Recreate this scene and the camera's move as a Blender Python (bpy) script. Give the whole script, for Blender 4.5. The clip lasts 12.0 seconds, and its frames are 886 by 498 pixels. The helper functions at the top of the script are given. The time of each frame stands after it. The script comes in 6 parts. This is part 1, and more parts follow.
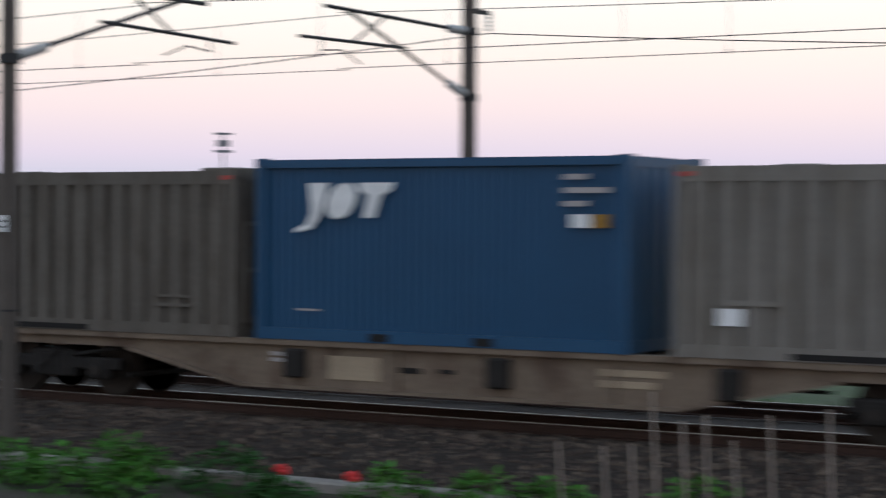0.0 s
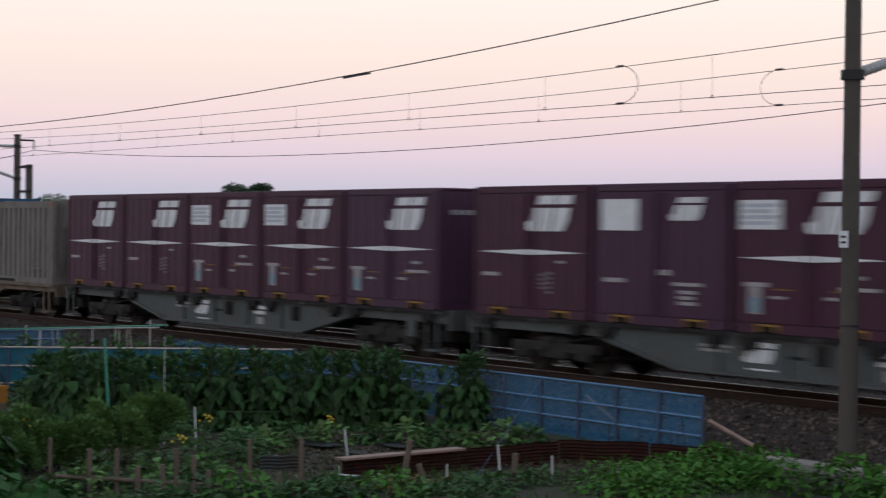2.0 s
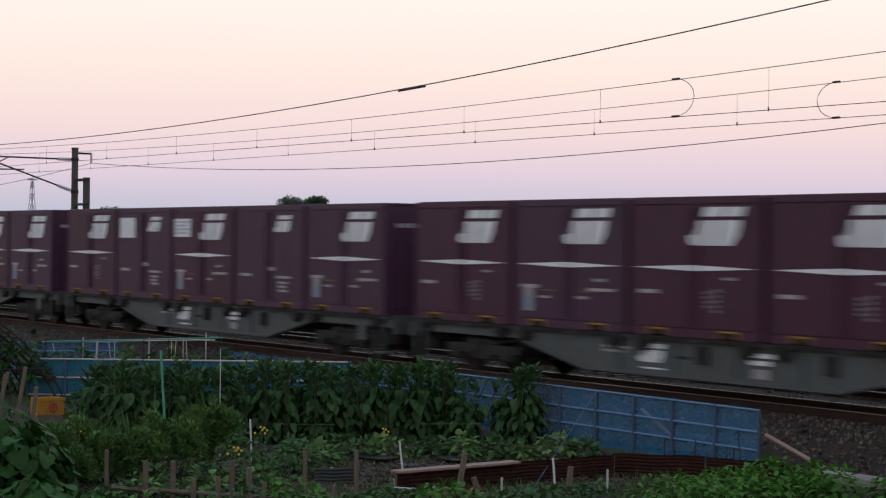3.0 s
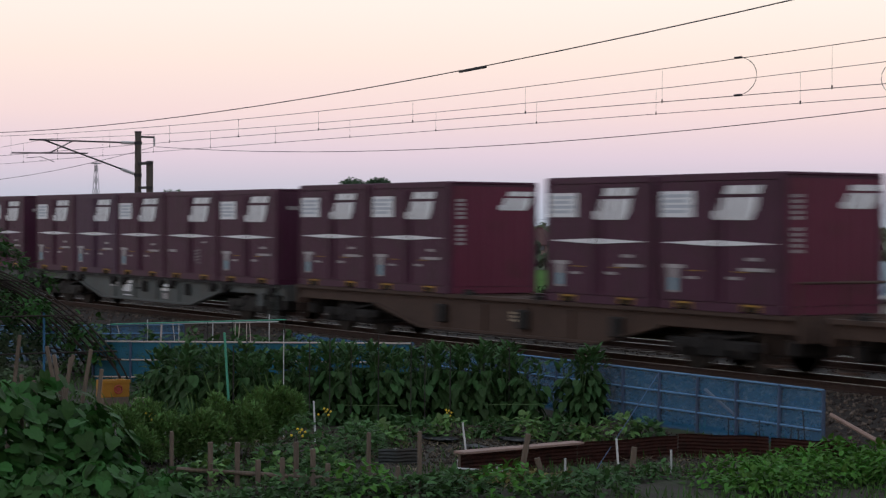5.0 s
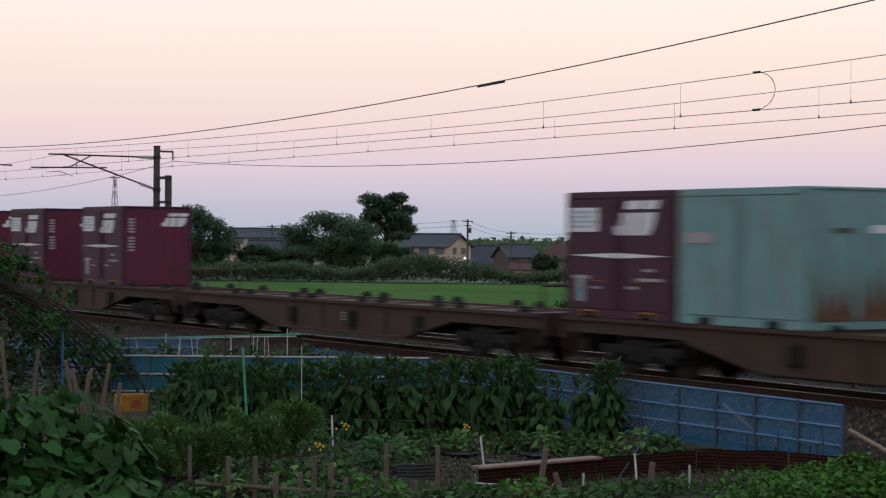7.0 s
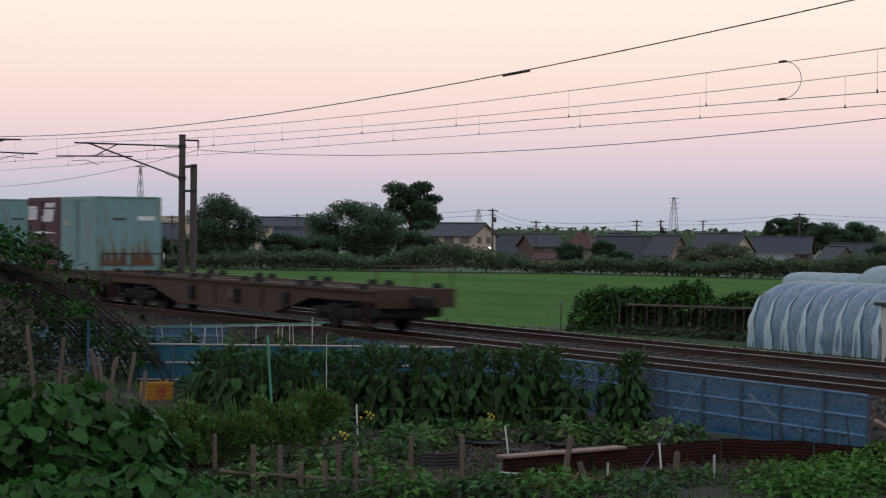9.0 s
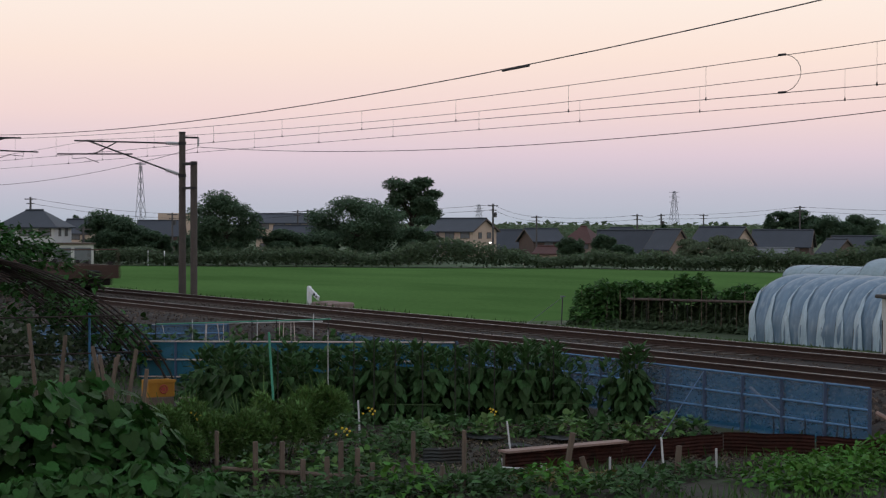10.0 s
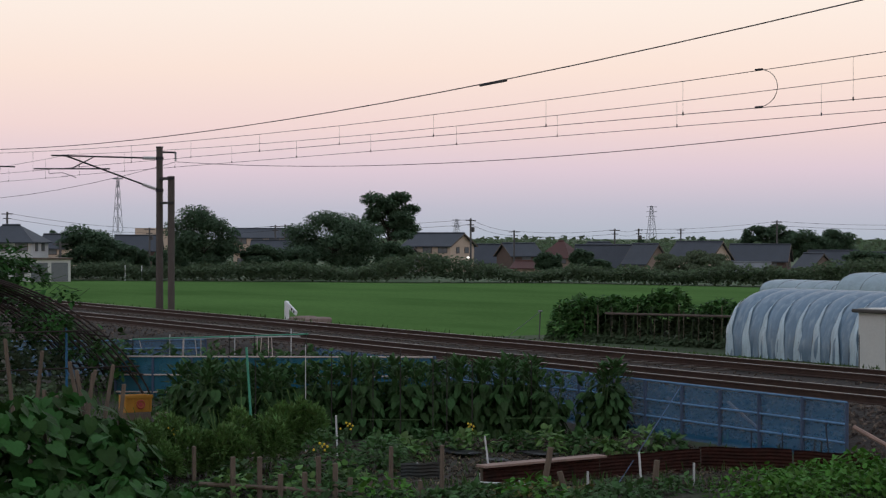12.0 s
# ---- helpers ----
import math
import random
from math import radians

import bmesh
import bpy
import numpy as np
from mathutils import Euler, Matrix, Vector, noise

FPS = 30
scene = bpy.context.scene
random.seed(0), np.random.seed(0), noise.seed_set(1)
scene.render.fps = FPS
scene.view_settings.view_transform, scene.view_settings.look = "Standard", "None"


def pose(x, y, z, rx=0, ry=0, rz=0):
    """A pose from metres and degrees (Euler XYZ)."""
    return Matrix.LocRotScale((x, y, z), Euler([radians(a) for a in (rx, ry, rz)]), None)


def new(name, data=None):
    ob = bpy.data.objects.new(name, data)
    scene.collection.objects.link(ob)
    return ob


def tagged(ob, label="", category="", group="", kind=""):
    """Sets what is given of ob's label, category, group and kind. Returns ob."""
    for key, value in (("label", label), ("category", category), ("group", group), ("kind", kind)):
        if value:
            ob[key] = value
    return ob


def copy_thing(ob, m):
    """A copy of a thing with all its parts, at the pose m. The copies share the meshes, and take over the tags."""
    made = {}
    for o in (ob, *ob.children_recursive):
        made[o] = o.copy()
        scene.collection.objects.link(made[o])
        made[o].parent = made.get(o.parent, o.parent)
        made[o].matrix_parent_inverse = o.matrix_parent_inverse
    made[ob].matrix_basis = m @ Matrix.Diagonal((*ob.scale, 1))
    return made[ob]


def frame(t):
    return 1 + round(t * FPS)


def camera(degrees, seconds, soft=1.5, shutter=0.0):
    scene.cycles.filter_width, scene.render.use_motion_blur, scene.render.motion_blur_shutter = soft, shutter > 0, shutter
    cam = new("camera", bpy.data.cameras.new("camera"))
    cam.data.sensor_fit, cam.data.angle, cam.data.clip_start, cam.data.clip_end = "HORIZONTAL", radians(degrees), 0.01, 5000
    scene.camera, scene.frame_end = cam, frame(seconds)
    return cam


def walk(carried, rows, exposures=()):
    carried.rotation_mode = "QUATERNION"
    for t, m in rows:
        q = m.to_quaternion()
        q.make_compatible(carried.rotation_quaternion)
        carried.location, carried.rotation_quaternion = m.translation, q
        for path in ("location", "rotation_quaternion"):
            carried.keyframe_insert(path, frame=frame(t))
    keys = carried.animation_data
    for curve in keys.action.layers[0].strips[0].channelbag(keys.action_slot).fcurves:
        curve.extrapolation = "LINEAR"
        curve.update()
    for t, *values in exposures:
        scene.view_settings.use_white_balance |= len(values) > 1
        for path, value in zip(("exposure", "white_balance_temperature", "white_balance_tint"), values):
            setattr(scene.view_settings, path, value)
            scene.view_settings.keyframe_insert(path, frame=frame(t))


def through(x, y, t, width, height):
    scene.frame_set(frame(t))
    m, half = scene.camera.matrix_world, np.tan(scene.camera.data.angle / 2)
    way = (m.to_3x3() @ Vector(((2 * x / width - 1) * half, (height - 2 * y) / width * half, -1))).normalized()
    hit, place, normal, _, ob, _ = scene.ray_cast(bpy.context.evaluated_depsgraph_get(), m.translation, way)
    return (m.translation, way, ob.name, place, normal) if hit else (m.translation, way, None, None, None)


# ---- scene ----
# ---- camera: held in one spot beside the line, panned to the left ----
EYE = (0.0, -24.36, 2.778)
cam = camera(25.69, 12.0, soft=1.25, shutter=0.5)
VIEW = [  # seconds, yaw, pitch, lean in degrees
    (0, 30.962, -0.788, 0.365), (0.3, 36.607, -0.605, 0.46), (0.6, 41.437, -0.326, 0.35), (1, 46.49, -0.066, 0.641),
    (1.5, 51.894, -0.394, 0.8), (2, 55.412, -0.541, 0.65), (2.5, 56.839, -0.44, 0.9), (3, 57.036, -0.178, 0.69),
    (5, 58.862, -0.752, 0.34), (5.5, 59.177, -0.619, 0.417), (6, 59.362, -0.5, 0.392), (6.5, 59.324, -0.365, 0.388),
    (8.5, 59.947, -0.488, 0.426), (9, 60.131, -0.651, 0.48), (9.5, 60.203, -0.75, 0.333), (10, 60.146, -0.785, 0.095),
    (10.5, 59.987, -0.694, 0.069), (11, 59.846, -0.541, 0.024), (11.5, 59.712, -0.429, 0.057), (12, 59.488, -0.35, 0.06)]
walk(cam, [(t, pose(*EYE, 90 + p, -r, y)) for t, y, p, r in VIEW],
     exposures=[(0, 0.2, 5950, 4), (0.6, 0.12, 6000, 5), (1.5, 0.03, 6200, 8), (3, 0.03, 6300, 10), (5, 0.05, 6400, 10), (6.0, 0.07, 6400, 10), (6.5, -0.01, 6400, 10), (8.5, 0.0, 6500, 10), (10.5, -0.05, 6500, 10), (12, -0.05, 6500, 10)])

# ---- world: clear sky after sunset, seen away from the glow ----
SKY = 1.0
world = bpy.data.worlds.new("dusk")
scene.world = world
world.use_nodes = True
wt = world.node_tree
wt.nodes.clear()
w_out = wt.nodes.new("ShaderNodeOutputWorld")
w_bg = wt.nodes.new("ShaderNodeBackground")
w_tc = wt.nodes.new("ShaderNodeTexCoord")
w_sep = wt.nodes.new("ShaderNodeSeparateXYZ")
w_ramp = wt.nodes.new("ShaderNodeValToRGB")
w_map = wt.nodes.new("ShaderNodeMapRange")
w_sky = wt.nodes.new("ShaderNodeTexSky")
w_sky.sky_type, w_sky.sun_disc = "NISHITA", False
w_sky.sun_elevation, w_sky.sun_rotation = radians(1.0), radians(150)
w_mul = wt.nodes.new("ShaderNodeMix")
w_mul.data_type, w_mul.blend_type = "RGBA", "ADD"
w_mul.inputs["Factor"].default_value = 0.03
wt.links.new(w_tc.outputs["Generated"], w_sep.inputs[0])
w_map.inputs["From Min"].default_value, w_map.inputs["From Max"].default_value = -0.02, 0.30
wt.links.new(w_sep.outputs["Z"], w_map.inputs["Value"])
wt.links.new(w_map.outputs[0], w_ramp.inputs[0])
els = w_ramp.color_ramp.elements
STOPS = [(0.0, (0.41, 0.46, 0.54)), (0.065, (0.45, 0.50, 0.59)), (0.11, (0.53, 0.53, 0.63)), (0.17, (0.72, 0.60, 0.69)),
         (0.24, (0.87, 0.68, 0.68)), (0.33, (0.95, 0.77, 0.70)), (0.46, (0.98, 0.87, 0.80)), (0.62, (0.95, 0.90, 0.86)), (1.0, (0.62, 0.68, 0.80))]
els[0].position, els[0].color = STOPS[0][0], (*STOPS[0][1], 1)
els[1].position, els[1].color = STOPS[-1][0], (*STOPS[-1][1], 1)
for at, col in STOPS[1:-1]:
    e = els.new(at)
    e.color = (*col, 1)
wt.links.new(w_ramp.outputs["Color"], w_mul.inputs[6])
wt.links.new(w_sky.outputs["Color"], w_mul.inputs[7])
wt.links.new(w_mul.outputs[2], w_bg.inputs["Color"])
w_bg.inputs["Strength"].default_value = SKY
wt.links.new(w_bg.outputs[0], w_out.inputs["Surface"])


# ---- materials ----
def material(name, color, rough=0.7, metal=0.0, vary=0.25, fine=40.0, coarse=3.0, bump=0.2, stain=None, stain_amount=0.4, spread=0.0, stretch=(1, 1, 1), through_light=0.0, gloss=0.3):
    """A surface with grain and broad wear; stain is a second colour in patches; spread varies it from piece to piece."""
    m = bpy.data.materials.new(name)
    m.use_nodes = True
    t = m.node_tree
    b = t.nodes["Principled BSDF"]
    b.inputs["Specular IOR Level"].default_value = gloss
    b.inputs["Roughness"].default_value, b.inputs["Metallic"].default_value = rough, metal
    tc = t.nodes.new("ShaderNodeTexCoord")
    mp = t.nodes.new("ShaderNodeMapping")
    mp.inputs["Scale"].default_value = stretch
    t.links.new(tc.outputs["Object"], mp.inputs[0])
    n1, n2 = t.nodes.new("ShaderNodeTexNoise"), t.nodes.new("ShaderNodeTexNoise")
    n1.inputs["Scale"].default_value, n2.inputs["Scale"].default_value = fine, coarse
    n1.inputs["Detail"].default_value = n2.inputs["Detail"].default_value = 5
    for n in (n1, n2):
        t.links.new(mp.outputs[0], n.inputs["Vector"])
    val = t.nodes.new("ShaderNodeMath")
    val.operation = "ADD"
    t.links.new(n1.outputs[0], val.inputs[0])
    t.links.new(n2.outputs[0], val.inputs[1])
    rng = t.nodes.new("ShaderNodeMapRange")
    rng.inputs["From Min"].default_value, rng.inputs["From Max"].default_value = 0.6, 1.4
    rng.inputs["To Min"].default_value, rng.inputs["To Max"].default_value = 1 - vary, 1 + vary
    t.links.new(val.outputs[0], rng.inputs["Value"])
    hsv = t.nodes.new("ShaderNodeHueSaturation")
    hsv.inputs["Color"].default_value = (*color, 1)
    last = rng.outputs[0]
    if spread:
        geo = t.nodes.new("ShaderNodeNewGeometry")
        r2 = t.nodes.new("ShaderNodeMapRange")
        r2.inputs["To Min"].default_value, r2.inputs["To Max"].default_value = 1 - spread, 1 + spread
        t.links.new(geo.outputs["Random Per Island"], r2.inputs["Value"])
        mu = t.nodes.new("ShaderNodeMath")
        mu.operation = "MULTIPLY"
        t.links.new(last, mu.inputs[0])
        t.links.new(r2.outputs[0], mu.inputs[1])
        last = mu.outputs[0]
        r3 = t.nodes.new("ShaderNodeMapRange")
        r3.inputs["To Min"].default_value, r3.inputs["To Max"].default_value = 0.485, 0.515
        t.links.new(geo.outputs["Random Per Island"], r3.inputs["Value"])
        t.links.new(r3.outputs[0], hsv.inputs["Hue"])
    t.links.new(last, hsv.inputs["Value"])
    col = hsv.outputs[0]
    if stain:
        mix = t.nodes.new("ShaderNodeMix")
        mix.data_type = "RGBA"
        mix.inputs[7].default_value = (*stain, 1)
        r4 = t.nodes.new("ShaderNodeMapRange")
        r4.inputs["From Min"].default_value, r4.inputs["From Max"].default_value = 0.5, 0.68
        r4.inputs["To Max"].default_value = stain_amount
        n3 = t.nodes.new("ShaderNodeTexNoise")
        n3.inputs["Scale"].default_value, n3.inputs["Detail"].default_value = coarse * 1.7, 8
        t.links.new(mp.outputs[0], n3.inputs["Vector"])
        t.links.new(n3.outputs[0], r4.inputs["Value"])
        t.links.new(r4.outputs[0], mix.inputs["Factor"])
        t.links.new(col, mix.inputs[6])
        col = mix.outputs[2]
    t.links.new(col, b.inputs["Base Color"])
    if bump:
        bp = t.nodes.new("ShaderNodeBump")
        bp.inputs["Strength"].default_value, bp.inputs["Distance"].default_value = bump, 0.02
        t.links.new(n1.outputs[0], bp.inputs["Height"])
        t.links.new(bp.outputs[0], b.inputs["Normal"])
    if through_light:
        b.inputs["Transmission Weight"].default_value = 0.0
        tr = t.nodes.new("ShaderNodeBsdfTranslucent")
        ms = t.nodes.new("ShaderNodeMixShader")
        ms.inputs[0].default_value = through_light
        t.links.new(col, tr.inputs[0])
        t.links.new(b.outputs[0], ms.inputs[1])
        t.links.new(tr.outputs[0], ms.inputs[2])
        t.links.new(ms.outputs[0], t.nodes["Material Output"].inputs[0])
    return m


MAROON = material("maroon_paint", (0.053, 0.0115, 0.031), 0.5, vary=0.2, fine=18, coarse=1.2, bump=0.05, stain=(0.038, 0.014, 0.02), stain_amount=0.5)
# Brighter, redder maroon: the light on the container ends put into the paint.
MAROONLIT = material("end_lit_maroon_paint", (0.098, 0.012, 0.034), 0.45, vary=0.18, fine=18, coarse=1.2, bump=0.05, stain=(0.06, 0.015, 0.02), stain_amount=0.5)
PURPLE = material("purple_paint", (0.050, 0.017, 0.042), 0.5, vary=0.18, fine=18, coarse=1.2, bump=0.05, stain=(0.06, 0.02, 0.04), stain_amount=0.4)
BLUE = material("blue_paint", (0.012, 0.06, 0.135), 0.4, vary=0.12, fine=25, coarse=1.0, bump=0.04)
TEAL = material("faded_teal_paint", (0.16, 0.30, 0.30), 0.6, vary=0.15, fine=20, coarse=1.5, bump=0.08, stain=(0.17, 0.13, 0.09), stain_amount=0.6, stretch=(3, 3, 0.5))
GREYBOX = material("weathered_grey_paint", (0.165, 0.152, 0.136), 0.7, vary=0.25, fine=20, coarse=1.3, bump=0.1, stain=(0.10, 0.085, 0.065), stain_amount=0.6, stretch=(2, 2, 0.6))
GREYDARK = material("dirty_dark_grey_paint", (0.105, 0.093, 0.08), 0.75, vary=0.3, fine=20, coarse=1.3, bump=0.1, stain=(0.065, 0.052, 0.04), stain_amount=0.6, stretch=(2, 2, 0.6))
LABELBLUE = material("pale_blue_label", (0.16, 0.3, 0.36), 0.5, vary=0.2, bump=0)
WHITE = material("white_marking", (0.68, 0.69, 0.70), 0.6, vary=0.15, fine=30, coarse=4, bump=0.0)
PALE = material("pale_lettering", (0.33, 0.31, 0.31), 0.6, vary=0.2, fine=30, coarse=4, bump=0.0)
YELLOW = material("yellow_paint", (0.30, 0.165, 0.025), 0.65, vary=0.35, bump=0.05, stain=(0.05, 0.035, 0.02), stain_amount=0.7, coarse=5)
GREYSTEEL = material("grey_wagon_paint", (0.072, 0.082, 0.08), 0.6, vary=0.25, fine=15, coarse=1.0, bump=0.1, stain=(0.07, 0.055, 0.045), stain_amount=0.6)
BROWNSTEEL = material("brown_wagon_paint", (0.055, 0.032, 0.023), 0.75, vary=0.3, fine=15, coarse=1.0, bump=0.15, stain=(0.045, 0.026, 0.018), stain_amount=0.7)
TANSTEEL = material("dusty_tan_wagon_paint", (0.15, 0.115, 0.085), 0.75, vary=0.3, fine=15, coarse=1.0, bump=0.15, stain=(0.06, 0.035, 0.025), stain_amount=0.7)
GRIME = material("brake_dust", (0.016, 0.014, 0.013), 0.85, vary=0.35, fine=25, coarse=3, bump=0.3)
WHEELSTEEL = material("wheel_steel", (0.03, 0.024, 0.02), 0.7, 0.2, vary=0.3, bump=0.1)
BOGIE = material("grey_bogie_paint", (0.034, 0.031, 0.028), 0.85, vary=0.4, fine=20, coarse=3, bump=0.3, stain=(0.018, 0.015, 0.013), stain_amount=0.7)
# Black for hoses and marks; also paints the shade of pockets and slots.
BLACK = material("black_and_hollow_shade", (0.012, 0.011, 0.011), 0.9, vary=0.2, bump=0.0)
SHINY = material("polished_rail_head", (0.24, 0.22, 0.21), 0.42, 1.0, vary=0.1, bump=0.0)
RUST = material("rusty_steel", (0.042, 0.023, 0.017), 0.85, vary=0.35, fine=40, coarse=4, bump=0.3, stain=(0.03, 0.018, 0.014), stain_amount=0.7)
CONCRETE = material("aged_concrete", (0.23, 0.21, 0.19), 0.85, vary=0.2, fine=30, coarse=1.5, bump=0.2, stain=(0.12, 0.11, 0.095), stain_amount=0.5)
SLEEPER = material("dusty_sleeper_concrete", (0.085, 0.07, 0.058), 0.9, vary=0.3, fine=30, coarse=2, bump=0.2)
POLE = material("dark_concrete_pole", (0.08, 0.068, 0.06), 0.85, vary=0.2, fine=30, coarse=2, bump=0.15)
CERAMIC = material("pale_insulator", (0.42, 0.42, 0.42), 0.3, vary=0.1, bump=0.0)
WIRE = material("dark_wire", (0.03, 0.03, 0.032), 0.6, 0.3, vary=0.1, bump=0.0)
BALLAST = material("ballast_stone", (0.074, 0.055, 0.044), 0.9, vary=0.4, fine=9, coarse=1.2, bump=0.9, spread=0.75)
# Same stone coloured near black, painting the shade in the gaps between stones.
BALLASTSHADE = material("shaded_ballast_bed", (0.022, 0.0165, 0.013), 0.95, vary=0.6, fine=12, coarse=1.5, bump=1.0)
SOIL = material("garden_soil", (0.032, 0.026, 0.019), 0.95, vary=0.4, fine=12, coarse=0.8, bump=0.8, stain=(0.03, 0.05, 0.016), stain_amount=0.8)
BANKGREEN = material("weedy_bank", (0.035, 0.058, 0.022), 0.95, vary=0.4, fine=6, coarse=0.6, bump=0.6, stain=(0.03, 0.026, 0.018), stain_amount=0.6)
PADDY = material("rice_paddy", (0.076, 0.146, 0.044), 1.0, vary=0.28, fine=2.5, coarse=0.05, bump=0.6, stain=(0.056, 0.115, 0.033), stain_amount=0.8, stretch=(0.6, 1.6, 1), gloss=0.0)
RICE = material("rice_blades", (0.095, 0.215, 0.056), 0.7, vary=0.2, fine=2, coarse=0.06, bump=0, spread=0.3)


# ---- mesh helpers ----
def link(name, bm, mat, parent=None, label="", smooth=False):
    me = bpy.data.meshes.new(name)
    bm.to_mesh(me)
    bm.free()
    for m in (mat if isinstance(mat, (list, tuple)) else (mat,)):
        me.materials.append(m)
    if smooth:
        for p in me.polygons:
            p.use_smooth = True
    ob = new(name, me)
    if parent is not None:
        ob.parent = parent
    if label:
        ob["label"] = label
    return ob


def part(name, bm, mat, parent, label="", smooth=False):
    return link(name, bm, mat, parent, label, smooth)


def thing(name, label, category, group="", m=None, kind=""):
    ob = new(name)
    ob.empty_display_size = 0.2
    if m is not None:
        ob.matrix_basis = m
    return tagged(ob, label, category, group, kind)


def raw(verts, faces):
    bm = bmesh.new()
    add(bm, verts, faces)
    return bm


def add(bm, verts, faces, mi=0):
    vs = [bm.verts.new(v) for v in verts]
    for f in faces:
        try:
            bm.faces.new([vs[i] for i in f]).material_index = mi
        except ValueError:
            pass
    return vs


BOXF = [(0, 3, 2, 1), (4, 5, 6, 7), (0, 1, 5, 4), (1, 2, 6, 5), (2, 3, 7, 6), (3, 0, 4, 7)]


def box(bm, x0, x1, y0, y1, z0, z1, c=0.0, mi=0):
    """A box, its upright edges cut by c."""
    if c <= 0:
        add(bm, [(x0, y0, z0), (x1, y0, z0), (x1, y1, z0), (x0, y1, z0), (x0, y0, z1), (x1, y0, z1), (x1, y1, z1), (x0, y1, z1)], BOXF, mi)
        return bm
    def ring(x0, x1, y0, y1, z, c):
        return [(x0 + c, y0, z), (x1 - c, y0, z), (x1, y0 + c, z), (x1, y1 - c, z), (x1 - c, y1, z), (x0 + c, y1, z), (x0, y1 - c, z), (x0, y0 + c, z)]
    v = ring(x0 + c, x1 - c, y0 + c, y1 - c, z0, c * 0.6) + ring(x0, x1, y0, y1, z0 + c, c) + ring(x0, x1, y0, y1, z1 - c, c) + ring(x0 + c, x1 - c, y0 + c, y1 - c, z1, c * 0.6)
    f = [tuple(range(7, -1, -1)), tuple(range(24, 32))]
    for k in range(3):
        f += [(k * 8 + i, k * 8 + (i + 1) % 8, k * 8 + 8 + (i + 1) % 8, k * 8 + 8 + i) for i in range(8)]
    add(bm, v, f, mi)
    return bm


def boxes(*rows, c=0.0):
    bm = bmesh.new()
    for r in rows:
        box(bm, *r, c=c)
    return bm


def rod(bm, a, b, r, r2=None, n=8, mi=0):
    """A round bar from a to b."""
    a, b = Vector(a), Vector(b)
    d = (b - a).normalized()
    u = d.cross(Vector((0, 0, 1)) if abs(d.z) < 0.9 else Vector((1, 0, 0))).normalized()
    w = d.cross(u)
    r2 = r if r2 is None else r2
    v = [a + (u * math.cos(k * math.tau / n) + w * math.sin(k * math.tau / n)) * r for k in range(n)]
    v += [b + (u * math.cos(k * math.tau / n) + w * math.sin(k * math.tau / n)) * r2 for k in range(n)]
    f = [(k, (k + 1) % n, n + (k + 1) % n, n + k) for k in range(n)] + [tuple(range(n - 1, -1, -1)), tuple(range(n, 2 * n))]
    add(bm, v, f, mi)
    return bm


def rods(*rows, n=8):
    bm = bmesh.new()
    for a, b, r in rows:
        rod(bm, a, b, r, n=n)
    return bm


def tube(bm, pts, r, n=6):
    """A bent round bar through the points."""
    pts = [Vector(p) for p in pts]
    rings = []
    for i, p in enumerate(pts):
        d = (pts[min(i + 1, len(pts) - 1)] - pts[max(i - 1, 0)]).normalized()
        u = d.cross(Vector((0, 0, 1)) if abs(d.z) < 0.95 else Vector((1, 0, 0))).normalized()
        w = d.cross(u)
        rings.append([bm.verts.new(p + (u * math.cos(k * math.tau / n) + w * math.sin(k * math.tau / n)) * r) for k in range(n)])
    for a, b in zip(rings, rings[1:]):
        for k in range(n):
            bm.faces.new((a[k], a[(k + 1) % n], b[(k + 1) % n], b[k]))
    return bm


def turned(a, b, radii, n=10):
    """One round body from a to b with the given radii along it."""
    a, b = Vector(a), Vector(b)
    d = (b - a).normalized()
    u = d.cross(Vector((0, 0, 1)) if abs(d.z) < 0.9 else Vector((1, 0, 0))).normalized()
    w = d.cross(u)
    bm = bmesh.new()
    rings = []
    for i, r in enumerate(radii):
        p = a.lerp(b, i / (len(radii) - 1))
        rings.append([bm.verts.new(p + (u * math.cos(k * math.tau / n) + w * math.sin(k * math.tau / n)) * r) for k in range(n)])
    for p, q in zip(rings, rings[1:]):
        for k in range(n):
            bm.faces.new((p[k], p[(k + 1) % n], q[(k + 1) % n], q[k]))
    bm.faces.new(rings[0][::-1])
    bm.faces.new(rings[-1])
    return bm


def prism(bm, outline, y0, y1, mi=0):
    """A flat outline in x and z, given thickness from y0 to y1."""
    n = len(outline)
    v = [(x, y0, z) for x, z in outline] + [(x, y1, z) for x, z in outline]
    f = [tuple(range(n)), tuple(range(2 * n - 1, n - 1, -1))] + [(i, n + i, n + (i + 1) % n, (i + 1) % n) for i in range(n)]
    add(bm, v, f, mi)
    return bm


# ---- ground, field and track bed ----
FIELD = -2.4     # the paddy lies below the line
GARDEN = -0.75   # the vegetable plots
FAR, NEAR = 3.7, 0.0  # track centres


def ground_height(y):
    ys = [-200, -4.6, -3.9, -3.4, -1.75, -1.2, 4.9, 5.5, 9.2, 13.5, 15, 4000]
    zs = [GARDEN, GARDEN, -0.66, -0.55, -0.3, -0.3, -0.3, -0.32, -0.55, FIELD + 0.1, FIELD, FIELD]
    return float(np.interp(y, ys, zs))


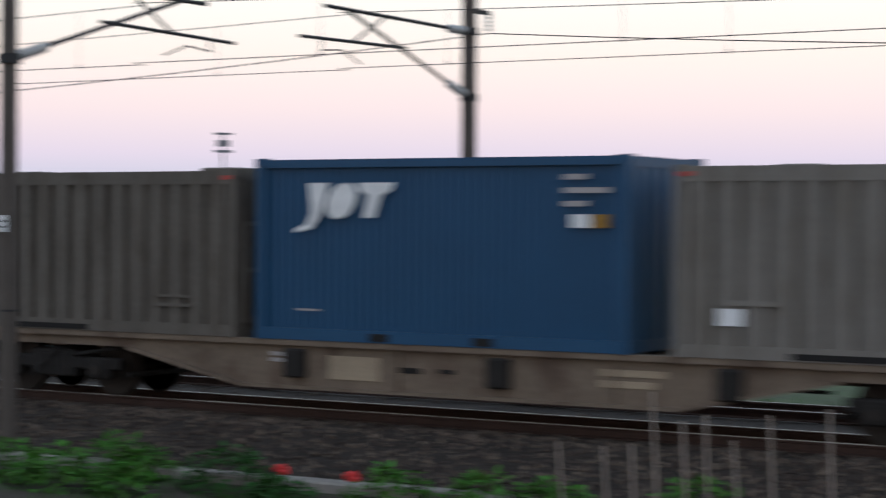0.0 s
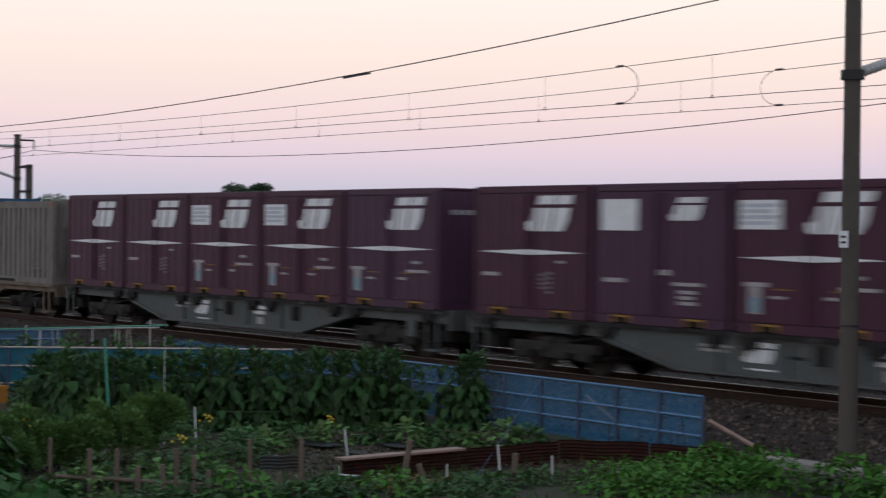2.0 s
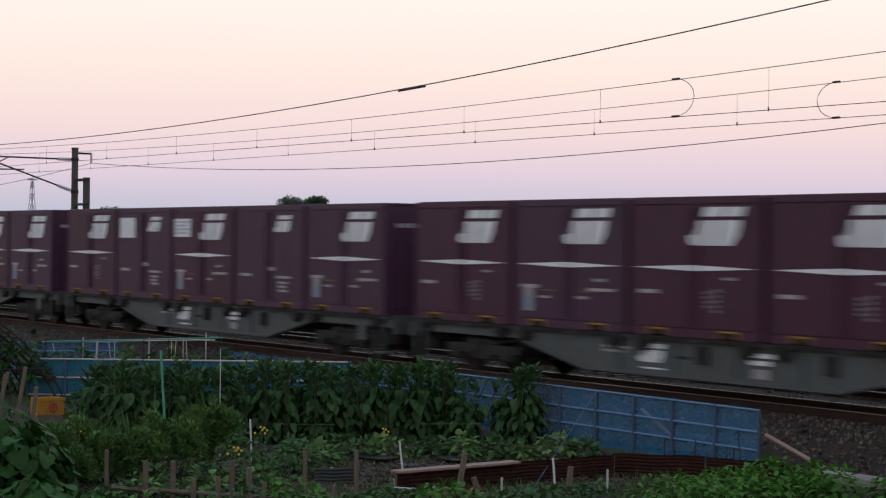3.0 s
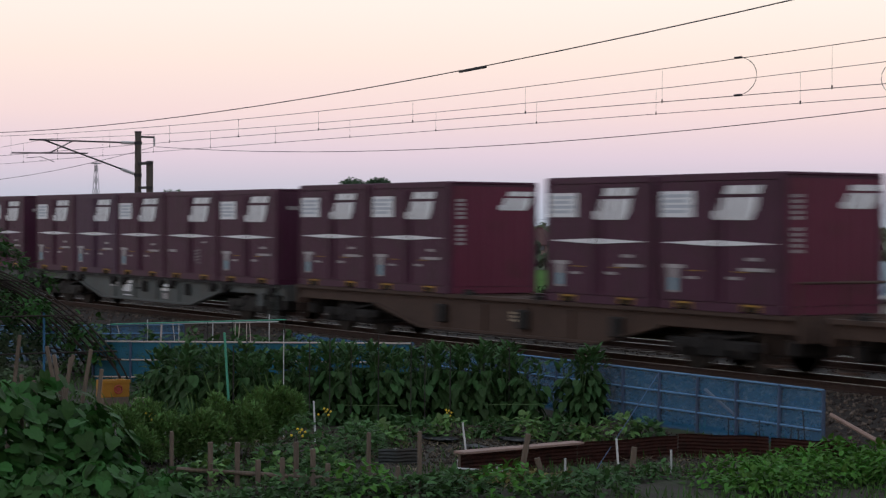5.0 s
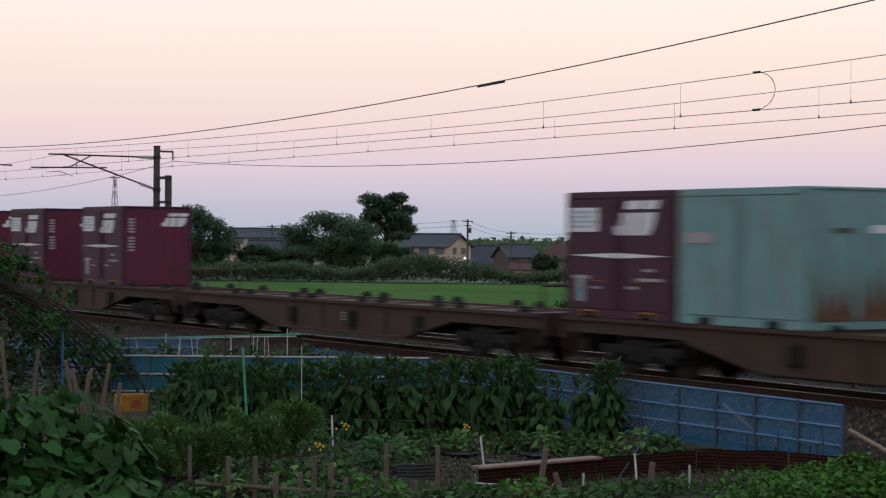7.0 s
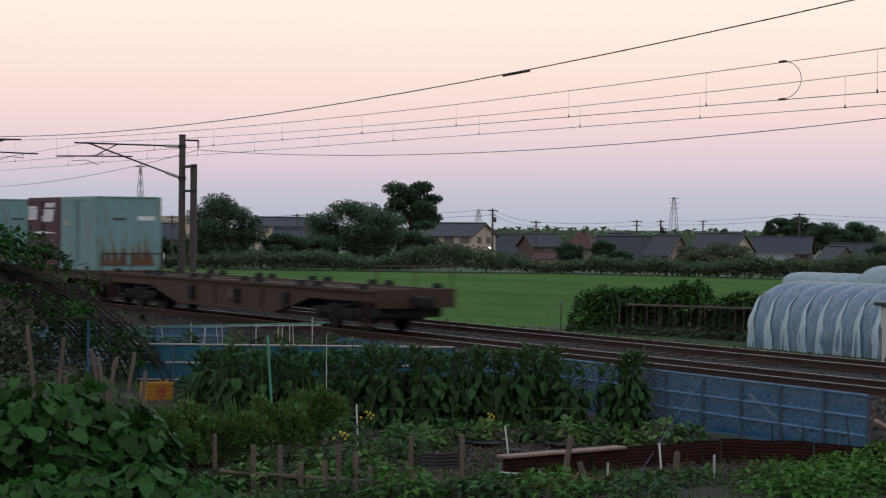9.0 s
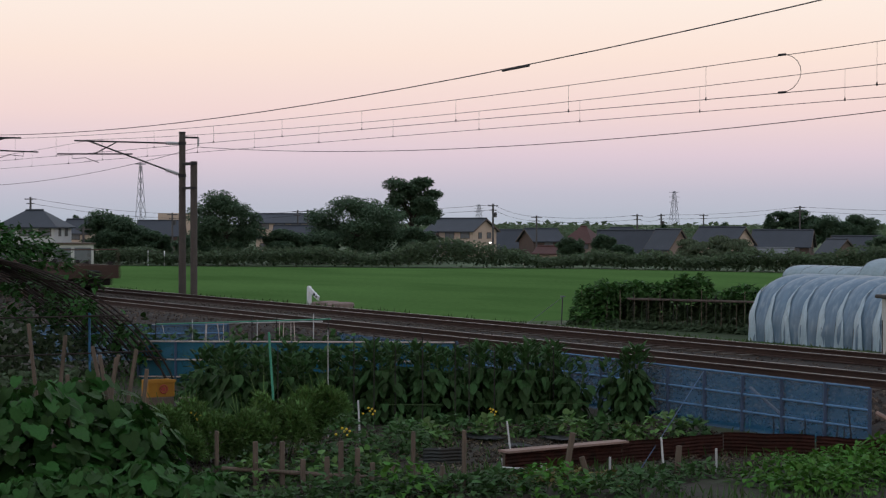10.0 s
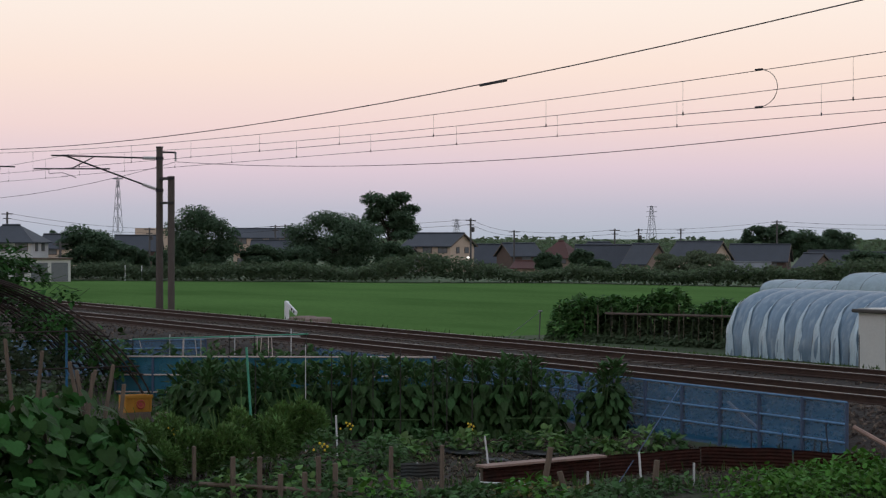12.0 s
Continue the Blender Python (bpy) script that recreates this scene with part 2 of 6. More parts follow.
def build_ground():
    xs = [-4500, -2000, -1000, -500, -300] + list(np.arange(-200, 61, 2.0)) + [120, 400, 1500, 4500]
    ys = [-1500, -400, -100, -40] + list(np.arange(-26, 16.1, 0.5)) + [20, 30, 45, 60, 80, 110, 150, 220, 400, 900, 2000, 4500]
    bm = bmesh.new()
    grid = []
    for y in ys:
        line = []
        for x in xs:
            z = ground_height(y) - (0.12 if -3.6 < y < 9.3 else 0)
            if y < -4.5:
                z += 0.05 * noise.noise((x * 0.7, y * 0.7, 0))
            line.append(bm.verts.new((x, y, z)))
        grid.append(line)
    for j in range(len(ys) - 1):
        for i in range(len(xs) - 1):
            f = bm.faces.new((grid[j][i], grid[j][i + 1], grid[j + 1][i + 1], grid[j + 1][i]))
            f.material_index = 0 if ys[j] < 9 else 2 if -87 < xs[i] < 60 and ys[j] < 37 else 1 if ys[j] >= 11 else 0
    g = link("ground", bm, [SOIL, PADDY, BANKGREEN])
    tagged(g, "brown garden soil and flat green rice field", "ground", kind="structure")


def build_bed():
    xs = np.arange(-330, 60.1, 0.6)
    prof = [-3.6, -3.2, -2.6, -2.0, -1.75, -1.2, -0.53, 0.0, 0.53, 1.2, 1.85, 2.5, 3.17, 3.7, 4.23, 5.0, 5.5, 6.2, 7.2, 8.2, 9.2]
    hs = [-0.62, -0.52, -0.40, -0.28, -0.2, -0.17, -0.17, -0.15, -0.17, -0.19, -0.2, -0.19, -0.17, -0.15, -0.17, -0.18, -0.22, -0.32, -0.42, -0.5, -0.62]
    bm = bmesh.new()
    grid = [[bm.verts.new((x, y, z + 0.035 * noise.noise((x * 1.7, y * 2.3, 3)))) for x in xs] for y, z in zip(prof, hs)]
    for a, b in zip(grid, grid[1:]):
        for i in range(len(xs) - 1):
            bm.faces.new((a[i], a[i + 1], b[i + 1], b[i]))
    tagged(link("shaded_ballast_bed", bm, BALLASTSHADE), "brown crushed stone ballast bed under two tracks, darkened for shade between stones", "ballast", kind="structure")
    # loose stones on the near shoulder
    rnd = random.Random(4)
    v, f = [], []
    def stone(x, y, z, s):
        base = len(v)
        pts = [Vector((rnd.uniform(.6, 1.2), 0, 0)), Vector((-rnd.uniform(.6, 1.2), 0, 0)), Vector((0, rnd.uniform(.5, 1.1), 0)), Vector((0, -rnd.uniform(.5, 1.1), 0)), Vector((0, 0, rnd.uniform(.4, .9))), Vector((0, 0, -.6))]
        q = Euler((rnd.uniform(0, 6), rnd.uniform(0, 6), rnd.uniform(0, 6))).to_matrix()
        for p in pts:
            w = q @ (p * s)
            v.append((x + w.x, y + w.y, z + w.z))
        f.extend([tuple(base + k for k in t) for t in ((0, 2, 4), (2, 1, 4), (1, 3, 4), (3, 0, 4), (2, 0, 5), (1, 2, 5), (3, 1, 5), (0, 3, 5))])
    for _ in range(11000):
        x = -rnd.uniform(4, 40) if rnd.random() < 0.8 else -rnd.uniform(40, 80)
        y = -0.75 - 2.9 * rnd.random()
        stone(x, y, float(np.interp(y, prof, hs)) + 0.01, rnd.uniform(0.028, 0.068))
    for _ in range(5000):
        x = -rnd.uniform(10, 70)
        y = rnd.choice((rnd.uniform(0.65, 3.05), rnd.uniform(4.4, 5.6)))
        stone(x, y, float(np.interp(y, prof, hs)) + 0.01, rnd.uniform(0.022, 0.045))
    me = bpy.data.meshes.new("ballast_stones")
    me.from_pydata(v, [], f)
    me.materials.append(BALLAST)
    tagged(new("ballast_stones", me), "loose brown crushed stones on the track shoulder", "ballast", kind="stuff")


def build_rails():
    for centre in (NEAR, FAR):
        for s in (-1, 1):
            y = centre + s * 0.566
            bm = bmesh.new()
            prof = [(-0.062, -0.153), (0.062, -0.153), (0.062, -0.138), (0.012, -0.12), (0.012, -0.045), (0.032, -0.035), (0.032, -0.008), (-0.032, -0.008), (-0.032, -0.035), (-0.012, -0.045), (-0.012, -0.12), (-0.062, -0.138)]
            n = len(prof)
            v = [(-330, y + a, b) for a, b in prof] + [(60, y + a, b) for a, b in prof]
            add(bm, v, [(i, (i + 1) % n, n + (i + 1) % n, n + i) for i in range(n)])
            r = tagged(link("rail", bm, RUST), "rusty steel rail with a polished head", "rail", "rails of the two tracks")
            part("rail_head", boxes((-330, 60, y - 0.029, y + 0.029, -0.012, 0.0)), SHINY, r, "bright worn running surface")
    # sleepers: the nearest ones are things of their own, the rest one mesh
    bm = boxes((-0.1, 0.1, -1.0, 1.0, -0.34, -0.145), c=0.02)
    first = tagged(link("sleeper", bm, SLEEPER), "grey concrete sleeper half buried in ballast", "sleeper", "sleepers of the near track")
    first.matrix_basis = pose(-60, NEAR, 0)
    for k in range(1, 90):
        copy_thing(first, pose(-60 + k * 0.62, NEAR, 0))
    rest = bmesh.new()
    for k in range(430):
        x = -300 + k * 0.62
        if not -60.3 < x < -4.2:
            box(rest, x - 0.1, x + 0.1, NEAR - 1, NEAR + 1, -0.34, -0.145)
        box(rest, x - 0.1, x + 0.1, FAR - 1, FAR + 1, -0.34, -0.145)
    tagged(link("far_sleepers", rest, SLEEPER), "long rows of grey concrete sleepers", "sleeper", kind="stuff")


build_ground()
build_bed()
build_rails()


# ---- overhead line ----
def bracket_arm(parent, base, s, low, high, reach):
    """Cantilever: upper tube, stay with its insulators, registration arm. s: side it leans to."""
    y0 = base
    part("upper_tube", rods(((0, y0, high), (0, y0 + s * reach, high + 0.02), 0.035)), WIRE, parent)
    part("stay_tube", rods(((0, y0, low), (0, y0 + s * (reach - 0.6), high + 0.03), 0.035)), WIRE, parent)
    part("registration_tube", rods(((0, y0 + s * (reach - 2.6), high - 0.5), (0, y0 + s * (reach + 0.75), high - 0.56), 0.03)), WIRE, parent)
    part("brace_tube", rods(((0, y0 + s * (reach - 1.9), high), (0, y0 + s * (reach - 0.9), high - 0.52), 0.025)), WIRE, parent)
    bm = bmesh.new()
    tube(bm, [(0, y0 + s * (reach + 0.1), high - 0.55), (0, y0 + s * (reach + 0.1), high - 0.75), (0, y0 + s * (reach - 0.5), high - 0.7), (0, y0 + s * (reach - 1.1), high - 0.9)], 0.015)
    part("steady_arm", bm, WIRE, parent)
    for zz, ins in ((high, "insulator"), (low, "insulator")):
        dz = (high - low) / (reach - 0.6) if zz == low else 0
        bm = turned((0, y0 + s * 0.2, zz + dz * 0.2), (0, y0 + s * 0.78, zz + dz * 0.78), [0.05, 0.085] * 6 + [0.05])
        part(ins, bm, CERAMIC, parent, "pale ribbed insulator")
        part("clamp", rods(((0, y0, zz - 0.07), (0, y0, zz + 0.07), 0.175), n=12), WIRE, parent)


def line_pole(x, y, bottom, top, radius, s, low, high, reach, label, tag=False, feeder=None):
    t = thing("overhead_line_pole", label, "railway pole", "poles of the overhead line", pose(x, 0, 0))
    bm = bmesh.new()
    rod(bm, (0, y, bottom), (0, y, top), radius * 1.12, radius * 0.92, n=20)
    part("pole", bm, POLE, t, smooth=False)
    bracket_arm(t, y, s, low, high, reach)
    part("top_cap", rods(((0, y, top), (0, y, top + 0.06), radius * 1.05), n=16), WIRE, t)
    if tag:
        part("number_plate", boxes((-0.01, 0.16, y - radius - 0.1, y - radius - 0.085, 2.6, 2.84)), WHITE, t, "small white plate with illegible marks")
        part("plate_mark", boxes((0.03, 0.13, y - radius - 0.106, y - radius - 0.101, 2.66, 2.69), (0.03, 0.13, y - radius - 0.106, y - radius - 0.101, 2.74, 2.77)), GRIME, t)
        part("band", rods(((0, y, 1.45), (0, y, 1.48), radius * 1.12), n=20), WIRE, t)
    if feeder:
        fy, fz = feeder
        part("feeder_bracket", boxes((-0.04, 0.04, min(y, fy), max(y, fy), top - 0.22, top - 0.14)), WIRE, t)
        bm = turned((0, fy, fz + 0.04), (0, fy, fz + 0.42), [0.03, 0.06] * 5 + [0.03])
        part("insulator", bm, CERAMIC, t, "pale ribbed insulator")
    return t


NEARPOLE_X, FARPOLE_X, SPAN = -19.84, -18.85, 60.4
line_pole(NEARPOLE_X, -3.5, -0.8, 7.6, 0.125, 1, 5.1, 6.32, 4.6, "dark concrete pole with a steel bracket arm beside the near track", True, (-3.75, 6.55))
line_pole(FARPOLE_X, 8.0, -0.6, 7.05, 0.15, -1, 5.18, 6.45, 4.9, "dark concrete pole with a steel bracket arm beyond the far track", False, (8.75, 6.48))
pair = line_pole(FARPOLE_X - SPAN, 8.0, -0.6, 6.65, 0.15, -1, 4.8, 6.2, 4.9, "dark concrete pole strapped to a shorter post beyond the tracks", False, (8.75, 6.06))
line_pole(NEARPOLE_X - SPAN, -3.5, -0.8, 7.0, 0.15, 1, 5.1, 6.3, 4.6, "dark concrete pole with a steel bracket arm beside the near track", False, (-3.75, 6.55))
line_pole(FARPOLE_X - 2 * SPAN, 8.0, -0.6, 6.65, 0.15, -1, 4.8, 6.2, 4.9, "dark concrete pole with a steel bracket arm farther along the line", False, (8.75, 6.06))
part("second_post", rods(((0.95, 8.15, -0.6), (0.95, 8.15, 5.4), 0.15), n=18), POLE, pair)
part("strap", boxes((-0.2, 1.15, 7.95, 8.2, 5.25, 5.36)), WIRE, pair)
part("strap", boxes((-0.2, 1.15, 7.95, 8.2, 4.2, 4.3)), WIRE, pair)


def sagged(x0, z0, x1, z1, y0, y1, sag, n=24):
    return [(x0 + (x1 - x0) * k / n, y0 + (y1 - y0) * k / n, z0 + (z1 - z0) * k / n - 4 * sag * (k / n) * (1 - k / n)) for k in range(n + 1)]


def wire(name, label, pts, r):
    bm = bmesh.new()
    tube(bm, pts, r, 5)
    return tagged(link(name, bm, WIRE), label, "wire", "wires of the overhead line")


def contact_line(y, x_right, mz, cz, fall, sag, phase, loop_x, bulge, label):
    """Messenger wire with its contact wire on droppers, span by span."""
    t = thing("catenary", label, "overhead wire", "wires of the overhead line")
    mess, drops, jumpers = bmesh.new(), [], []
    cont = bmesh.new()
    for k in range(-1, 4):
        x1 = x_right - k * SPAN
        x0 = x1 - SPAN
        far_end, near_end = -fall * max(0, k + 1), -fall * max(0, k)
        pts = sagged(x0, mz + far_end * 1.6, x1, mz + near_end * 1.6, y - 0.15, y + 0.15, sag)
        low = [(p[0], p[1], cz + near_end + (far_end - near_end) * (1 - j / 24)) for j, p in enumerate(pts)]
        tube(mess, pts, 0.0075, 5)
        tube(cont, low, 0.0075, 5)
        for j in range(12):
            f = 1 - (j + phase) / 12
            i = min(int(f * 24), 23)
            p, q = Vector(pts[i]), Vector(pts[i + 1])
            m = p.lerp(q, f * 24 - i)
            zc = low[i][2] + (low[i + 1][2] - low[i][2]) * (f * 24 - i)
            bm = rods((m, (m.x, m.y, zc), 0.0035), n=4)
            rod(bm, (m.x, m.y, zc - 0.02), (m.x, m.y, zc + 0.05), 0.016, n=6)
            drops.append(bm)
    u = (x_right - loop_x) / SPAN
    zm = mz - 4 * sag * u * (1 - u) - fall * 1.6 * u
    cz = cz - fall * u
    loop = bmesh.new()
    tube(loop, [(loop_x + bulge * math.sin(a * math.pi / 10), y, zm + (cz - zm) * (1 - math.cos(a * math.pi / 10)) / 2) for a in range(11)], 0.007, 5)
    rod(loop, (loop_x - 0.1, y, zm), (loop_x + 0.1, y, zm), 0.025, n=6)
    rod(loop, (loop_x - 0.1, y, cz), (loop_x + 0.1, y, cz), 0.025, n=6)
    part("jumper_loop", loop, WIRE, t)
    part("messenger_wire", mess, WIRE, t)
    part("contact_wire", cont, WIRE, t)
    for bm in drops:
        part("dropper", bm, WIRE, t)
    return t


near_cat = contact_line(0.0, NEARPOLE_X - 0.5, 6.26, 5.298, 0.0, 0.466, 0.28, -29.3, 0.55, "thin overhead contact wires above the near track")
far_cat = contact_line(FAR, FARPOLE_X, 6.387, 5.425, 0.083, 0.4245, 0.57, -28.7, -0.55, "thin overhead contact wires above the far track")
feeder = wire("feeder_cable", "dark feeder cable hung along the near poles", sagged(NEARPOLE_X - 2 * SPAN, 6.47, NEARPOLE_X - SPAN, 6.47, -3.75, -3.75, 0.974) + sagged(NEARPOLE_X - SPAN, 6.47, NEARPOLE_X, 6.57, -3.75, -3.75, 0.974)[1:] + sagged(NEARPOLE_X, 6.57, NEARPOLE_X + SPAN, 6.7, -3.75, -3.75, 0.94)[1:], 0.0115)
part("splice", rods(((-33.5, -3.75, 5.841), (-32.5, -3.75, 5.876), 0.02)), WIRE, feeder)
wire("feeder_cable", "dark feeder cable hung along the far poles", sagged(FARPOLE_X - 2 * SPAN, 6.06, FARPOLE_X - SPAN, 6.06, 8.75, 8.75, 1.2) + sagged(FARPOLE_X - SPAN, 6.07, FARPOLE_X, 6.48, 8.75, 8.75, 1.024)[1:] + sagged(FARPOLE_X, 6.48, FARPOLE_X + SPAN, 6.7, 8.75, 8.75, 1.2)[1:], 0.0115)


# ---- the freight train ----
PITCH, LONG, HALF = 3.837, 3.715, 1.225
MOVING = []  # things and their place along the train


def logo(parent, x, z, s, y, mat, facing="side"):
    """A slanted two-piece emblem of plain shapes."""
    up = [(0.30, 0.32), (0.66, 0.32), (0.62, 0.20), (0.24, 0.20)]
    up_end = [(0.70, 0.32), (1.05, 0.32), (1.0, 0.20), (0.66, 0.20)]
    low = [(0.17, 0.15), (0.31, 0.15), (0.22, -0.17), (0.06, -0.17), (0.0, -0.13), (0.0, -0.04), (0.10, -0.03)]
    mid = [(0.36, 0.15), (0.60, 0.15), (0.51, -0.17), (0.27, -0.17)]
    last = [(0.65, 0.15), (0.97, 0.15), (0.92, -0.04), (0.80, -0.17), (0.56, -0.17)]
    for k, o in enumerate((up, up_end, low, mid, last)):
        if facing == "side":
            bm = prism(bmesh.new(), [(x + a * s, z + b * s) for a, b in o], y, y + 0.006)
        else:
            bm = bmesh.new()
            n = len(o)
            add(bm, [(y, x + a * s, z + b * s) for a, b in o] + [(y - 0.006, x + a * s, z + b * s) for a, b in o],
                [tuple(range(n)), tuple(range(2 * n - 1, n - 1, -1))] + [(i, n + i, n + (i + 1) % n, (i + 1) % n) for i in range(n)])
        part("emblem", bm, mat, parent, "white slanted emblem shape")


def bars(parent, x, z, w, h, n, y=-HALF - 0.012, mat=None, name="marking"):
    """Illegible small writing: plain bars in rows."""
    bm = bmesh.new()
    for k in range(n):
        z1 = z - k * h / n
        box(bm, x, x + w * (1 - 0.15 * (k % 2)), y, y + 0.006, z1 - h / n * 0.62, z1)
    part(name, bm, mat or PALE, parent)


def folded(a0, a1, n, depth, base, z0, z1, end=0):
    """One pressed sheet with n upright folds, facing -y, or along x for an end."""
    line = [(a0, 0.0)]
    w = (a1 - a0) / n
    for k in range(n):
        a = a0 + k * w
        line += [(a + w * 0.12, 0.0), (a + w * 0.2, depth), (a + w * 0.8, depth), (a + w * 0.88, 0.0)]
    line.append((a1, 0.0))
    bm = bmesh.new()
    cols = []
    for a, d in line:
        p = (a, base - d) if not end else (base + end * d, a)
        cols.append((bm.verts.new((*p, z0)), bm.verts.new((*p, z1))))
    for p, q in zip(cols, cols[1:]):
        bm.faces.new((p[0], q[0], q[1], p[1]) if end >= 0 else (p[1], q[1], q[0], p[0]))
    return bm


def small_container(paint, style, frame_mat=None):
    """A 12-foot railway container; x from 0 to 3.715, its near side at -y."""
    look_of = {"a": "maroon 12-foot freight container with white panel, emblem and stripe", "b": "maroon 12-foot freight container with white emblem and stripe", "c": "dark purple 12-foot freight container with a small white emblem", "e": "maroon 12-foot freight container with white emblem, stripe and data label", "d": "dark purple 12-foot freight container with white panel and small emblem",
               "r": "maroon 12-foot freight container with white panel and emblems, end walls coloured as lit", "t": "faded teal 12-foot freight container streaked with rust"}
    t = thing("freight_container", look_of[style], "container", "containers on the train")
    H = 2.57
    body = boxes((0.05, LONG - 0.05, -HALF + 0.05, HALF - 0.05, 0.13, H - 0.03))
    part("body", body, paint, t)
    for x in (0, LONG - 0.12):
        for y in (-HALF, HALF - 0.12):
            part("corner_post", boxes((x, x + 0.12, y, y + 0.12, 0, H), c=0.02), paint, t)
    for y in (-HALF + 0.01, HALF - 0.09):
        part("top_rail", boxes((0.12, LONG - 0.12, y, y + 0.08, H - 0.12, H - 0.005)), paint, t)
        part("bottom_rail", boxes((0.12, 0.62, y, y + 0.1, 0, 0.16), (1.05, 2.62, y, y + 0.1, 0, 0.16), (3.05, LONG - 0.12, y, y + 0.1, 0, 0.16)), paint, t)
    part("roof", boxes((0.02, LONG - 0.02, -HALF + 0.02, HALF - 0.02, H - 0.04, H + 0.015), c=0.012), paint, t)
    # door leaves with their folds
    yd = -HALF + 0.02
    for x0, x1 in ((0.14, LONG / 2 - 0.01), (LONG / 2 + 0.01, LONG - 0.14)):
        bm = folded(x0, x1, 4 if style != "t" else 9, 0.014, yd, 0.18, H - 0.14)
        part("side_door", bm, paint, t)
        part("lock_bar", rods(((x1 - 0.12 if x1 < 2 else x0 + 0.12, yd - 0.03, 0.2), (x1 - 0.12 if x1 < 2 else x0 + 0.12, yd - 0.03, H - 0.16), 0.016)), paint, t)
    # end walls with upright ribs
    for xe, s in ((0.0, -1), (LONG, 1)):
        bm = folded(-HALF + 0.12, HALF - 0.12, 7, 0.014, xe - s * 0.012, 0.16, H - 0.1, end=s)
        # style r: end walls carry the lit tone in their colour
        tone = MAROONLIT if style == "r" else paint
        part("end_wall", bm, tone, t)
        part("end_rail", boxes((min(xe, xe - s * 0.1), max(xe, xe - s * 0.1), -HALF + 0.12, HALF - 0.12, 0.0, 0.15)), tone, t)
    # fork pockets: solid black blocks that paint the shade inside
    for x in (0.62, 2.62):
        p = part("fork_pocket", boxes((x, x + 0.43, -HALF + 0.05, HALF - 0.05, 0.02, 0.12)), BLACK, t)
        if style != "t":
            part("pocket_rim", boxes((x - 0.03, x + 0.46, -HALF - 0.004, -HALF + 0.03, 0.12, 0.155), (x - 0.03, x + 0.02, -HALF - 0.004, -HALF + 0.03, 0.02, 0.12), (x + 0.41, x + 0.46, -HALF - 0.004, -HALF + 0.03, 0.02, 0.12)), YELLOW, p, "yellow painted pocket rim")
    ym = -HALF - 0.012
    if style in "aber":
        s = 1.42 if style != "r" else 1.3
        logo(t, 1.76, 1.93, s, ym, WHITE)
        stripe = prism(bmesh.new(), [(0.15, 1.275), (1.0, 1.305), (1.86, 1.33), (2.7, 1.305), (LONG - 0.15, 1.275), (2.7, 1.245), (1.86, 1.22), (1.0, 1.245)], ym, ym + 0.006)
        part("stripe", stripe, WHITE, t, "long thin white diamond stripe")
        bars(t, 0.3, 0.86, 0.55, 0.12, 1)
    if style in "aer":
        bars(t, 2.55, 0.83, 0.8, 0.1, 1)
        bars(t, 2.75, 1.02, 0.3, 0.1, 1)
        bars(t, 2.2, 0.66, 0.3, 0.09, 1)
        bars(t, 0.95, 0.64, 0.3, 0.08, 1)
        bars(t, 1.0, 0.76, 0.42, 0.03, 1, mat=YELLOW)
        bars(t, 2.35, 0.76, 0.42, 0.03, 1, mat=YELLOW)
    if style in "ar":
        part("white_panel", boxes((0.16, 1.16, ym, ym + 0.006, 1.76, 2.26)), WHITE, t, "white panel with faint lettering")
        bars(t, 0.22, 2.2, 0.86, 0.4, 4, y=ym - 0.004, mat=PANELLINE)
    if style in "aer":
        part("data_label", boxes((0.42, 0.68, ym, ym + 0.006, 0.32, 0.78)), PALE, t, "pale upright data label")
        part("label_patch", boxes((0.46, 0.64, ym - 0.004, ym, 0.36, 0.6)), LABELBLUE, t)
    if style == "b":
        bars(t, 2.72, 1.12, 0.26, 0.08, 1)
        bars(t, 2.2, 0.86, 0.16, 0.34, 4, mat=FAINT)
        bars(t, 2.42, 0.9, 0.17, 0.46, 5, mat=FAINT)
    if style == "d":
        part("white_panel", boxes((0.25, 1.3, ym, ym + 0.006, 1.72, 2.3)), WHITE, t, "square white panel")
    if style in "cd":
        logo(t, 2.2, 2.05, 0.85, ym, WHITE)
        bars(t, 0.35, 0.84, 0.6, 0.13, 1)
        bars(t, 1.9, 1.02, 0.3, 0.16, 1)
        bars(t, 2.3, 0.8, 0.75, 0.1, 1)
        bars(t, 2.45, 0.66, 0.45, 0.3, 3)
    if style == "r":
        logo(t, -0.2 + 0.35, 2.08, 0.9, LONG + 0.012, WHITE, "end")
        bm = bmesh.new()
        for k in range(11):
            if k != 5:
                box(bm, LONG + 0.006, LONG + 0.012, -HALF + 0.22, -HALF + 0.42, 2.12 - k * 0.1, 2.18 - k * 0.1)
        part("marking", bm, PALE, t)
    if style in "abe":
        bm = bmesh.new()
        for k in range(9):
            box(bm, LONG + 0.006, LONG + 0.012, -0.9 + k * 0.16, -0.79 + k * 0.16, 2.02, 2.12)
        part("marking", bm, PALE, t)
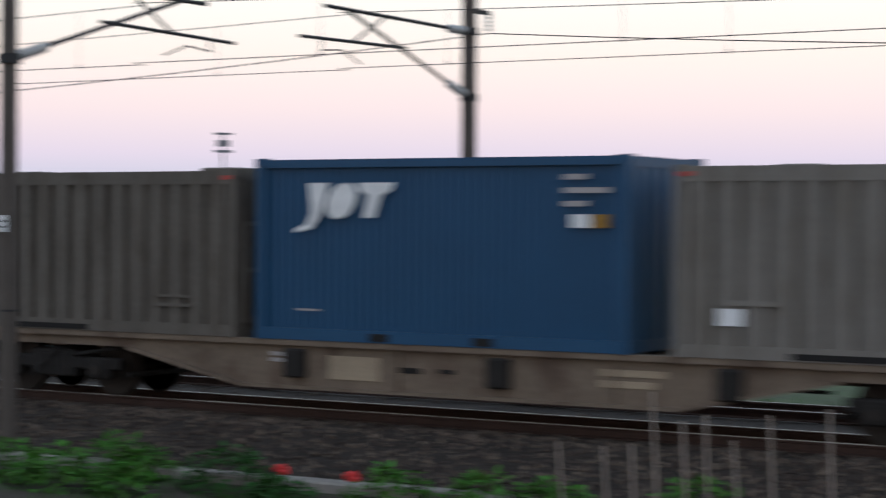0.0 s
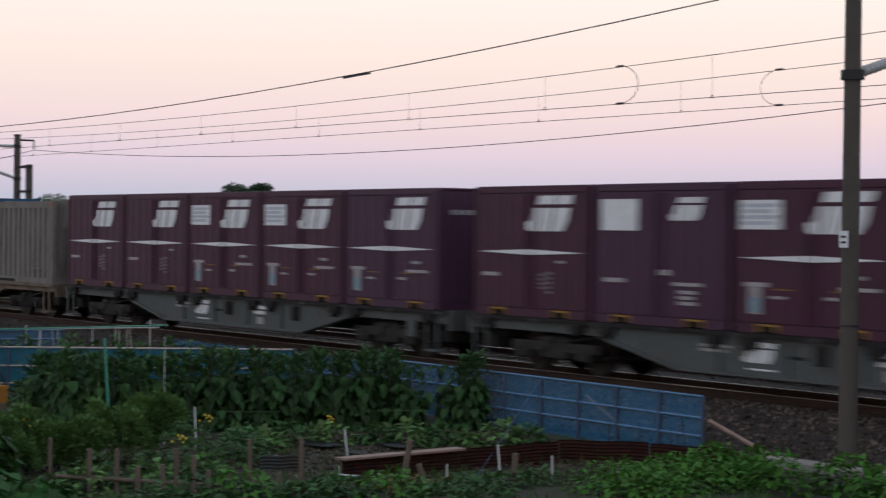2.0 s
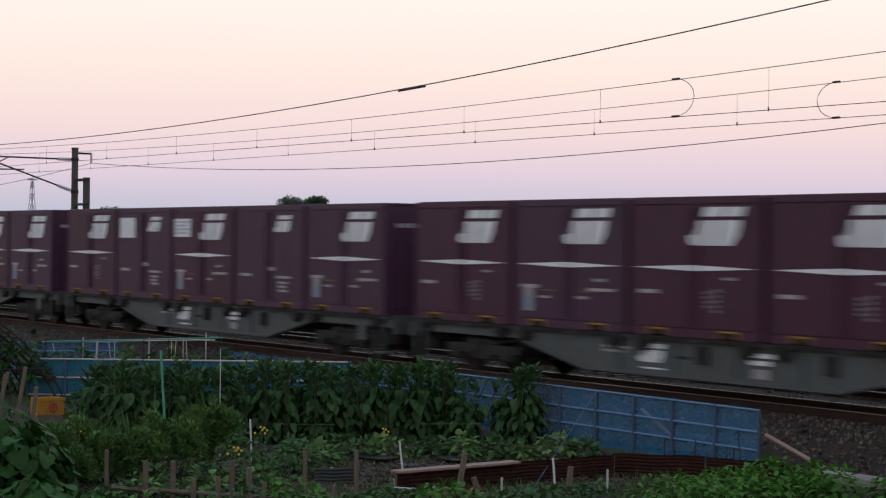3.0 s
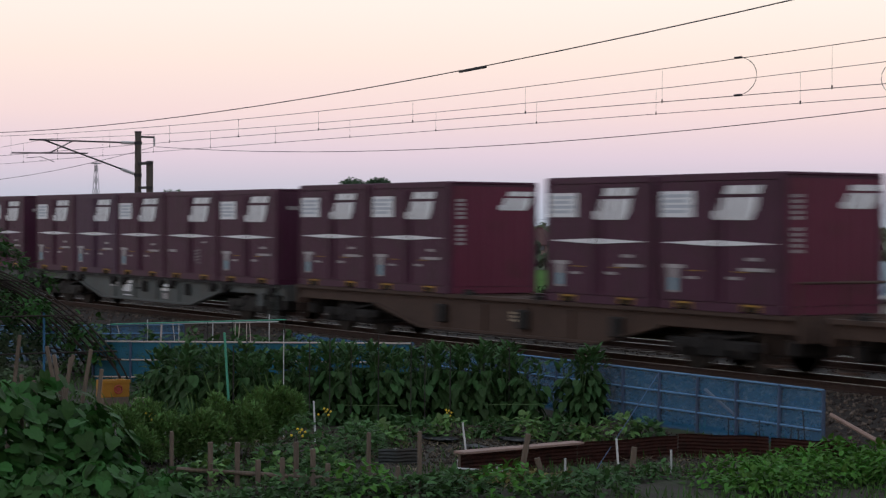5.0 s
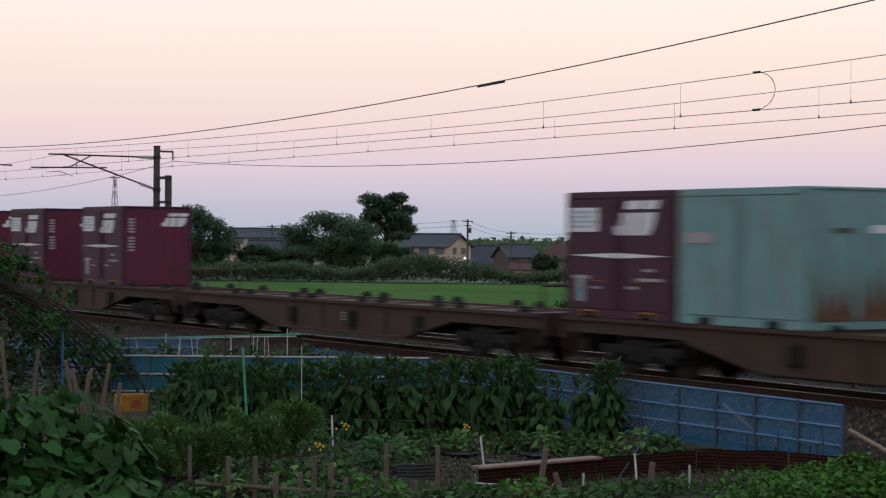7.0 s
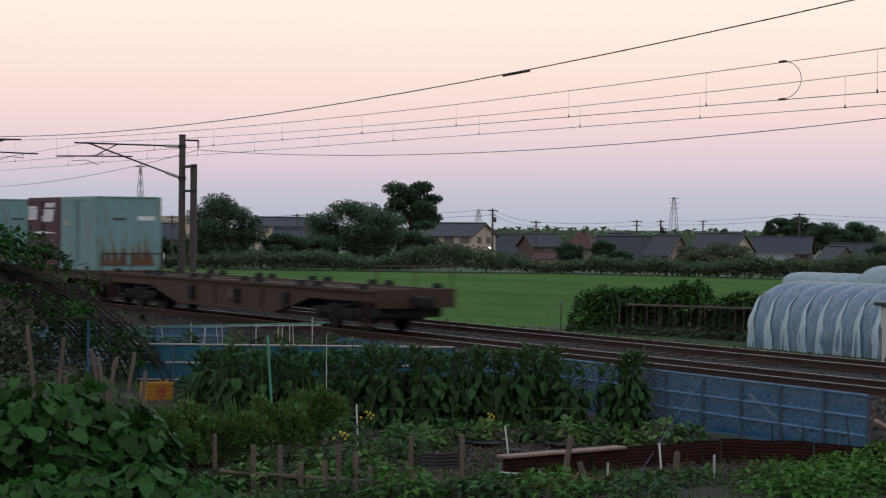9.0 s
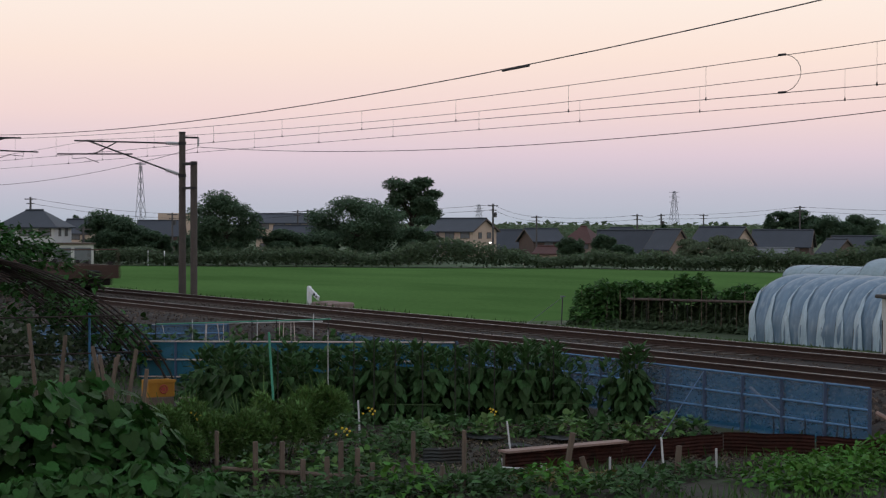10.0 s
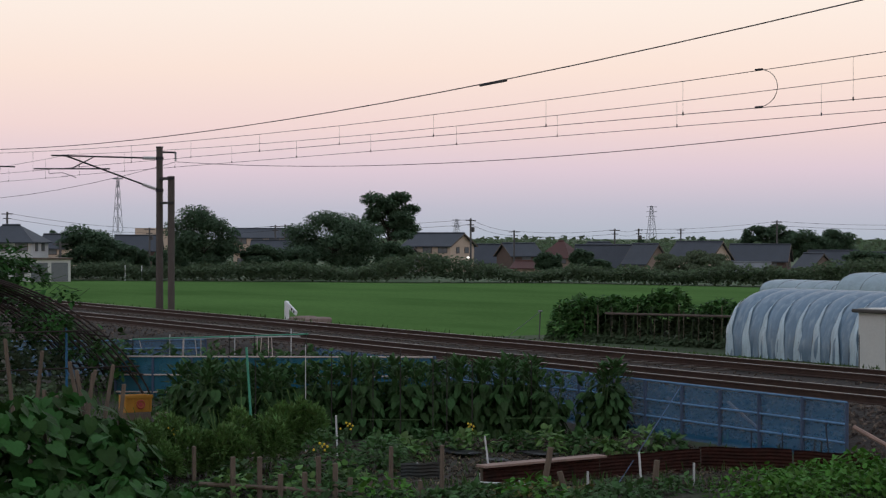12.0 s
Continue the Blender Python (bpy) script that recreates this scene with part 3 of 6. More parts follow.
    if style == "t":
        part("faded_mark", boxes((0.25, 1.1, ym - 0.003, ym + 0.003, 1.55, 1.75)), PALE, t)
        part("faded_mark", boxes((LONG + 0.006, LONG + 0.012, -0.6, -0.1, 1.75, 1.84)), GREYSTEEL, t)
        part("faded_mark", boxes((LONG + 0.006, LONG + 0.012, 0.35, 0.95, 1.75, 1.9)), WHITE, t)
        rnd = random.Random(7)
        for xe in (LONG + 0.007,):
            for k in range(44):
                y0 = rnd.uniform(-1.1, 1.0)
                z1 = rnd.uniform(0.4, 1.5) if k % 2 else rnd.uniform(0.45, 0.95)
                w = rnd.uniform(0.03, 0.12) if k % 2 else rnd.uniform(0.1, 0.2)
                xk = xe + 0.0004 * k
                run = raw([(xk, y0, 0.17), (xk, y0 + w * 1.5, 0.17), (xk, y0 + w * 1.1, z1 * 0.5), (xk, y0 + w * 0.6, z1), (xk, y0 + w * 0.3, z1 * 0.6)], [(0, 1, 2, 3, 4)])
                part("rust_streak", run, RUSTRUN, t, "brown rust runs")
    return t


def large_container(kind):
    """A 20-foot container; x from 0 to 6.06."""
    L = 6.06
    if kind == "blue":
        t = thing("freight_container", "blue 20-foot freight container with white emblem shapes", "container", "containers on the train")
        H, mat = 2.62, BLUE
    else:
        t = thing("freight_container", "dirty dark grey ribbed 20-foot bulk container" if kind == "dark" else "weathered grey ribbed 20-foot bulk container", "container", "containers on the train")
        H, mat = 2.47, GREYDARK if kind == "dark" else GREYBOX
    part("body", boxes((0.06, L - 0.06, -HALF + 0.105, HALF - 0.07, 0.1, H - 0.04)), mat, t)
    for x in (0, L - 0.16):
        for y in (-HALF, HALF - 0.16):
            p = part("corner_post", boxes((x, x + 0.16, y, y + 0.16, 0, H + 0.01), c=0.015), mat, t)
            for z0, z1 in ((-0.004, 0.12), (H - 0.1, H + 0.02)):
                part("corner_casting", boxes((x - 0.006, x + 0.17, y - 0.006, y + 0.166, z0, z1)), mat, p)
    ts = 0.12 if kind == "blue" else 0.2
    for y in (-HALF + 0.01, HALF - 0.11):
        part("top_rail", boxes((0.16, L - 0.16, y, y + 0.1, H - ts, H)), mat, t)
        part("bottom_rail", boxes((0.16, L - 0.16, y, y + 0.1, 0.0, 0.17)), mat, t)
    bm = folded(0.17, L - 0.17, 42 if kind == "blue" else 15, 0.022 if kind == "blue" else 0.085, -HALF + 0.1, 0.16, H - ts)
    part("ribbed_side", bm, mat, t)
    if kind == "blue":
        rows = [(0.02, L - 0.02, -HALF + 0.02, HALF - 0.02, H - 0.05, H - 0.005)]
    else:
        rows = [(0.02, L - 0.02, -HALF + 0.02, HALF - 0.02, H - 0.08, H - 0.02), (L - 0.9, L - 0.2, -0.9, -0.2, H - 0.02, H + 0.06), (1.2, 1.8, -0.8, -0.1, H - 0.02, H + 0.03)]
    part("roof", boxes(*rows, c=0.02), mat, t)
    part("end_wall", folded(-HALF + 0.16, HALF - 0.16, 6, 0.03, L - 0.045, 0.14, H - 0.12, end=1), mat, t)
    for z0, z1 in ((0.0, 0.16), (H - 0.14, H)):
        part("end_rail", boxes((L - 0.14, L - 0.005, -HALF + 0.16, HALF - 0.16, z0, z1)), mat, t)
    ym = -HALF - 0.004
    if kind == "blue":
        # pockets are black blocks, their inner shade painted
        for x in (2.0, 3.7):
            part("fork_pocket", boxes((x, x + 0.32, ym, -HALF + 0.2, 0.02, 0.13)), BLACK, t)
        # white emblem: a hooked slab, a slanted ring and a wedge
        bm = prism(bmesh.new(), [(0.95, 2.28), (1.3, 2.28), (1.15, 1.8), (1.02, 1.62), (0.72, 1.56), (0.72, 1.62), (0.9, 1.68), (1.0, 1.85)], ym - 0.006, ym)
        part("emblem", bm, WHITE, t, "white slanted hooked shape")
        oval = [(1.52 + 0.25 * math.cos(k * math.tau / 20) + 0.08 * math.sin(k * math.tau / 20), 2.02 + 0.26 * math.sin(k * math.tau / 20)) for k in range(20)]
        part("emblem", prism(bmesh.new(), oval, ym - 0.006, ym), WHITE, t, "white slanted oval")
        bm = prism(bmesh.new(), [(1.8, 2.28), (2.42, 2.28), (2.36, 2.16), (2.2, 2.1), (2.08, 1.78), (1.9, 1.78), (1.98, 2.1), (1.84, 2.16)], ym - 0.006, ym)
        part("emblem", bm, WHITE, t, "white slanted wedge shape")
        bars(t, 5.1, 2.38, 0.36, 0.12, 1, y=ym - 0.006)
        bars(t, 5.1, 2.2, 0.68, 0.12, 1, y=ym - 0.006)
        bars(t, 5.1, 2.02, 0.36, 0.12, 1, y=ym - 0.006)
        part("marking", boxes((5.22, 5.5, ym - 0.006, ym, 1.66, 1.84)), WHITE, t)
        part("marking", boxes((5.54, 5.78, ym - 0.006, ym, 1.66, 1.84)), YELLOW, t)
        bars(t, 0.75, 0.46, 0.4, 0.05, 1, y=ym - 0.006)
    else:
        part("paper_label", boxes((0.62, 0.95, -HALF - 0.01, -HALF + 0.02, 0.42, 0.64)), WHITE, t, "white paper label")
        for x0, x1, z0, z1 in ((0.55, 1.5, 0.68, 0.75), (4.5, 5.3, 0.42, 0.47), (4.5, 5.3, 0.56, 0.6)):
            part("label_rail", boxes((x0, x1, -HALF - 0.005, -HALF + 0.02, z0, z1)), mat, t)
        for xx in (0.05, L - 0.25):
            part("red_mark", boxes((xx, xx + 0.2, -HALF - 0.008, -HALF, H - 0.13, H - 0.07)), REDMARK, t)
        # a black plate on the surface paints the shade of an opening
        part("recess_shade", boxes((1.6, 3.2, -HALF - 0.003, -HALF + 0.02, 0.02, 0.1)), BLACK, t)
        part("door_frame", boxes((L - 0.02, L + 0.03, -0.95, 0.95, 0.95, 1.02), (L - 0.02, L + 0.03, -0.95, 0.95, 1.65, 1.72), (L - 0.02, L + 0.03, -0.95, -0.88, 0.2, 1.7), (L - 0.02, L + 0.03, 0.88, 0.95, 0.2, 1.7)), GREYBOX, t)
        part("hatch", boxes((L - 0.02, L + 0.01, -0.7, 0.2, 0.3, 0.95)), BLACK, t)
        part("marking", boxes((L + 0.001, L + 0.01, 0.2, 0.6, 1.78, 2.0)), REDMARK, t)
    return t


def bogie(parent, x, coat):
    b = part("bogie", boxes((x - 1.35, x + 1.35, -1.0, -0.86, 0.42, 0.62), (x - 0.45, x + 0.45, -1.02, -0.84, 0.3, 0.72), (x - 1.35, x + 1.35, 0.86, 1.0, 0.42, 0.62), (x - 0.25, x + 0.25, -0.9, 0.9, 0.45, 0.75), c=0.03), coat, parent)
    for dx in (-0.95, 0.95):
        bm = bmesh.new()
        for y, s in ((-0.53, 1), (0.53, -1)):
            rod(bm, (x + dx, y - 0.065, 0.43), (x + dx, y + 0.065, 0.43), 0.43, n=28)
            rod(bm, (x + dx, y + s * 0.03, 0.43), (x + dx, y + s * 0.065, 0.43), 0.455, n=28)
        rod(bm, (x + dx, -0.6, 0.43), (x + dx, 0.6, 0.43), 0.08, n=10)
        part("wheelset", bm, WHEELSTEEL, b)
        bm = boxes((x + dx - 0.2, x + dx + 0.2, -1.05, -0.85, 0.28, 0.62), c=0.03)
        rod(bm, (x + dx, -1.1, 0.43), (x + dx, -1.0, 0.43), 0.12, n=12)
        part("axle_box", bm, coat, b)
        if coat is GRIME:
            part("axle_cap", rods(((x + dx, -1.12, 0.43), (x + dx, -1.1, 0.43), 0.075), n=12), WHEELSTEEL, b, "dull dusty axle cap")
    bm = bmesh.new()
    for dx in (-0.22, 0, 0.22):
        rod(bm, (x + dx, -0.99, 0.32), (x + dx, -0.99, 0.66), 0.085, n=10)
    part("spring", bm, coat, b)
    part("damper", rods(((x - 0.4, -1.04, 0.3), (x + 0.15, -1.04, 0.74), 0.045), ((x + 0.5, -1.0, 0.66), (x + 1.3, -1.0, 0.78), 0.03), n=8), GRIME, b)
    for dx in (-0.5, 0.5):
        part("brake_shoe", boxes((x + dx - 0.07, x + dx + 0.07, -0.84, -0.5, 0.3, 0.62), c=0.02), GRIME, b)
    for dx in (-1.45, 1.45):
        part("brake_beam", rods(((x + dx, -0.9, 0.36), (x + dx, 0.9, 0.36), 0.04)), GRIME, b)


def flat_wagon(style):
    """A container flat wagon; x from 0 to 19.1 is its loading length, deck at 1.06."""
    mat = {"grey": GREYSTEEL, "brown": BROWNSTEEL, "tan": TANSTEEL}[style]
    label = {"grey": "grey steel container flat wagon with fish-bellied sills", "brown": "rusty brown steel container flat wagon", "tan": "dusty tan-brown steel container flat wagon"}[style]
    t = thing("flat_wagon", label, "freight wagon", "wagons of the train")
    E = 19.35
    u = {"brown": 0.11, "grey": 0.045, "tan": 0.0}[style]
    for y, s in ((-1.2, 1), (1.2, -1)):
        out = [(-0.2, 1.04 + u), (-0.2, 0.82), (4.0, 0.82), (6.2, 0.36), (13.2, 0.36), (15.4, 0.82), (E, 0.82), (E, 1.04 + u)]
        bm = prism(bmesh.new(), out, y + s * 0.1, y + s * 0.16)
        prism(bm, [(4.0, 0.84), (3.98, 0.79), (6.15, 0.33), (13.25, 0.33), (15.42, 0.79), (15.4, 0.84), (13.2, 0.38), (6.2, 0.38)], min(y + s * 0.02, y + s * 0.24), max(y + s * 0.02, y + s * 0.24))
        part("side_sill", bm, mat, t)
        part("deck_edge", boxes((-0.2, E, min(y, y + s * 0.25), max(y, y + s * 0.25), 0.97 + u, 1.05 + u)), GRIME if style == "grey" else mat, t, "grimy upper flange")
        if style == "grey":
            for k in range(10):
                xl = (k // 2) * PITCH + (0.35 if k % 2 == 0 else 3.3)
                part("container_lock", boxes((xl - 0.2, xl + 0.2, min(y - s * 0.02, y + s * 0.2), max(y - s * 0.02, y + s * 0.2), 0.86, 1.09), (xl - 0.07, xl + 0.07, min(y - s * 0.05, y + s * 0.1), max(y - s * 0.05, y + s * 0.1), 0.78, 1.0), c=0.02), GRIME, t)
        for x in (7.2, 8.9, 10.6, 12.3):
            part("rib", boxes((x, x + 0.05, min(y + s * 0.05, y + s * 0.1), max(y + s * 0.05, y + s * 0.1), 0.4, 0.98)), mat, t)
    part("deck", boxes((-0.2, E, -1.0, 1.0, 0.92 + u, 1.0 + u), *[(k * 1.9, k * 1.9 + 0.16, -1.2, 1.2, 0.96 + u, 1.03 + u) for k in range(11)], (-0.2, E, -0.2, 0.2, 0.7, 0.92 + u)), mat, t)
    for x in (-0.28, E):
        part("headstock", boxes((x, x + 0.1, -1.15, 1.15, 0.68, 1.06 + u)), mat, t)
    for x, s in ((-0.28, -1), (E + 0.1, 1)):
        part("coupler", boxes((min(x, x + s * 0.5), max(x, x + s * 0.5), -0.14, 0.14, 0.72, 1.0), (min(x + s * 0.35, x + s * 0.6), max(x + s * 0.35, x + s * 0.6), -0.22, 0.2, 0.74, 0.98), c=0.03), GRIME, t)
        part("step", boxes((x - 0.05 - s * 0.35, x + 0.0 - s * 0.35, -1.24, -1.2, 0.25, 0.9), (x - 0.05 - s * 0.75, x - s * 0.75, -1.24, -1.2, 0.25, 0.9), (min(x - s * 0.35, x - s * 0.8), max(x - s * 0.35, x - s * 0.8), -1.27, -1.0, 0.22, 0.26)), mat, t)
        part("brake_gear", boxes((min(x - s * 0.15, x - s * 0.85), max(x - s * 0.15, x - s * 0.85), -0.8, 0.8, 0.62, 0.9), (min(x - s * 0.3, x - s * 0.7), max(x - s * 0.3, x - s * 0.7), -0.95, 0.95, 0.42, 0.7), c=0.03), GRIME, t)
        part("brake_hose", tube(bmesh.new(), [(x, 0.35, 0.72), (x + s * 0.2, 0.36, 0.5), (x + s * 0.4, 0.35, 0.62)], 0.03), BLACK, t)
    bogie(t, 2.35, BOGIE if style == "grey" else GRIME)
    bogie(t, 16.8, BOGIE if style == "grey" else GRIME)
    part("brake_cylinder", rods(((8.2, -0.5, 0.62), (9.0, -0.5, 0.62), 0.17), ((9.9, 0.2, 0.6), (11.2, 0.2, 0.6), 0.2), n=14), GRIME, t)
    part("brake_rod", rods(((4, -0.2, 0.6), (15, -0.2, 0.6), 0.025)), GRIME, t)
    yb = -1.1 - 0.012
    if style == "grey":
        bars(t, 6.75, 0.84, 0.75, 0.16, 2, y=yb)
        logo(t, 7.85, 0.7, 0.72, yb, WHITE)
        part("plate", boxes((7.95, 8.6, yb, yb + 0.008, 0.45, 0.48)), WHITE, t)
        part("slot", boxes((8.95, 9.3, yb, yb + 0.008, 0.68, 0.74)), BLACK, t)
        bars(t, 10.95, 0.9, 0.62, 0.26, 2, y=yb, mat=WHITE)
        part("plate", boxes((11.1, 11.4, yb, yb + 0.008, 0.45, 0.62)), PALE, t)
        part("brake_wheel_box", boxes((17.9, 18.2, -1.22, -1.15, 0.5, 0.85)), GREYSTEEL, t)
        for x in (9.6, 12.9):
            part("bracket", boxes((x, x + 0.22, -1.22, -1.08, 0.62, 0.95), c=0.02), GRIME, t)
    else:
        bars(t, 6.7, 0.86, 0.55, 0.18, 2, y=yb, mat=PALE if style == "tan" else BROWNSTEEL)
        if style == "tan":
            part("plate", boxes((7.75, 8.6, yb, yb + 0.008, 0.5, 0.84)), PALEPLATE, t, "dusty cream marking panel")
            part("slot", boxes((8.9, 9.3, yb, yb + 0.008, 0.64, 0.72), (9.6, 9.85, yb, yb + 0.008, 0.66, 0.72)), BLACK, t)
            bars(t, 12.1, 0.84, 0.95, 0.3, 2, y=yb, mat=PALEPLATE)
        else:
            bars(t, 10.0, 0.86, 0.55, 0.24, 3, y=yb, mat=PALEPLATE)
        for x in (7.0, 10.4, 13.8):
            part("bracket", boxes((x, x + 0.35, -1.24, -1.08, 0.5, 0.92), c=0.03), GRIME, t)
    if style == "brown":
        for x in (0.6, 3.4, 4.4, 7.25, 8.25, 11.1, 12.1, 14.9, 15.9, 18.6):
            for y0 in (-1.2, 1.0):
                part("container_lock", prism(bmesh.new(), [(x - 0.12, 1.1), (x + 0.12, 1.1), (x + 0.12, 1.22), (x + 0.05, 1.24), (x + 0.05, 1.29), (x - 0.05, 1.29), (x - 0.05, 1.24), (x - 0.12, 1.22)], y0, y0 + 0.2), GRIME, t)
        part("handrail", rods(((19.35, -1.1, 1.0), (19.35, -1.1, 1.75), 0.025), ((19.35, -1.1, 1.75), (19.35, 1.1, 1.75), 0.025), ((19.35, 1.1, 1.0), (19.35, 1.1, 1.75), 0.025), ((19.35, 0, 1.0), (19.35, 0, 1.75), 0.02)), mat, t)
    return t


PANELLINE = material("faded_panel_lettering", (0.43, 0.47, 0.52), 0.6, vary=0.2, bump=0)
FAINT = material("faint_lettering", (0.17, 0.15, 0.155), 0.6, vary=0.2, bump=0)
RUSTRUN = material("rust_runs", (0.14, 0.075, 0.045), 0.85, vary=0.35, fine=30, coarse=4, bump=0.1)
REDMARK = material("red_marking", (0.35, 0.06, 0.05), 0.6, vary=0.2, bump=0)
PALEPLATE = material("dusty_cream_plate", (0.30, 0.24, 0.17), 0.7, vary=0.25, bump=0)
DECK = 1.055


def build_train():
    """Ten wagons, 20.4 m apart, with what stands on each."""
    proto = {k: flat_wagon(k) for k in ("grey", "brown", "tan")}
    used = set()
    def place(kind, x, make):
        if kind in used:
            ob = copy_thing(proto[kind], Matrix())
        else:
            if kind not in proto:
                proto[kind] = make()
            ob = proto[kind]
            used.add(kind)
        return ob
    boxes_of = {"a": MAROON, "b": MAROON, "c": PURPLE, "d": PURPLE, "e": PURPLE, "r": MAROON, "A": PURPLE, "B": PURPLE, "t": TEAL}
    plan = [("tan", "Gug"), ("grey", "bbaae"), ("grey", "bdace"), ("grey", "bebba"), ("grey", "aeaba"), ("brown", "rr.rr"), ("brown", ".r.r."), ("brown", "....."), ("brown", "at.at"), ("brown", ".....")]
    for i, (style, load) in enumerate(plan):
        x = (i - 1) * 20.4
        MOVING.append((place(style, x, None), x - 0.0, 0.0))
        if i == 0:
            for k, c in enumerate(load):
                kind = {"u": "blue", "g": "lightbox", "G": "darkbox"}[c]
                MOVING.append((place(kind, 0, lambda c=c: large_container({"u": "blue", "g": "grey", "G": "dark"}[c])), x + 0.05 + (0.0, 6.45, 13.17)[k], DECK))
            continue
        for k, c in enumerate(load):
            if c != ".":
                ob = place(c, 0, lambda c=c: small_container(boxes_of[c], c.lower()))
                MOVING.append((ob, x + k * PITCH, DECK + (0.11 if style == "brown" else 0.045)))
    for k in proto:
        if k not in used:
            print("unused", k)


build_train()
SPEED = 24.8


# ---- plants ----
def leaf_stuff(name, color, through=0.25, spread=0.4):
    return material(name, color, 0.6, vary=0.25, fine=30, coarse=2, bump=0.0, spread=spread, through_light=through, gloss=0.16)


BEANLEAF = leaf_stuff("bean_leaf", (0.038, 0.082, 0.026))
VINELEAF = leaf_stuff("gourd_leaf", (0.027, 0.078, 0.016), 0.2, 0.45)
FERNLEAF = leaf_stuff("feathery_leaf", (0.098, 0.18, 0.05))
BRIGHTLEAF = leaf_stuff("fresh_leaf", (0.06, 0.155, 0.022))
LOWLEAF = leaf_stuff("low_vegetable_leaf", (0.05, 0.105, 0.033))
WEED = leaf_stuff("weed_blade", (0.055, 0.105, 0.03))
# Tree and hedge greens are lifted, painting distance haze into the leaf colour.
TREELEAF = leaf_stuff("hazed_tree_leaf", (0.08, 0.13, 0.075), 0.4, 0.28)
HEDGELEAF = leaf_stuff("hazed_hedge_leaf", (0.1, 0.14, 0.078), 0.5, 0.3)
PALELEAF = leaf_stuff("willow_leaf", (0.1, 0.13, 0.075), 0.35, 0.3)
YELLOWLEAF = leaf_stuff("yellowing_leaf", (0.13, 0.11, 0.04))
MULCH = material("black_mulch_film", (0.022, 0.023, 0.027), 0.35, vary=0.3, fine=14, coarse=3, bump=0.4, gloss=0.5)
BARK = material("bark", (0.05, 0.04, 0.032), 0.9, vary=0.3, bump=0.4)
STEM = material("green_stem", (0.05, 0.09, 0.03), 0.7, vary=0.2, bump=0)
PETAL = material("yellow_petal", (0.6, 0.42, 0.03), 0.6, vary=0.1, bump=0)
REDPETAL = material("red_petal", (0.5, 0.03, 0.03), 0.6, vary=0.1, bump=0)
WOOD = material("weathered_wood", (0.12, 0.092, 0.07), 0.85, vary=0.3, fine=40, coarse=5, bump=0.3, stretch=(1, 1, 0.15))
PINKWOOD = material("pale_board", (0.25, 0.17, 0.14), 0.85, vary=0.25, fine=40, coarse=3, bump=0.2)
CLOD = material("soil_clod", (0.05, 0.04, 0.03), 0.95, vary=0.4, bump=0.2, spread=0.5)
STRAW = material("dry_straw", (0.16, 0.12, 0.07), 0.9, vary=0.3, bump=0, spread=0.5)
DARKROD = material("dark_rod", (0.025, 0.022, 0.02), 0.7, vary=0.2, bump=0.1)
GREENROD = material("green_garden_pole", (0.06, 0.26, 0.17), 0.5, vary=0.15, bump=0)
WHITEROD = material("white_plastic_pipe", (0.55, 0.55, 0.55), 0.5, vary=0.1, bump=0)
TIN = material("rusted_corrugated_tin", (0.062, 0.022, 0.016), 0.85, vary=0.4, fine=20, coarse=3, bump=0.3, stain=(0.03, 0.016, 0.012), stain_amount=0.8)
CRATE = material("yellow_plastic", (0.34, 0.16, 0.022), 0.5, vary=0.12, bump=0)
CREAM = material("pale_rope", (0.45, 0.38, 0.34), 0.8, vary=0.15, bump=0)
DARKNET = material("blue_post_wrap", (0.05, 0.075, 0.125), 0.8, vary=0.3, bump=0.1)


def netting(name, color, seen):
    """Fine woven net: its threads hide only a part of what lies behind."""
    m = material(name, color, 0.8, vary=0.25, fine=60, coarse=2, bump=0)
    t = m.node_tree
    ms, tr = t.nodes.new("ShaderNodeMixShader"), t.nodes.new("ShaderNodeBsdfTransparent")
    ms.inputs[0].default_value = seen
    t.links.new(tr.outputs[0], ms.inputs[1])
    t.links.new(t.nodes["Principled BSDF"].outputs[0], ms.inputs[2])
    t.links.new(ms.outputs[0], t.nodes["Material Output"].inputs[0])
    return m


NET = netting("blue_garden_net", (0.03, 0.165, 0.32), 0.5)
NETTEAL = netting("teal_garden_net", (0.016, 0.12, 0.19), 0.75)
NETRAIL = material("pale_blue_net_rail", (0.10, 0.20, 0.33), 0.8, vary=0.25, bump=0)


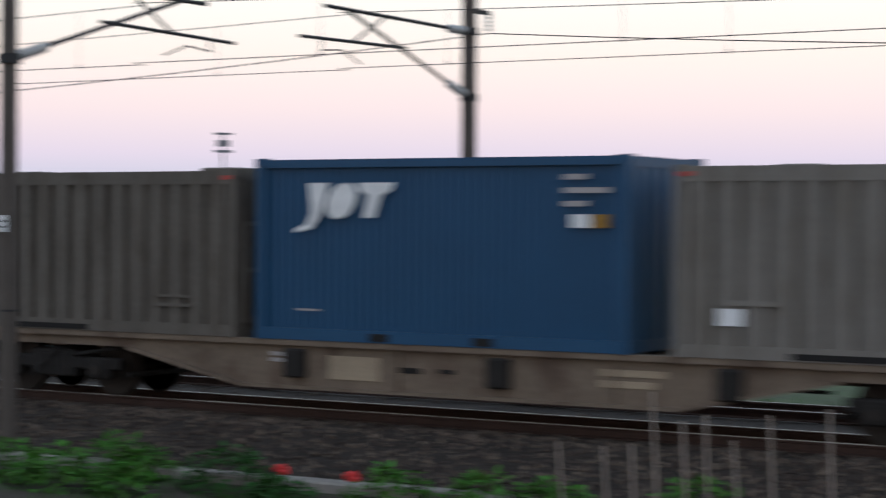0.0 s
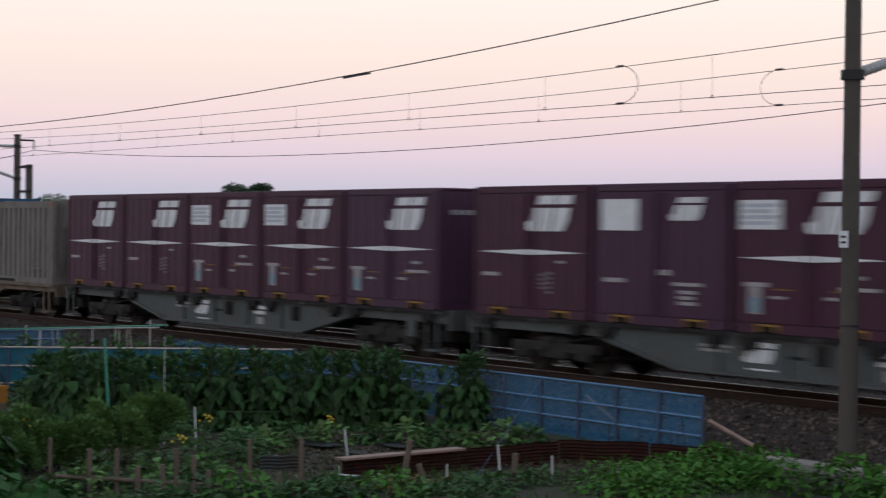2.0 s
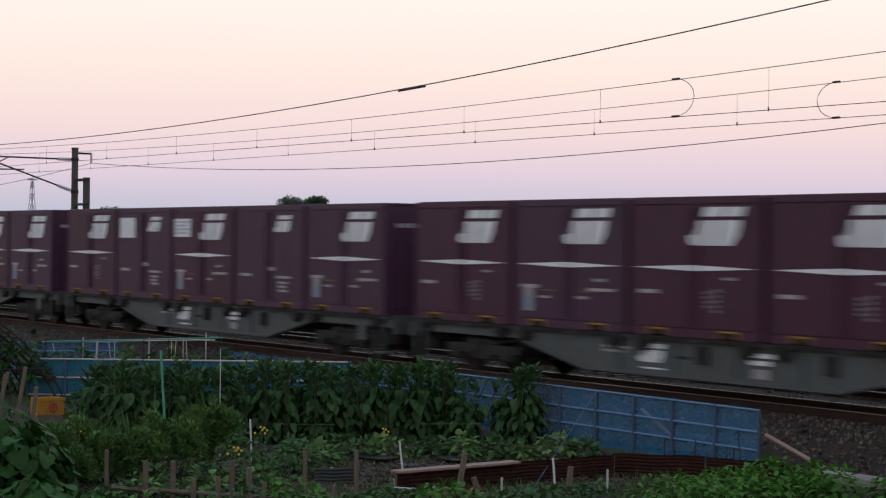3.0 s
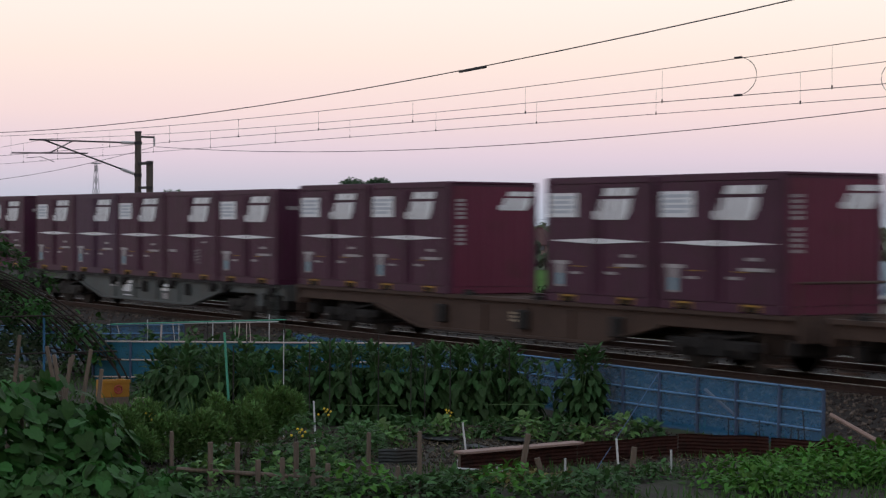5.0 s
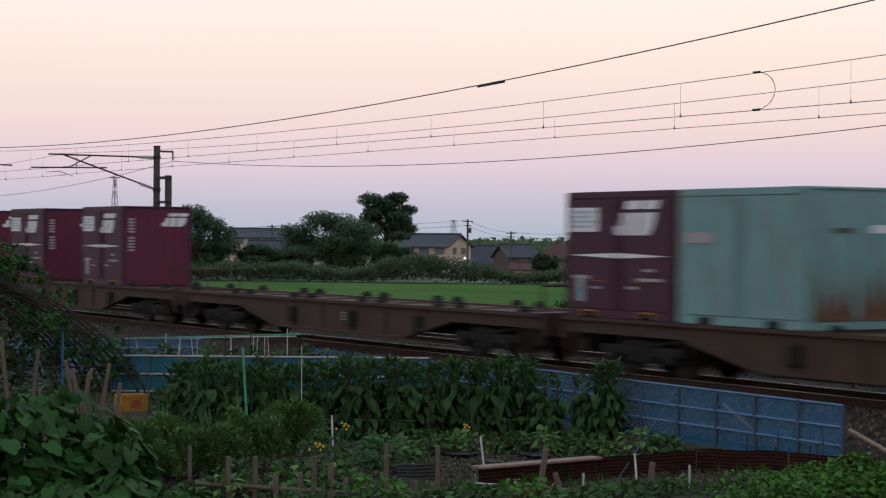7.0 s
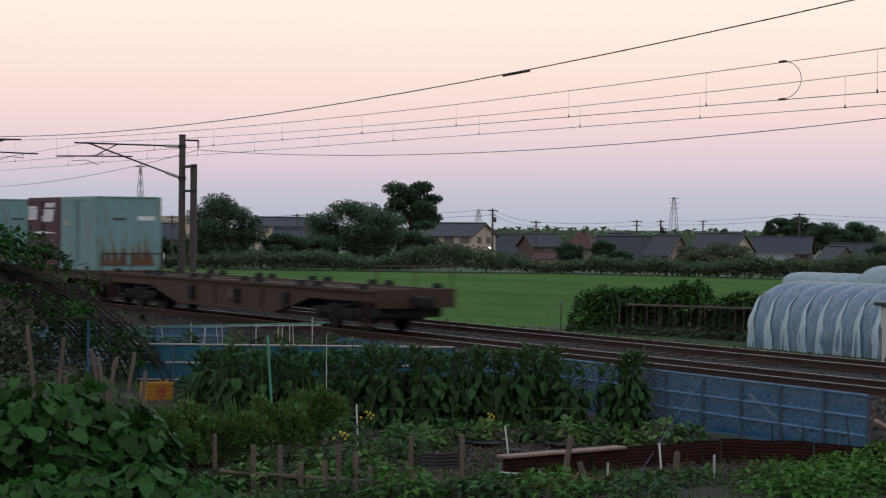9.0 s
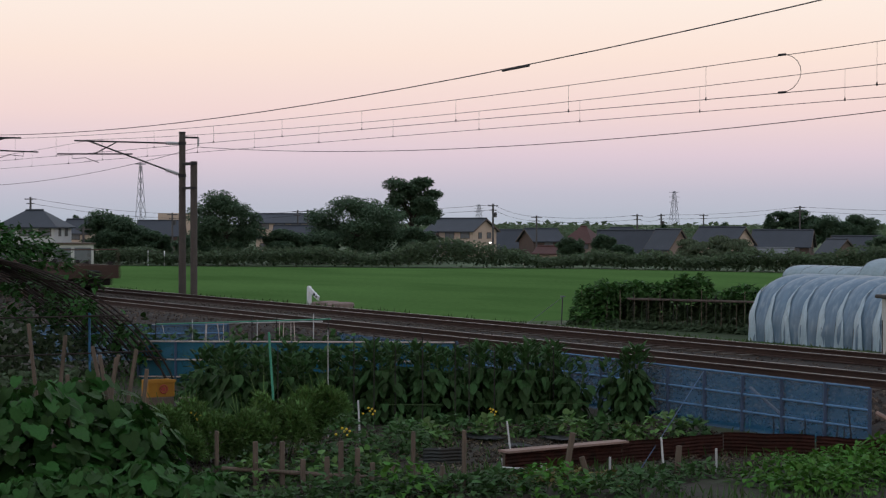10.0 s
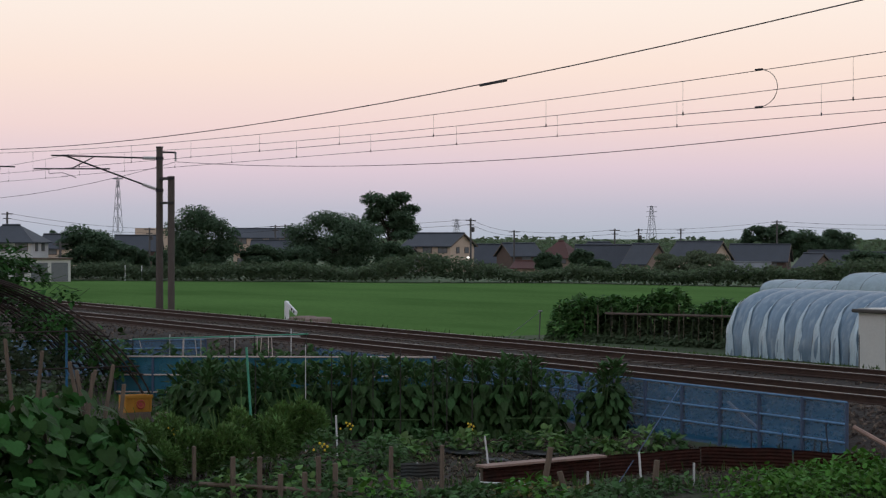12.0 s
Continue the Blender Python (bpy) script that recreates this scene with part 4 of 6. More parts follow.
class Leaves:
    """Collects bent leaves into one mesh."""
    def __init__(self, seed):
        self.v, self.f, self.rnd = [], [], random.Random(seed)

    def leaf(self, p, along, length, width, droop=0.25):
        r = self.rnd
        d = Vector(along).normalized()
        side = d.cross(Vector((r.uniform(-.4, .4), r.uniform(-.4, .4), 1))).normalized()
        nrm = side.cross(d)
        p = Vector(p)
        b = len(self.v)
        lift = width * 0.18
        o = [(0, 0, 0), (0.5, 0.38, lift), (0, 0.5, -0.03 * length), (-0.5, 0.38, lift), (0, 1, -droop * length)]
        self.v += [tuple(p + side * a * width + d * q * length + nrm * z) for a, q, z in o]
        self.f += [(b, b + 1, b + 2), (b, b + 2, b + 3), (b + 2, b + 1, b + 4), (b + 2, b + 4, b + 3)]

    def shaped(self, p, along, face, length, width, outline, cup=0.1, droop=0.2):
        """A leaf with the given half outline, folded on its midrib; face is the way its upper side looks."""
        d = Vector(along).normalized()
        side = d.cross(Vector(face)).normalized()
        nrm = side.cross(d)
        p = Vector(p)
        b = len(self.v)
        n = len(outline)
        for sg in (1, -1):
            for a, q in outline:
                self.v.append(tuple(p + side * (sg * a * width) + d * (q * length) + nrm * (cup * a * width - droop * length * q * q)))
        for q in (0.02, 0.5, 1.0):
            self.v.append(tuple(p + d * (q * length) - nrm * (droop * length * q * q)))
        root, mid, tip = b + 2 * n, b + 2 * n + 1, b + 2 * n + 2
        for sg in (0, 1):
            ring = [root] + [b + sg * n + k for k in range(n)] + [tip]
            if sg:
                ring.reverse()
            self.f += [(ring[k], ring[k + 1], mid) for k in range(len(ring) - 1)]

    def blade(self, p, top, width):
        b = len(self.v)
        p, top = Vector(p), Vector(top)
        a = self.rnd.uniform(0, 6.28)
        s = Vector((math.cos(a), math.sin(a), 0)) * width
        m = p.lerp(top, 0.6) + Vector((0, 0, (top - p).length * 0.08))
        self.v += [tuple(p - s), tuple(p + s), tuple(m + s * .7), tuple(m - s * .7), tuple(top)]
        self.f += [(b, b + 1, b + 2, b + 3), (b + 3, b + 2, b + 4)]

    def mesh(self, name, mat):
        me = bpy.data.meshes.new(name)
        me.from_pydata(self.v, [], self.f)
        me.materials.append(mat)
        return new(name, me)


OVATE = [(0.36, 0.03), (0.5, 0.25), (0.46, 0.5), (0.27, 0.78)]
HEART = [(0.22, -0.16), (0.46, -0.08), (0.56, 0.2), (0.47, 0.34), (0.5, 0.55), (0.3, 0.7), (0.22, 0.88)]


def bean_plant(seed, tall):
    t = thing("bean_plant", "tall dark green bean plant with broad hanging leaves", "vegetable plant", "bean rows in the garden")
    L = Leaves(seed)
    r = L.rnd
    stems = bmesh.new()
    for k in range(4):
        x, y = r.uniform(-.16, .16), r.uniform(-.16, .16)
        tx, ty = x + r.uniform(-.12, .12), y + r.uniform(-.12, .12)
        tube(stems, [(x, y, 0), ((x + tx) / 2, (y + ty) / 2, tall * .5), (tx, ty, tall * r.uniform(.82, 1.0))], 0.009, 4)
        for j in range(46):
            f = r.uniform(0.04, 1.0)
            z = tall * f
            a = r.uniform(0, math.tau)
            off = r.uniform(.03, .2)
            base = (x + (tx - x) * f + math.cos(a) * off, y + (ty - y) * f + math.sin(a) * off, z)
            if f > .72:
                big = r.uniform(.1, .19)
                L.shaped(base, (math.cos(a) * .5, math.sin(a) * .5, r.uniform(.1, 1.3)), (-math.cos(a), -math.sin(a), .6), big, big * r.uniform(.38, .6), OVATE, .3, .3)
            else:
                big = r.uniform(.14, .25)
                L.shaped(base, (math.cos(a) * .7, math.sin(a) * .7, r.uniform(-1.5, -.3)), (math.cos(a), math.sin(a), .9), big, big * r.uniform(.55, .78), OVATE, .25, r.uniform(-.1, .2))
    part("stem", stems, STEM, t)
    L.mesh("foliage", BEANLEAF).parent = t
    return t


def mound(name, label, seed, mat, centres, count, size, lobes=False, cat="vegetable plant", group="", feathery=False, gap=0.0):
    """Leaves over the upper side of some rounded heaps: rows of x, y, z, rx, ry, rz."""
    t = thing(name, label, cat, group)
    L = Leaves(seed)
    r = L.rnd
    total = sum(c[3] * c[5] + c[4] * c[5] for c in centres)
    for x, y, z, rx, ry, rz in centres:
        L.v, L.f = [], []
        n = int(count * (rx * rz + ry * rz) / total)
        for _ in range(n):
            a, e = r.uniform(0, math.tau), math.asin(r.uniform(-0.1, 1))
            k = r.uniform(0.72, 1.05)
            d = Vector((math.cos(a) * math.cos(e), math.sin(a) * math.cos(e), math.sin(e)))
            p = (x + d.x * rx * k, y + d.y * ry * k, z + d.z * rz * k)
            if noise.noise((p[0] * 2.2 + seed, p[1] * 2.2, p[2] * 2.2)) < gap - 0.45:
                continue
            s = r.uniform(size * .65, size * 1.25)
            if feathery:
                for _ in range(4):
                    L.leaf(p, (d.x + r.uniform(-.8, .8), d.y + r.uniform(-.8, .8), d.z + r.uniform(-.4, .9)), s, s * .38, 0.15)
            else:
                way = (d.x + r.uniform(-.6, .6), d.y + r.uniform(-.6, .6), d.z * .5 + r.uniform(-.8, .3))
                if lobes:
                    L.shaped(p, (way[0], way[1], r.uniform(-1.1, -.1)), (d.x + r.uniform(-.3, .3), d.y + r.uniform(-.3, .3), d.z + .35), s, s * r.uniform(.85, 1.05), HEART, r.uniform(-.1, .25), r.uniform(0, .25))
                elif s > .07 and cat != "shrub":
                    L.shaped(p, way, (d.x * .5, d.y * .5, 1), s, s * r.uniform(.55, .8), OVATE, .25, .2)
                else:
                    L.leaf(p, way, s, s * r.uniform(.8, 1.05), .2)
        tagged(L.mesh("leaf_clump", mat), kind="stuff").parent = t
    return t


def build_garden_plants():
    G = GARDEN
    protos = [bean_plant(s, h) for s, h in ((11, 1.2), (12, 1.35), (13, 1.28), (14, 1.12))]
    rnd = random.Random(21)
    a, b, c = Vector((-30.9, -10.75, G)), Vector((-30.4, -9.07, G)), Vector((-28.25, -4.6, G))
    spots = []
    for row in range(3):
        for k in range(19):
            u = k / 18
            p = b.lerp(c, (u - .3) / .7) if u > .3 else a.lerp(b, u / .3)
            q = p + Vector((-row * 0.75 + rnd.uniform(-.1, .1), rnd.uniform(-.1, .1), 0))
            if u > 0.97 or (u > 0.93 and row == 0):
                continue
            spots.append((q, rnd.choice(range(4)), rnd.uniform(0, 360), rnd.uniform(.92, 1.06)))
    for q in range(3):  # one clump stands apart at the end of the row
        spots.append((Vector((-27.99 + .22 * math.sin(q * 2.1), -4.54 + .2 * math.cos(q * 2.1), G)), q + 1, 70 * q, 1))
    used = set()
    for q, i, turn, s in spots:
        m = pose(q.x, q.y, q.z + 0.0, rnd.uniform(-3, 3), rnd.uniform(-3, 3), turn)
        if i in used:
            copy_thing(protos[i], m)
        else:
            protos[i].matrix_basis = m
            used.add(i)
    mound("gourd_vine", "broad-leaved green gourd vine climbing over wooden stakes", 31, VINELEAF, [(-25.9, -15.4, G, 1.0, 1.3, 1.42), (-25.2, -14.7, G, .8, .7, .95), (-25.3, -16.3, G, .9, 1.0, 1.4), (-26.0, -14.6, G, .8, .6, 1.0)], 1500, 0.215, True, gap=0.2)
    rr = random.Random(34)
    ferns = [(-26.3 + rr.uniform(-.5, .5), -13.9 + k * .17 + rr.uniform(-.15, .15), G + rr.uniform(0, .45), rr.uniform(.2, .34), rr.uniform(.2, .34), rr.uniform(.4, .62)) for k in range(17)]
    fern = mound("asparagus_clump", "feathery light green asparagus ferns", 32, FERNLEAF, ferns, 4200, 0.1, feathery=True)
    for x, y, z, rx, ry, rz in ferns:
        for q in range(3):
            a = rr.uniform(0, 6.28)
            bm = bmesh.new()
            top = (x + .3 * math.cos(a), y + .3 * math.sin(a), z + rz + rr.uniform(.05, .3))
            tube(bm, [(x, y, G), (x + .08 * math.cos(a), y + .08 * math.sin(a), z + rz * .6), top], 0.006, 4)
            part("fern_stem", bm, FERNLEAF, fern)
    mound("tomato_plant", "bushy dark green vegetable plant in the plot", 33, LOWLEAF, [(-25.6, -11.2, G, .4, .5, .72), (-25.2, -10.6, G, .4, .45, .66), (-25.7, -10.2, G, .4, .4, .58), (-24.9, -11.4, G, .4, .5, .45)], 900, 0.1)
    for k, (x, y, s) in enumerate([(-27.5, -8.3, .34), (-27.2, -7.75, .3), (-26.9, -7.1, .26), (-26.5, -6.75, .34), (-26.2, -6.3, .28), (-25.8, -5.35, .36), (-25.6, -4.95, .28), (-26.9, -9.2, .3), (-26.6, -9.8, .35), (-25.9, -6.0, .2), (-27.9, -9.0, .3)]):
        mound("low_vegetable", "low leafy green vegetable clump on bare soil", 40 + k, (LOWLEAF, FERNLEAF)[k % 2], [(x, y, G, s * 1.2, s * 1.2, s * 1.15)], 170, 0.13, group="low clumps in the bed")
    bright = [(-20.6 - .1 * k + (k % 3) * .25, -7.6 + k * .33, G, .45, .35, .36 + .1 * math.sin(k * 1.7)) for k in range(10)]
    mound("leafy_crop", "dense bright green leafy crop in the front plot", 61, BRIGHTLEAF, bright + [(c[0] + .9, c[1] - .15, G, .45, .35, c[5] * .9) for c in bright], 3600, 0.1)
    mound("leafy_crop", "low grey-green leafy crop at the plot edge", 62, LOWLEAF, [(-21.4 - .04 * k, -9.4 + k * .33, G, .35, .3, .2) for k in range(6)] + [(-22.1, -11.0 + .4 * k, G, .35, .35, .18) for k in range(4)], 1100, 0.09)
    for k in range(8):
        x, y = -24.1 + .35 * math.sin(k * 2.3), -13.9 + k * .32
        mound("low_vegetable", "low tangled green plant at the front of the plot", 120 + k, (LOWLEAF, FERNLEAF, BEANLEAF)[k % 3], [(x, y, G, .4, .35, .26 + .1 * (k % 3))], 130, 0.12, group="tangled plants at the front")
    for k in range(9):
        mound("low_vegetable", "low green ground cover at the very front of the plot", 150 + k, (LOWLEAF, BEANLEAF)[k % 2], [(-22.0 + .3 * math.sin(k * 1.9), -14.4 + k * .42, G, .45, .35, .16 + .06 * (k % 3))], 150, 0.1, group="tangled plants at the front")
    mound("dry_plant", "yellowing low plants along the tin edging", 170, YELLOWLEAF, [(-22.05, -10.6, G, .3, .3, .2), (-21.95, -10.1, G, .3, .28, .24), (-21.8, -9.7, G, .28, .25, .2), (-21.6, -9.35, G, .25, .25, .17)], 420, 0.09)
    for x, y, w, d in ((-26.9, -8.2, .9, .5), (-26.1, -7.2, .7, .45), (-25.6, -8.3, .5, .3)):
        bm = bmesh.new()
        grid = [[bm.verts.new((x + w * (u / 8 - .5), y + d * (v / 6 - .5), G + .07 + .03 * noise.noise((x + u * .9, y + v * .8, 1)))) for u in range(9)] for v in range(7)]
        for p, q in zip(grid, grid[1:]):
            for u in range(8):
                bm.faces.new((p[u], p[u + 1], q[u + 1], q[u]))
        bmesh.ops.solidify(bm, geom=bm.faces[:], thickness=0.012)
        tagged(link("mulch_sheet", bm, MULCH, smooth=True), "crumpled black plastic mulch sheet on the bed", "plastic sheet", "mulch sheets on the bed")
    bm = turned((-25.0, -10.13, -.66), (-24.98, -10.02, -.6), [.03, .055, .06, .058, .02], 12)
    tagged(link("plastic_cup", bm, WHITEROD, smooth=True), "white plastic cup lying tipped over on the tin edge", "cup")
    for q, (x, y) in enumerate(((-34.7, -10.2), (-34.5, -10.15), (-34.55, -10.25))):
        bm = boxes((x - .1, x + .1, y - .05, y + .55, G + .02 + .055 * q, G + .07 + .055 * q), c=.01)
        tagged(link("board", bm, WOOD), "grey weathered board stacked beside the crate", "board", "boards stacked beside the crate")
    for k, (x, y) in enumerate([(-24.01, -16.58), (-23.76, -15.92), (-23.51, -15.25), (-23.06, -14.66), (-22.23, -12.97), (-21.79, -12.38), (-21.48, -11.72), (-21.15, -11.24), (-20.96, -10.68), (-20.59, -10.23), (-20.47, -9.6)]):
        mound("low_vegetable", "low leafy green ground cover in front of the plots", 180 + k, VINELEAF if k < 4 else (LOWLEAF, BEANLEAF, BRIGHTLEAF)[k % 3], [(x, y, G, .5, .5, .3 + .08 * (k % 3))], 190, 0.19 if k < 4 else 0.11, k < 4, group="ground cover in front")
    # weeds along the plots
    L = Leaves(71)
    r = L.rnd
    for _ in range(22000):
        x, y = r.uniform(-44, -14), r.uniform(-16, -3.7)
        if noise.noise((x * .6, y * .6, 5)) < -0.02 or (-28.5 < x < -23.6 and y > -10 and r.random() < .75):
            continue
        h = r.uniform(.05, .2)
        z = ground_height(y)
        L.blade((x, y, z), (x + r.uniform(-.08, .08), y + r.uniform(-.08, .08), z + h), 0.012)
    tagged(L.mesh("weeds", WEED), "scattered green weeds between the plots", "weeds", kind="stuff")
    # clods and straw on the bare soil
    v, f = [], []
    for _ in range(6000):
        x, y = r.uniform(-29, -21.5), r.uniform(-14, -4.3)
        q = r.uniform(.012, .04)
        b = len(v)
        z = ground_height(y) + .02
        e = Euler((r.uniform(0, 6), r.uniform(0, 6), r.uniform(0, 6))).to_matrix()
        for p in ((1, 0, 0), (-1, 0, 0), (0, 1, 0), (0, -1, 0), (0, 0, .8), (0, 0, -.8)):
            w = e @ (Vector(p) * q)
            v.append((x + w.x, y + w.y, z + w.z))
        f.extend([tuple(b + k for k in t) for t in ((0, 2, 4), (2, 1, 4), (1, 3, 4), (3, 0, 4), (2, 0, 5), (1, 2, 5), (3, 1, 5), (0, 3, 5))])
    me = bpy.data.meshes.new("soil_clods")
    me.from_pydata(v, [], f)
    me.materials.append(CLOD)
    tagged(new("soil_clods", me), "loose brown clods on the tilled soil", "soil", kind="stuff")
    L = Leaves(72)
    r = L.rnd
    for _ in range(2500):
        x, y = r.uniform(-28.5, -21.5), r.uniform(-12.5, -4.5)
        z = ground_height(y) + .03
        a = r.uniform(0, 6.28)
        L.blade((x, y, z), (x + .16 * math.cos(a), y + .16 * math.sin(a), z + r.uniform(0, .07)), .006)
    tagged(L.mesh("straw", STRAW), "dry pale straw strewn over the bed", "straw", kind="stuff")
    # bushes and flowers beside the near kerb
    for k, (x, y, s, m) in enumerate([(-17.4, -3.95, .5, BRIGHTLEAF), (-16.9, -4.0, .4, BRIGHTLEAF), (-15.3, -4.25, .5, VINELEAF), (-12.8, -4.3, .45, BRIGHTLEAF), (-11.6, -4.0, .42, BRIGHTLEAF), (-10.7, -3.9, .4, BRIGHTLEAF), (-8.9, -3.7, .5, BRIGHTLEAF), (-18.6, -4.8, .45, BRIGHTLEAF), (-17.4, -5.2, .5, BRIGHTLEAF), (-19.3, -5.6, .5, BRIGHTLEAF), (-16.2, -5.2, .35, BRIGHTLEAF), (-14.0, -4.9, .35, VINELEAF)]):
        mound("green_bush", "small green leafy bush beside the concrete kerb", 80 + k, m, [(x, y, -.75, s * 1.45, s * .8, s * 1.2)], 420, 0.11, cat="bush", group="bushes along the kerb")
    for x, y in ((-14.4, -4.3), (-13.26, -4.4)):
        f = thing("red_flower", "red flower heads beside the kerb", "flower", "red flowers by the track")
        bm = bmesh.new()
        for k in range(7):
            a = k * 0.9
            bmesh.ops.create_icosphere(bm, subdivisions=1, radius=0.045, matrix=Matrix.Translation((x + .07 * math.cos(a), y + .05 * math.sin(a), -.4 + .03 * (k % 3))))
        part("petals", bm, REDPETAL, f)
        part("stem", rods(((x, y, -.75), (x, y, -.42), 0.008)), STEM, f)
    for x, y, z in ((-27.9, -7.4, -.45), (-25.1, -11.6, -.3), (-28.1, -9.6, -.35), (-26.4, -13.4, -.1)):
        f = thing("yellow_flower", "small bright yellow flowers among the leaves", "flower", "yellow flowers in the garden")
        bm = bmesh.new()
        for k in range(6):
            bmesh.ops.create_icosphere(bm, subdivisions=1, radius=0.022, matrix=Matrix.Translation((x + .1 * math.cos(k * 2.1), y + .12 * math.sin(k * 1.3), z + .035 * (k % 4))))
        part("petals", bm, PETAL, f)
        part("stem", rods(((x, y, GARDEN), (x, y, z + .05), 0.006)), STEM, f)


WHITE_STAKES = [(-27.48, -10.10, -27.50, -10.13, -0.06), (-25.12, -8.73, -25.16, -8.79, -0.25), (-22.32, -7.92, -22.34, -7.96, -0.27)]
GREY_STAKES = [(-22.30, -8.87, -22.30, -8.87, -0.49), (-21.85, -7.36, -21.85, -7.36, -0.41), (-23.34, -9.94, -23.36, -9.98, -0.56), (-22.42, -9.92, -22.42, -9.92, -0.56)]
PICKETS = [(-23.72, -13.63, -0.15), (-23.54, -13.32, -0.15), (-23.30, -13.13, -0.37), (-23.14, -12.85, -0.34), (-23.05, -12.69, -0.13), (-22.84, -12.55, -0.21), (-22.74, -12.38, -0.40), (-22.61, -12.15, -0.44)]
POSTS = [(-22.96, -11.64, -0.05), (-22.13, -11.33, 0.03), (-24.39, -13.90, -0.06), (-22.27, -11.58, -0.44)]
BROWN_STAKES = [(-21.94, -9.89, -21.88, -9.77, -0.06), (-21.84, -9.49, -21.91, -9.61, -0.40), (-21.64, -8.22, -21.62, -8.18, -0.30)]
DARK_STAKES = [(-24.3, -4.3, -24.3, -4.3, -0.31), (-23.6, -4.25, -23.6, -4.25, -0.3), (-23.2, -4.5, -23.2, -4.5, -0.5), (-22.40, -4.5, -22.41, -4.5, -0.30), (-22.55, -4.2, -22.6, -4.25, -0.05), (-23.46, -4.4, -23.49, -4.4, -0.45), (-25.67, -5.02, -25.77, -5.18, -0.27), (-21.67, -4.3, -21.68, -4.3, -0.41), (-22.65, -4.46, -22.64, -4.43, -0.30), (-24.32, -4.63, -24.32, -4.63, -0.55)]
BEAN_POLES = [(-29.98, -8.93, 0.80), (-29.80, -8.63, 0.82), (-29.38, -7.90, 0.84), (-29.10, -7.41, 0.75), (-28.98, -7.20, 0.80), (-28.76, -6.82, 0.62), (-29.62, -8.31, 0.62), (-28.65, -5.67, 0.59), (-28.87, -6.06, 0.54), (-28.35, -4.28, 0.36), (-29.81, -10.46, 0.68)]
VINE_STAKES = [(-26.22, -14.66, -26.08, -14.41, 0.97), (-26.18, -14.59, -26.35, -14.86, 0.89), (-27.30, -15.25, -27.20, -15.07, 1.13), (-27.30, -15.35, -27.43, -15.55, 1.30), (-26.82, -14.43, -27.01, -14.73, 0.97), (-26.93, -14.61, -26.83, -14.43, 0.81), (-26.08, -14.42, -26.00, -14.28, 0.69), (-25.81, -15.18, -25.90, -15.31, 0.58), (-25.96, -15.44, -25.98, -15.46, 0.66), (-27.01, -14.75, -26.81, -14.40, 0.85)]


def stake(name, label, x, y, tx, ty, tz, r, mat, group, n=6, flat=False):
    z = ground_height(y) - 0.1
    bm = bmesh.new()
    if flat:
        box(bm, -r, r, -r * .6, r * .6, 0, 1, c=r * .3)
        d = Vector((tx - x, ty - y, tz - z))
        q = d.to_track_quat("Z", "X").to_matrix().to_4x4()
        bmesh.ops.transform(bm, matrix=Matrix.Translation((x, y, z)) @ q @ Matrix.Diagonal((1, 1, d.length, 1)), verts=bm.verts)
    else:
        rod(bm, (x, y, z), (tx, ty, tz), r, r * .9, n)
    tagged(link(name, bm, mat), label, "stake", group)


def corrugated(name, label, a, b, z0, z1, mat, wave=0.05, depth=0.007):
    """Upright tin sheet from a to b."""
    a, b = Vector((*a, 0)), Vector((*b, 0))
    n = max(4, int((z1 - z0) / wave * 2))
    side = (b - a).normalized().cross(Vector((0, 0, 1)))
    bm = bmesh.new()
    rows = []
    for k in range(n + 1):
        off = side * (depth * (1 if k % 2 else -1))
        z = z0 + (z1 - z0) * k / n
        rows.append([bm.verts.new((p + off).to_tuple()[:2] + (z + 0.006 * math.sin(i * 1.3),)) for i, p in enumerate([a.lerp(b, j / 8) for j in range(9)])])
    for p, q in zip(rows, rows[1:]):
        for i in range(8):
            bm.faces.new((p[i], p[i + 1], q[i + 1], q[i]))
    geom = bmesh.ops.solidify(bm, geom=bm.faces[:], thickness=0.004)
    return tagged(link(name, bm, mat), label, "tin sheet", "rusted tin sheets edging the plot")


def net_fence(a, b, z0, z1, posts, label, rails, weave=None, rail_mat=None, rise=0.0):
    """Blue net stretched on posts from a to b."""
    t = thing("net_fence", label, "net fence", "blue net fences round the garden")
    a, b = Vector((*a, 0)), Vector((*b, 0))
    n = 60
    bm = bmesh.new()
    rows = []
    side = (b - a).normalized().cross(Vector((0, 0, 1)))
    for j in range(5):
        row = []
        for i in range(n + 1):
            p = a.lerp(b, i / n)
            s = 0.02 * noise.noise((p.x * 1.5, p.y * 1.5, j))
            sagz = -0.025 * abs(math.sin(i / n * math.pi * (posts - 1))) if j == 4 else 0
            row.append(bm.verts.new((p.x + side.x * s, p.y + side.y * s, z0 + (z1 - z0) * j / 4 + sagz + rise * (1 - i / n) * j / 4)))
        rows.append(row)
    for p, q in zip(rows, rows[1:]):
        for i in range(n):
            bm.faces.new((p[i], p[i + 1], q[i + 1], q[i]))
    part("net", bm, weave or NET, t)
    for k in range(posts):
        p = a.lerp(b, k / (posts - 1)) + side * -0.03
        part("post", rods(((p.x, p.y, z0 - .25), (p.x + .02 * math.sin(k * 2.3), p.y, z1 - 0.012 + rise * (1 - k / (posts - 1)) + .02 * math.sin(k * 1.7)), 0.03), n=8), DARKNET, t)
    for z in rails:
        part("rail", rods(((a.x - side.x * .03, a.y - side.y * .03, z + rise), (b.x - side.x * .03, b.y - side.y * .03, z + .03), 0.017)), rail_mat or NETRAIL, t)
    return t


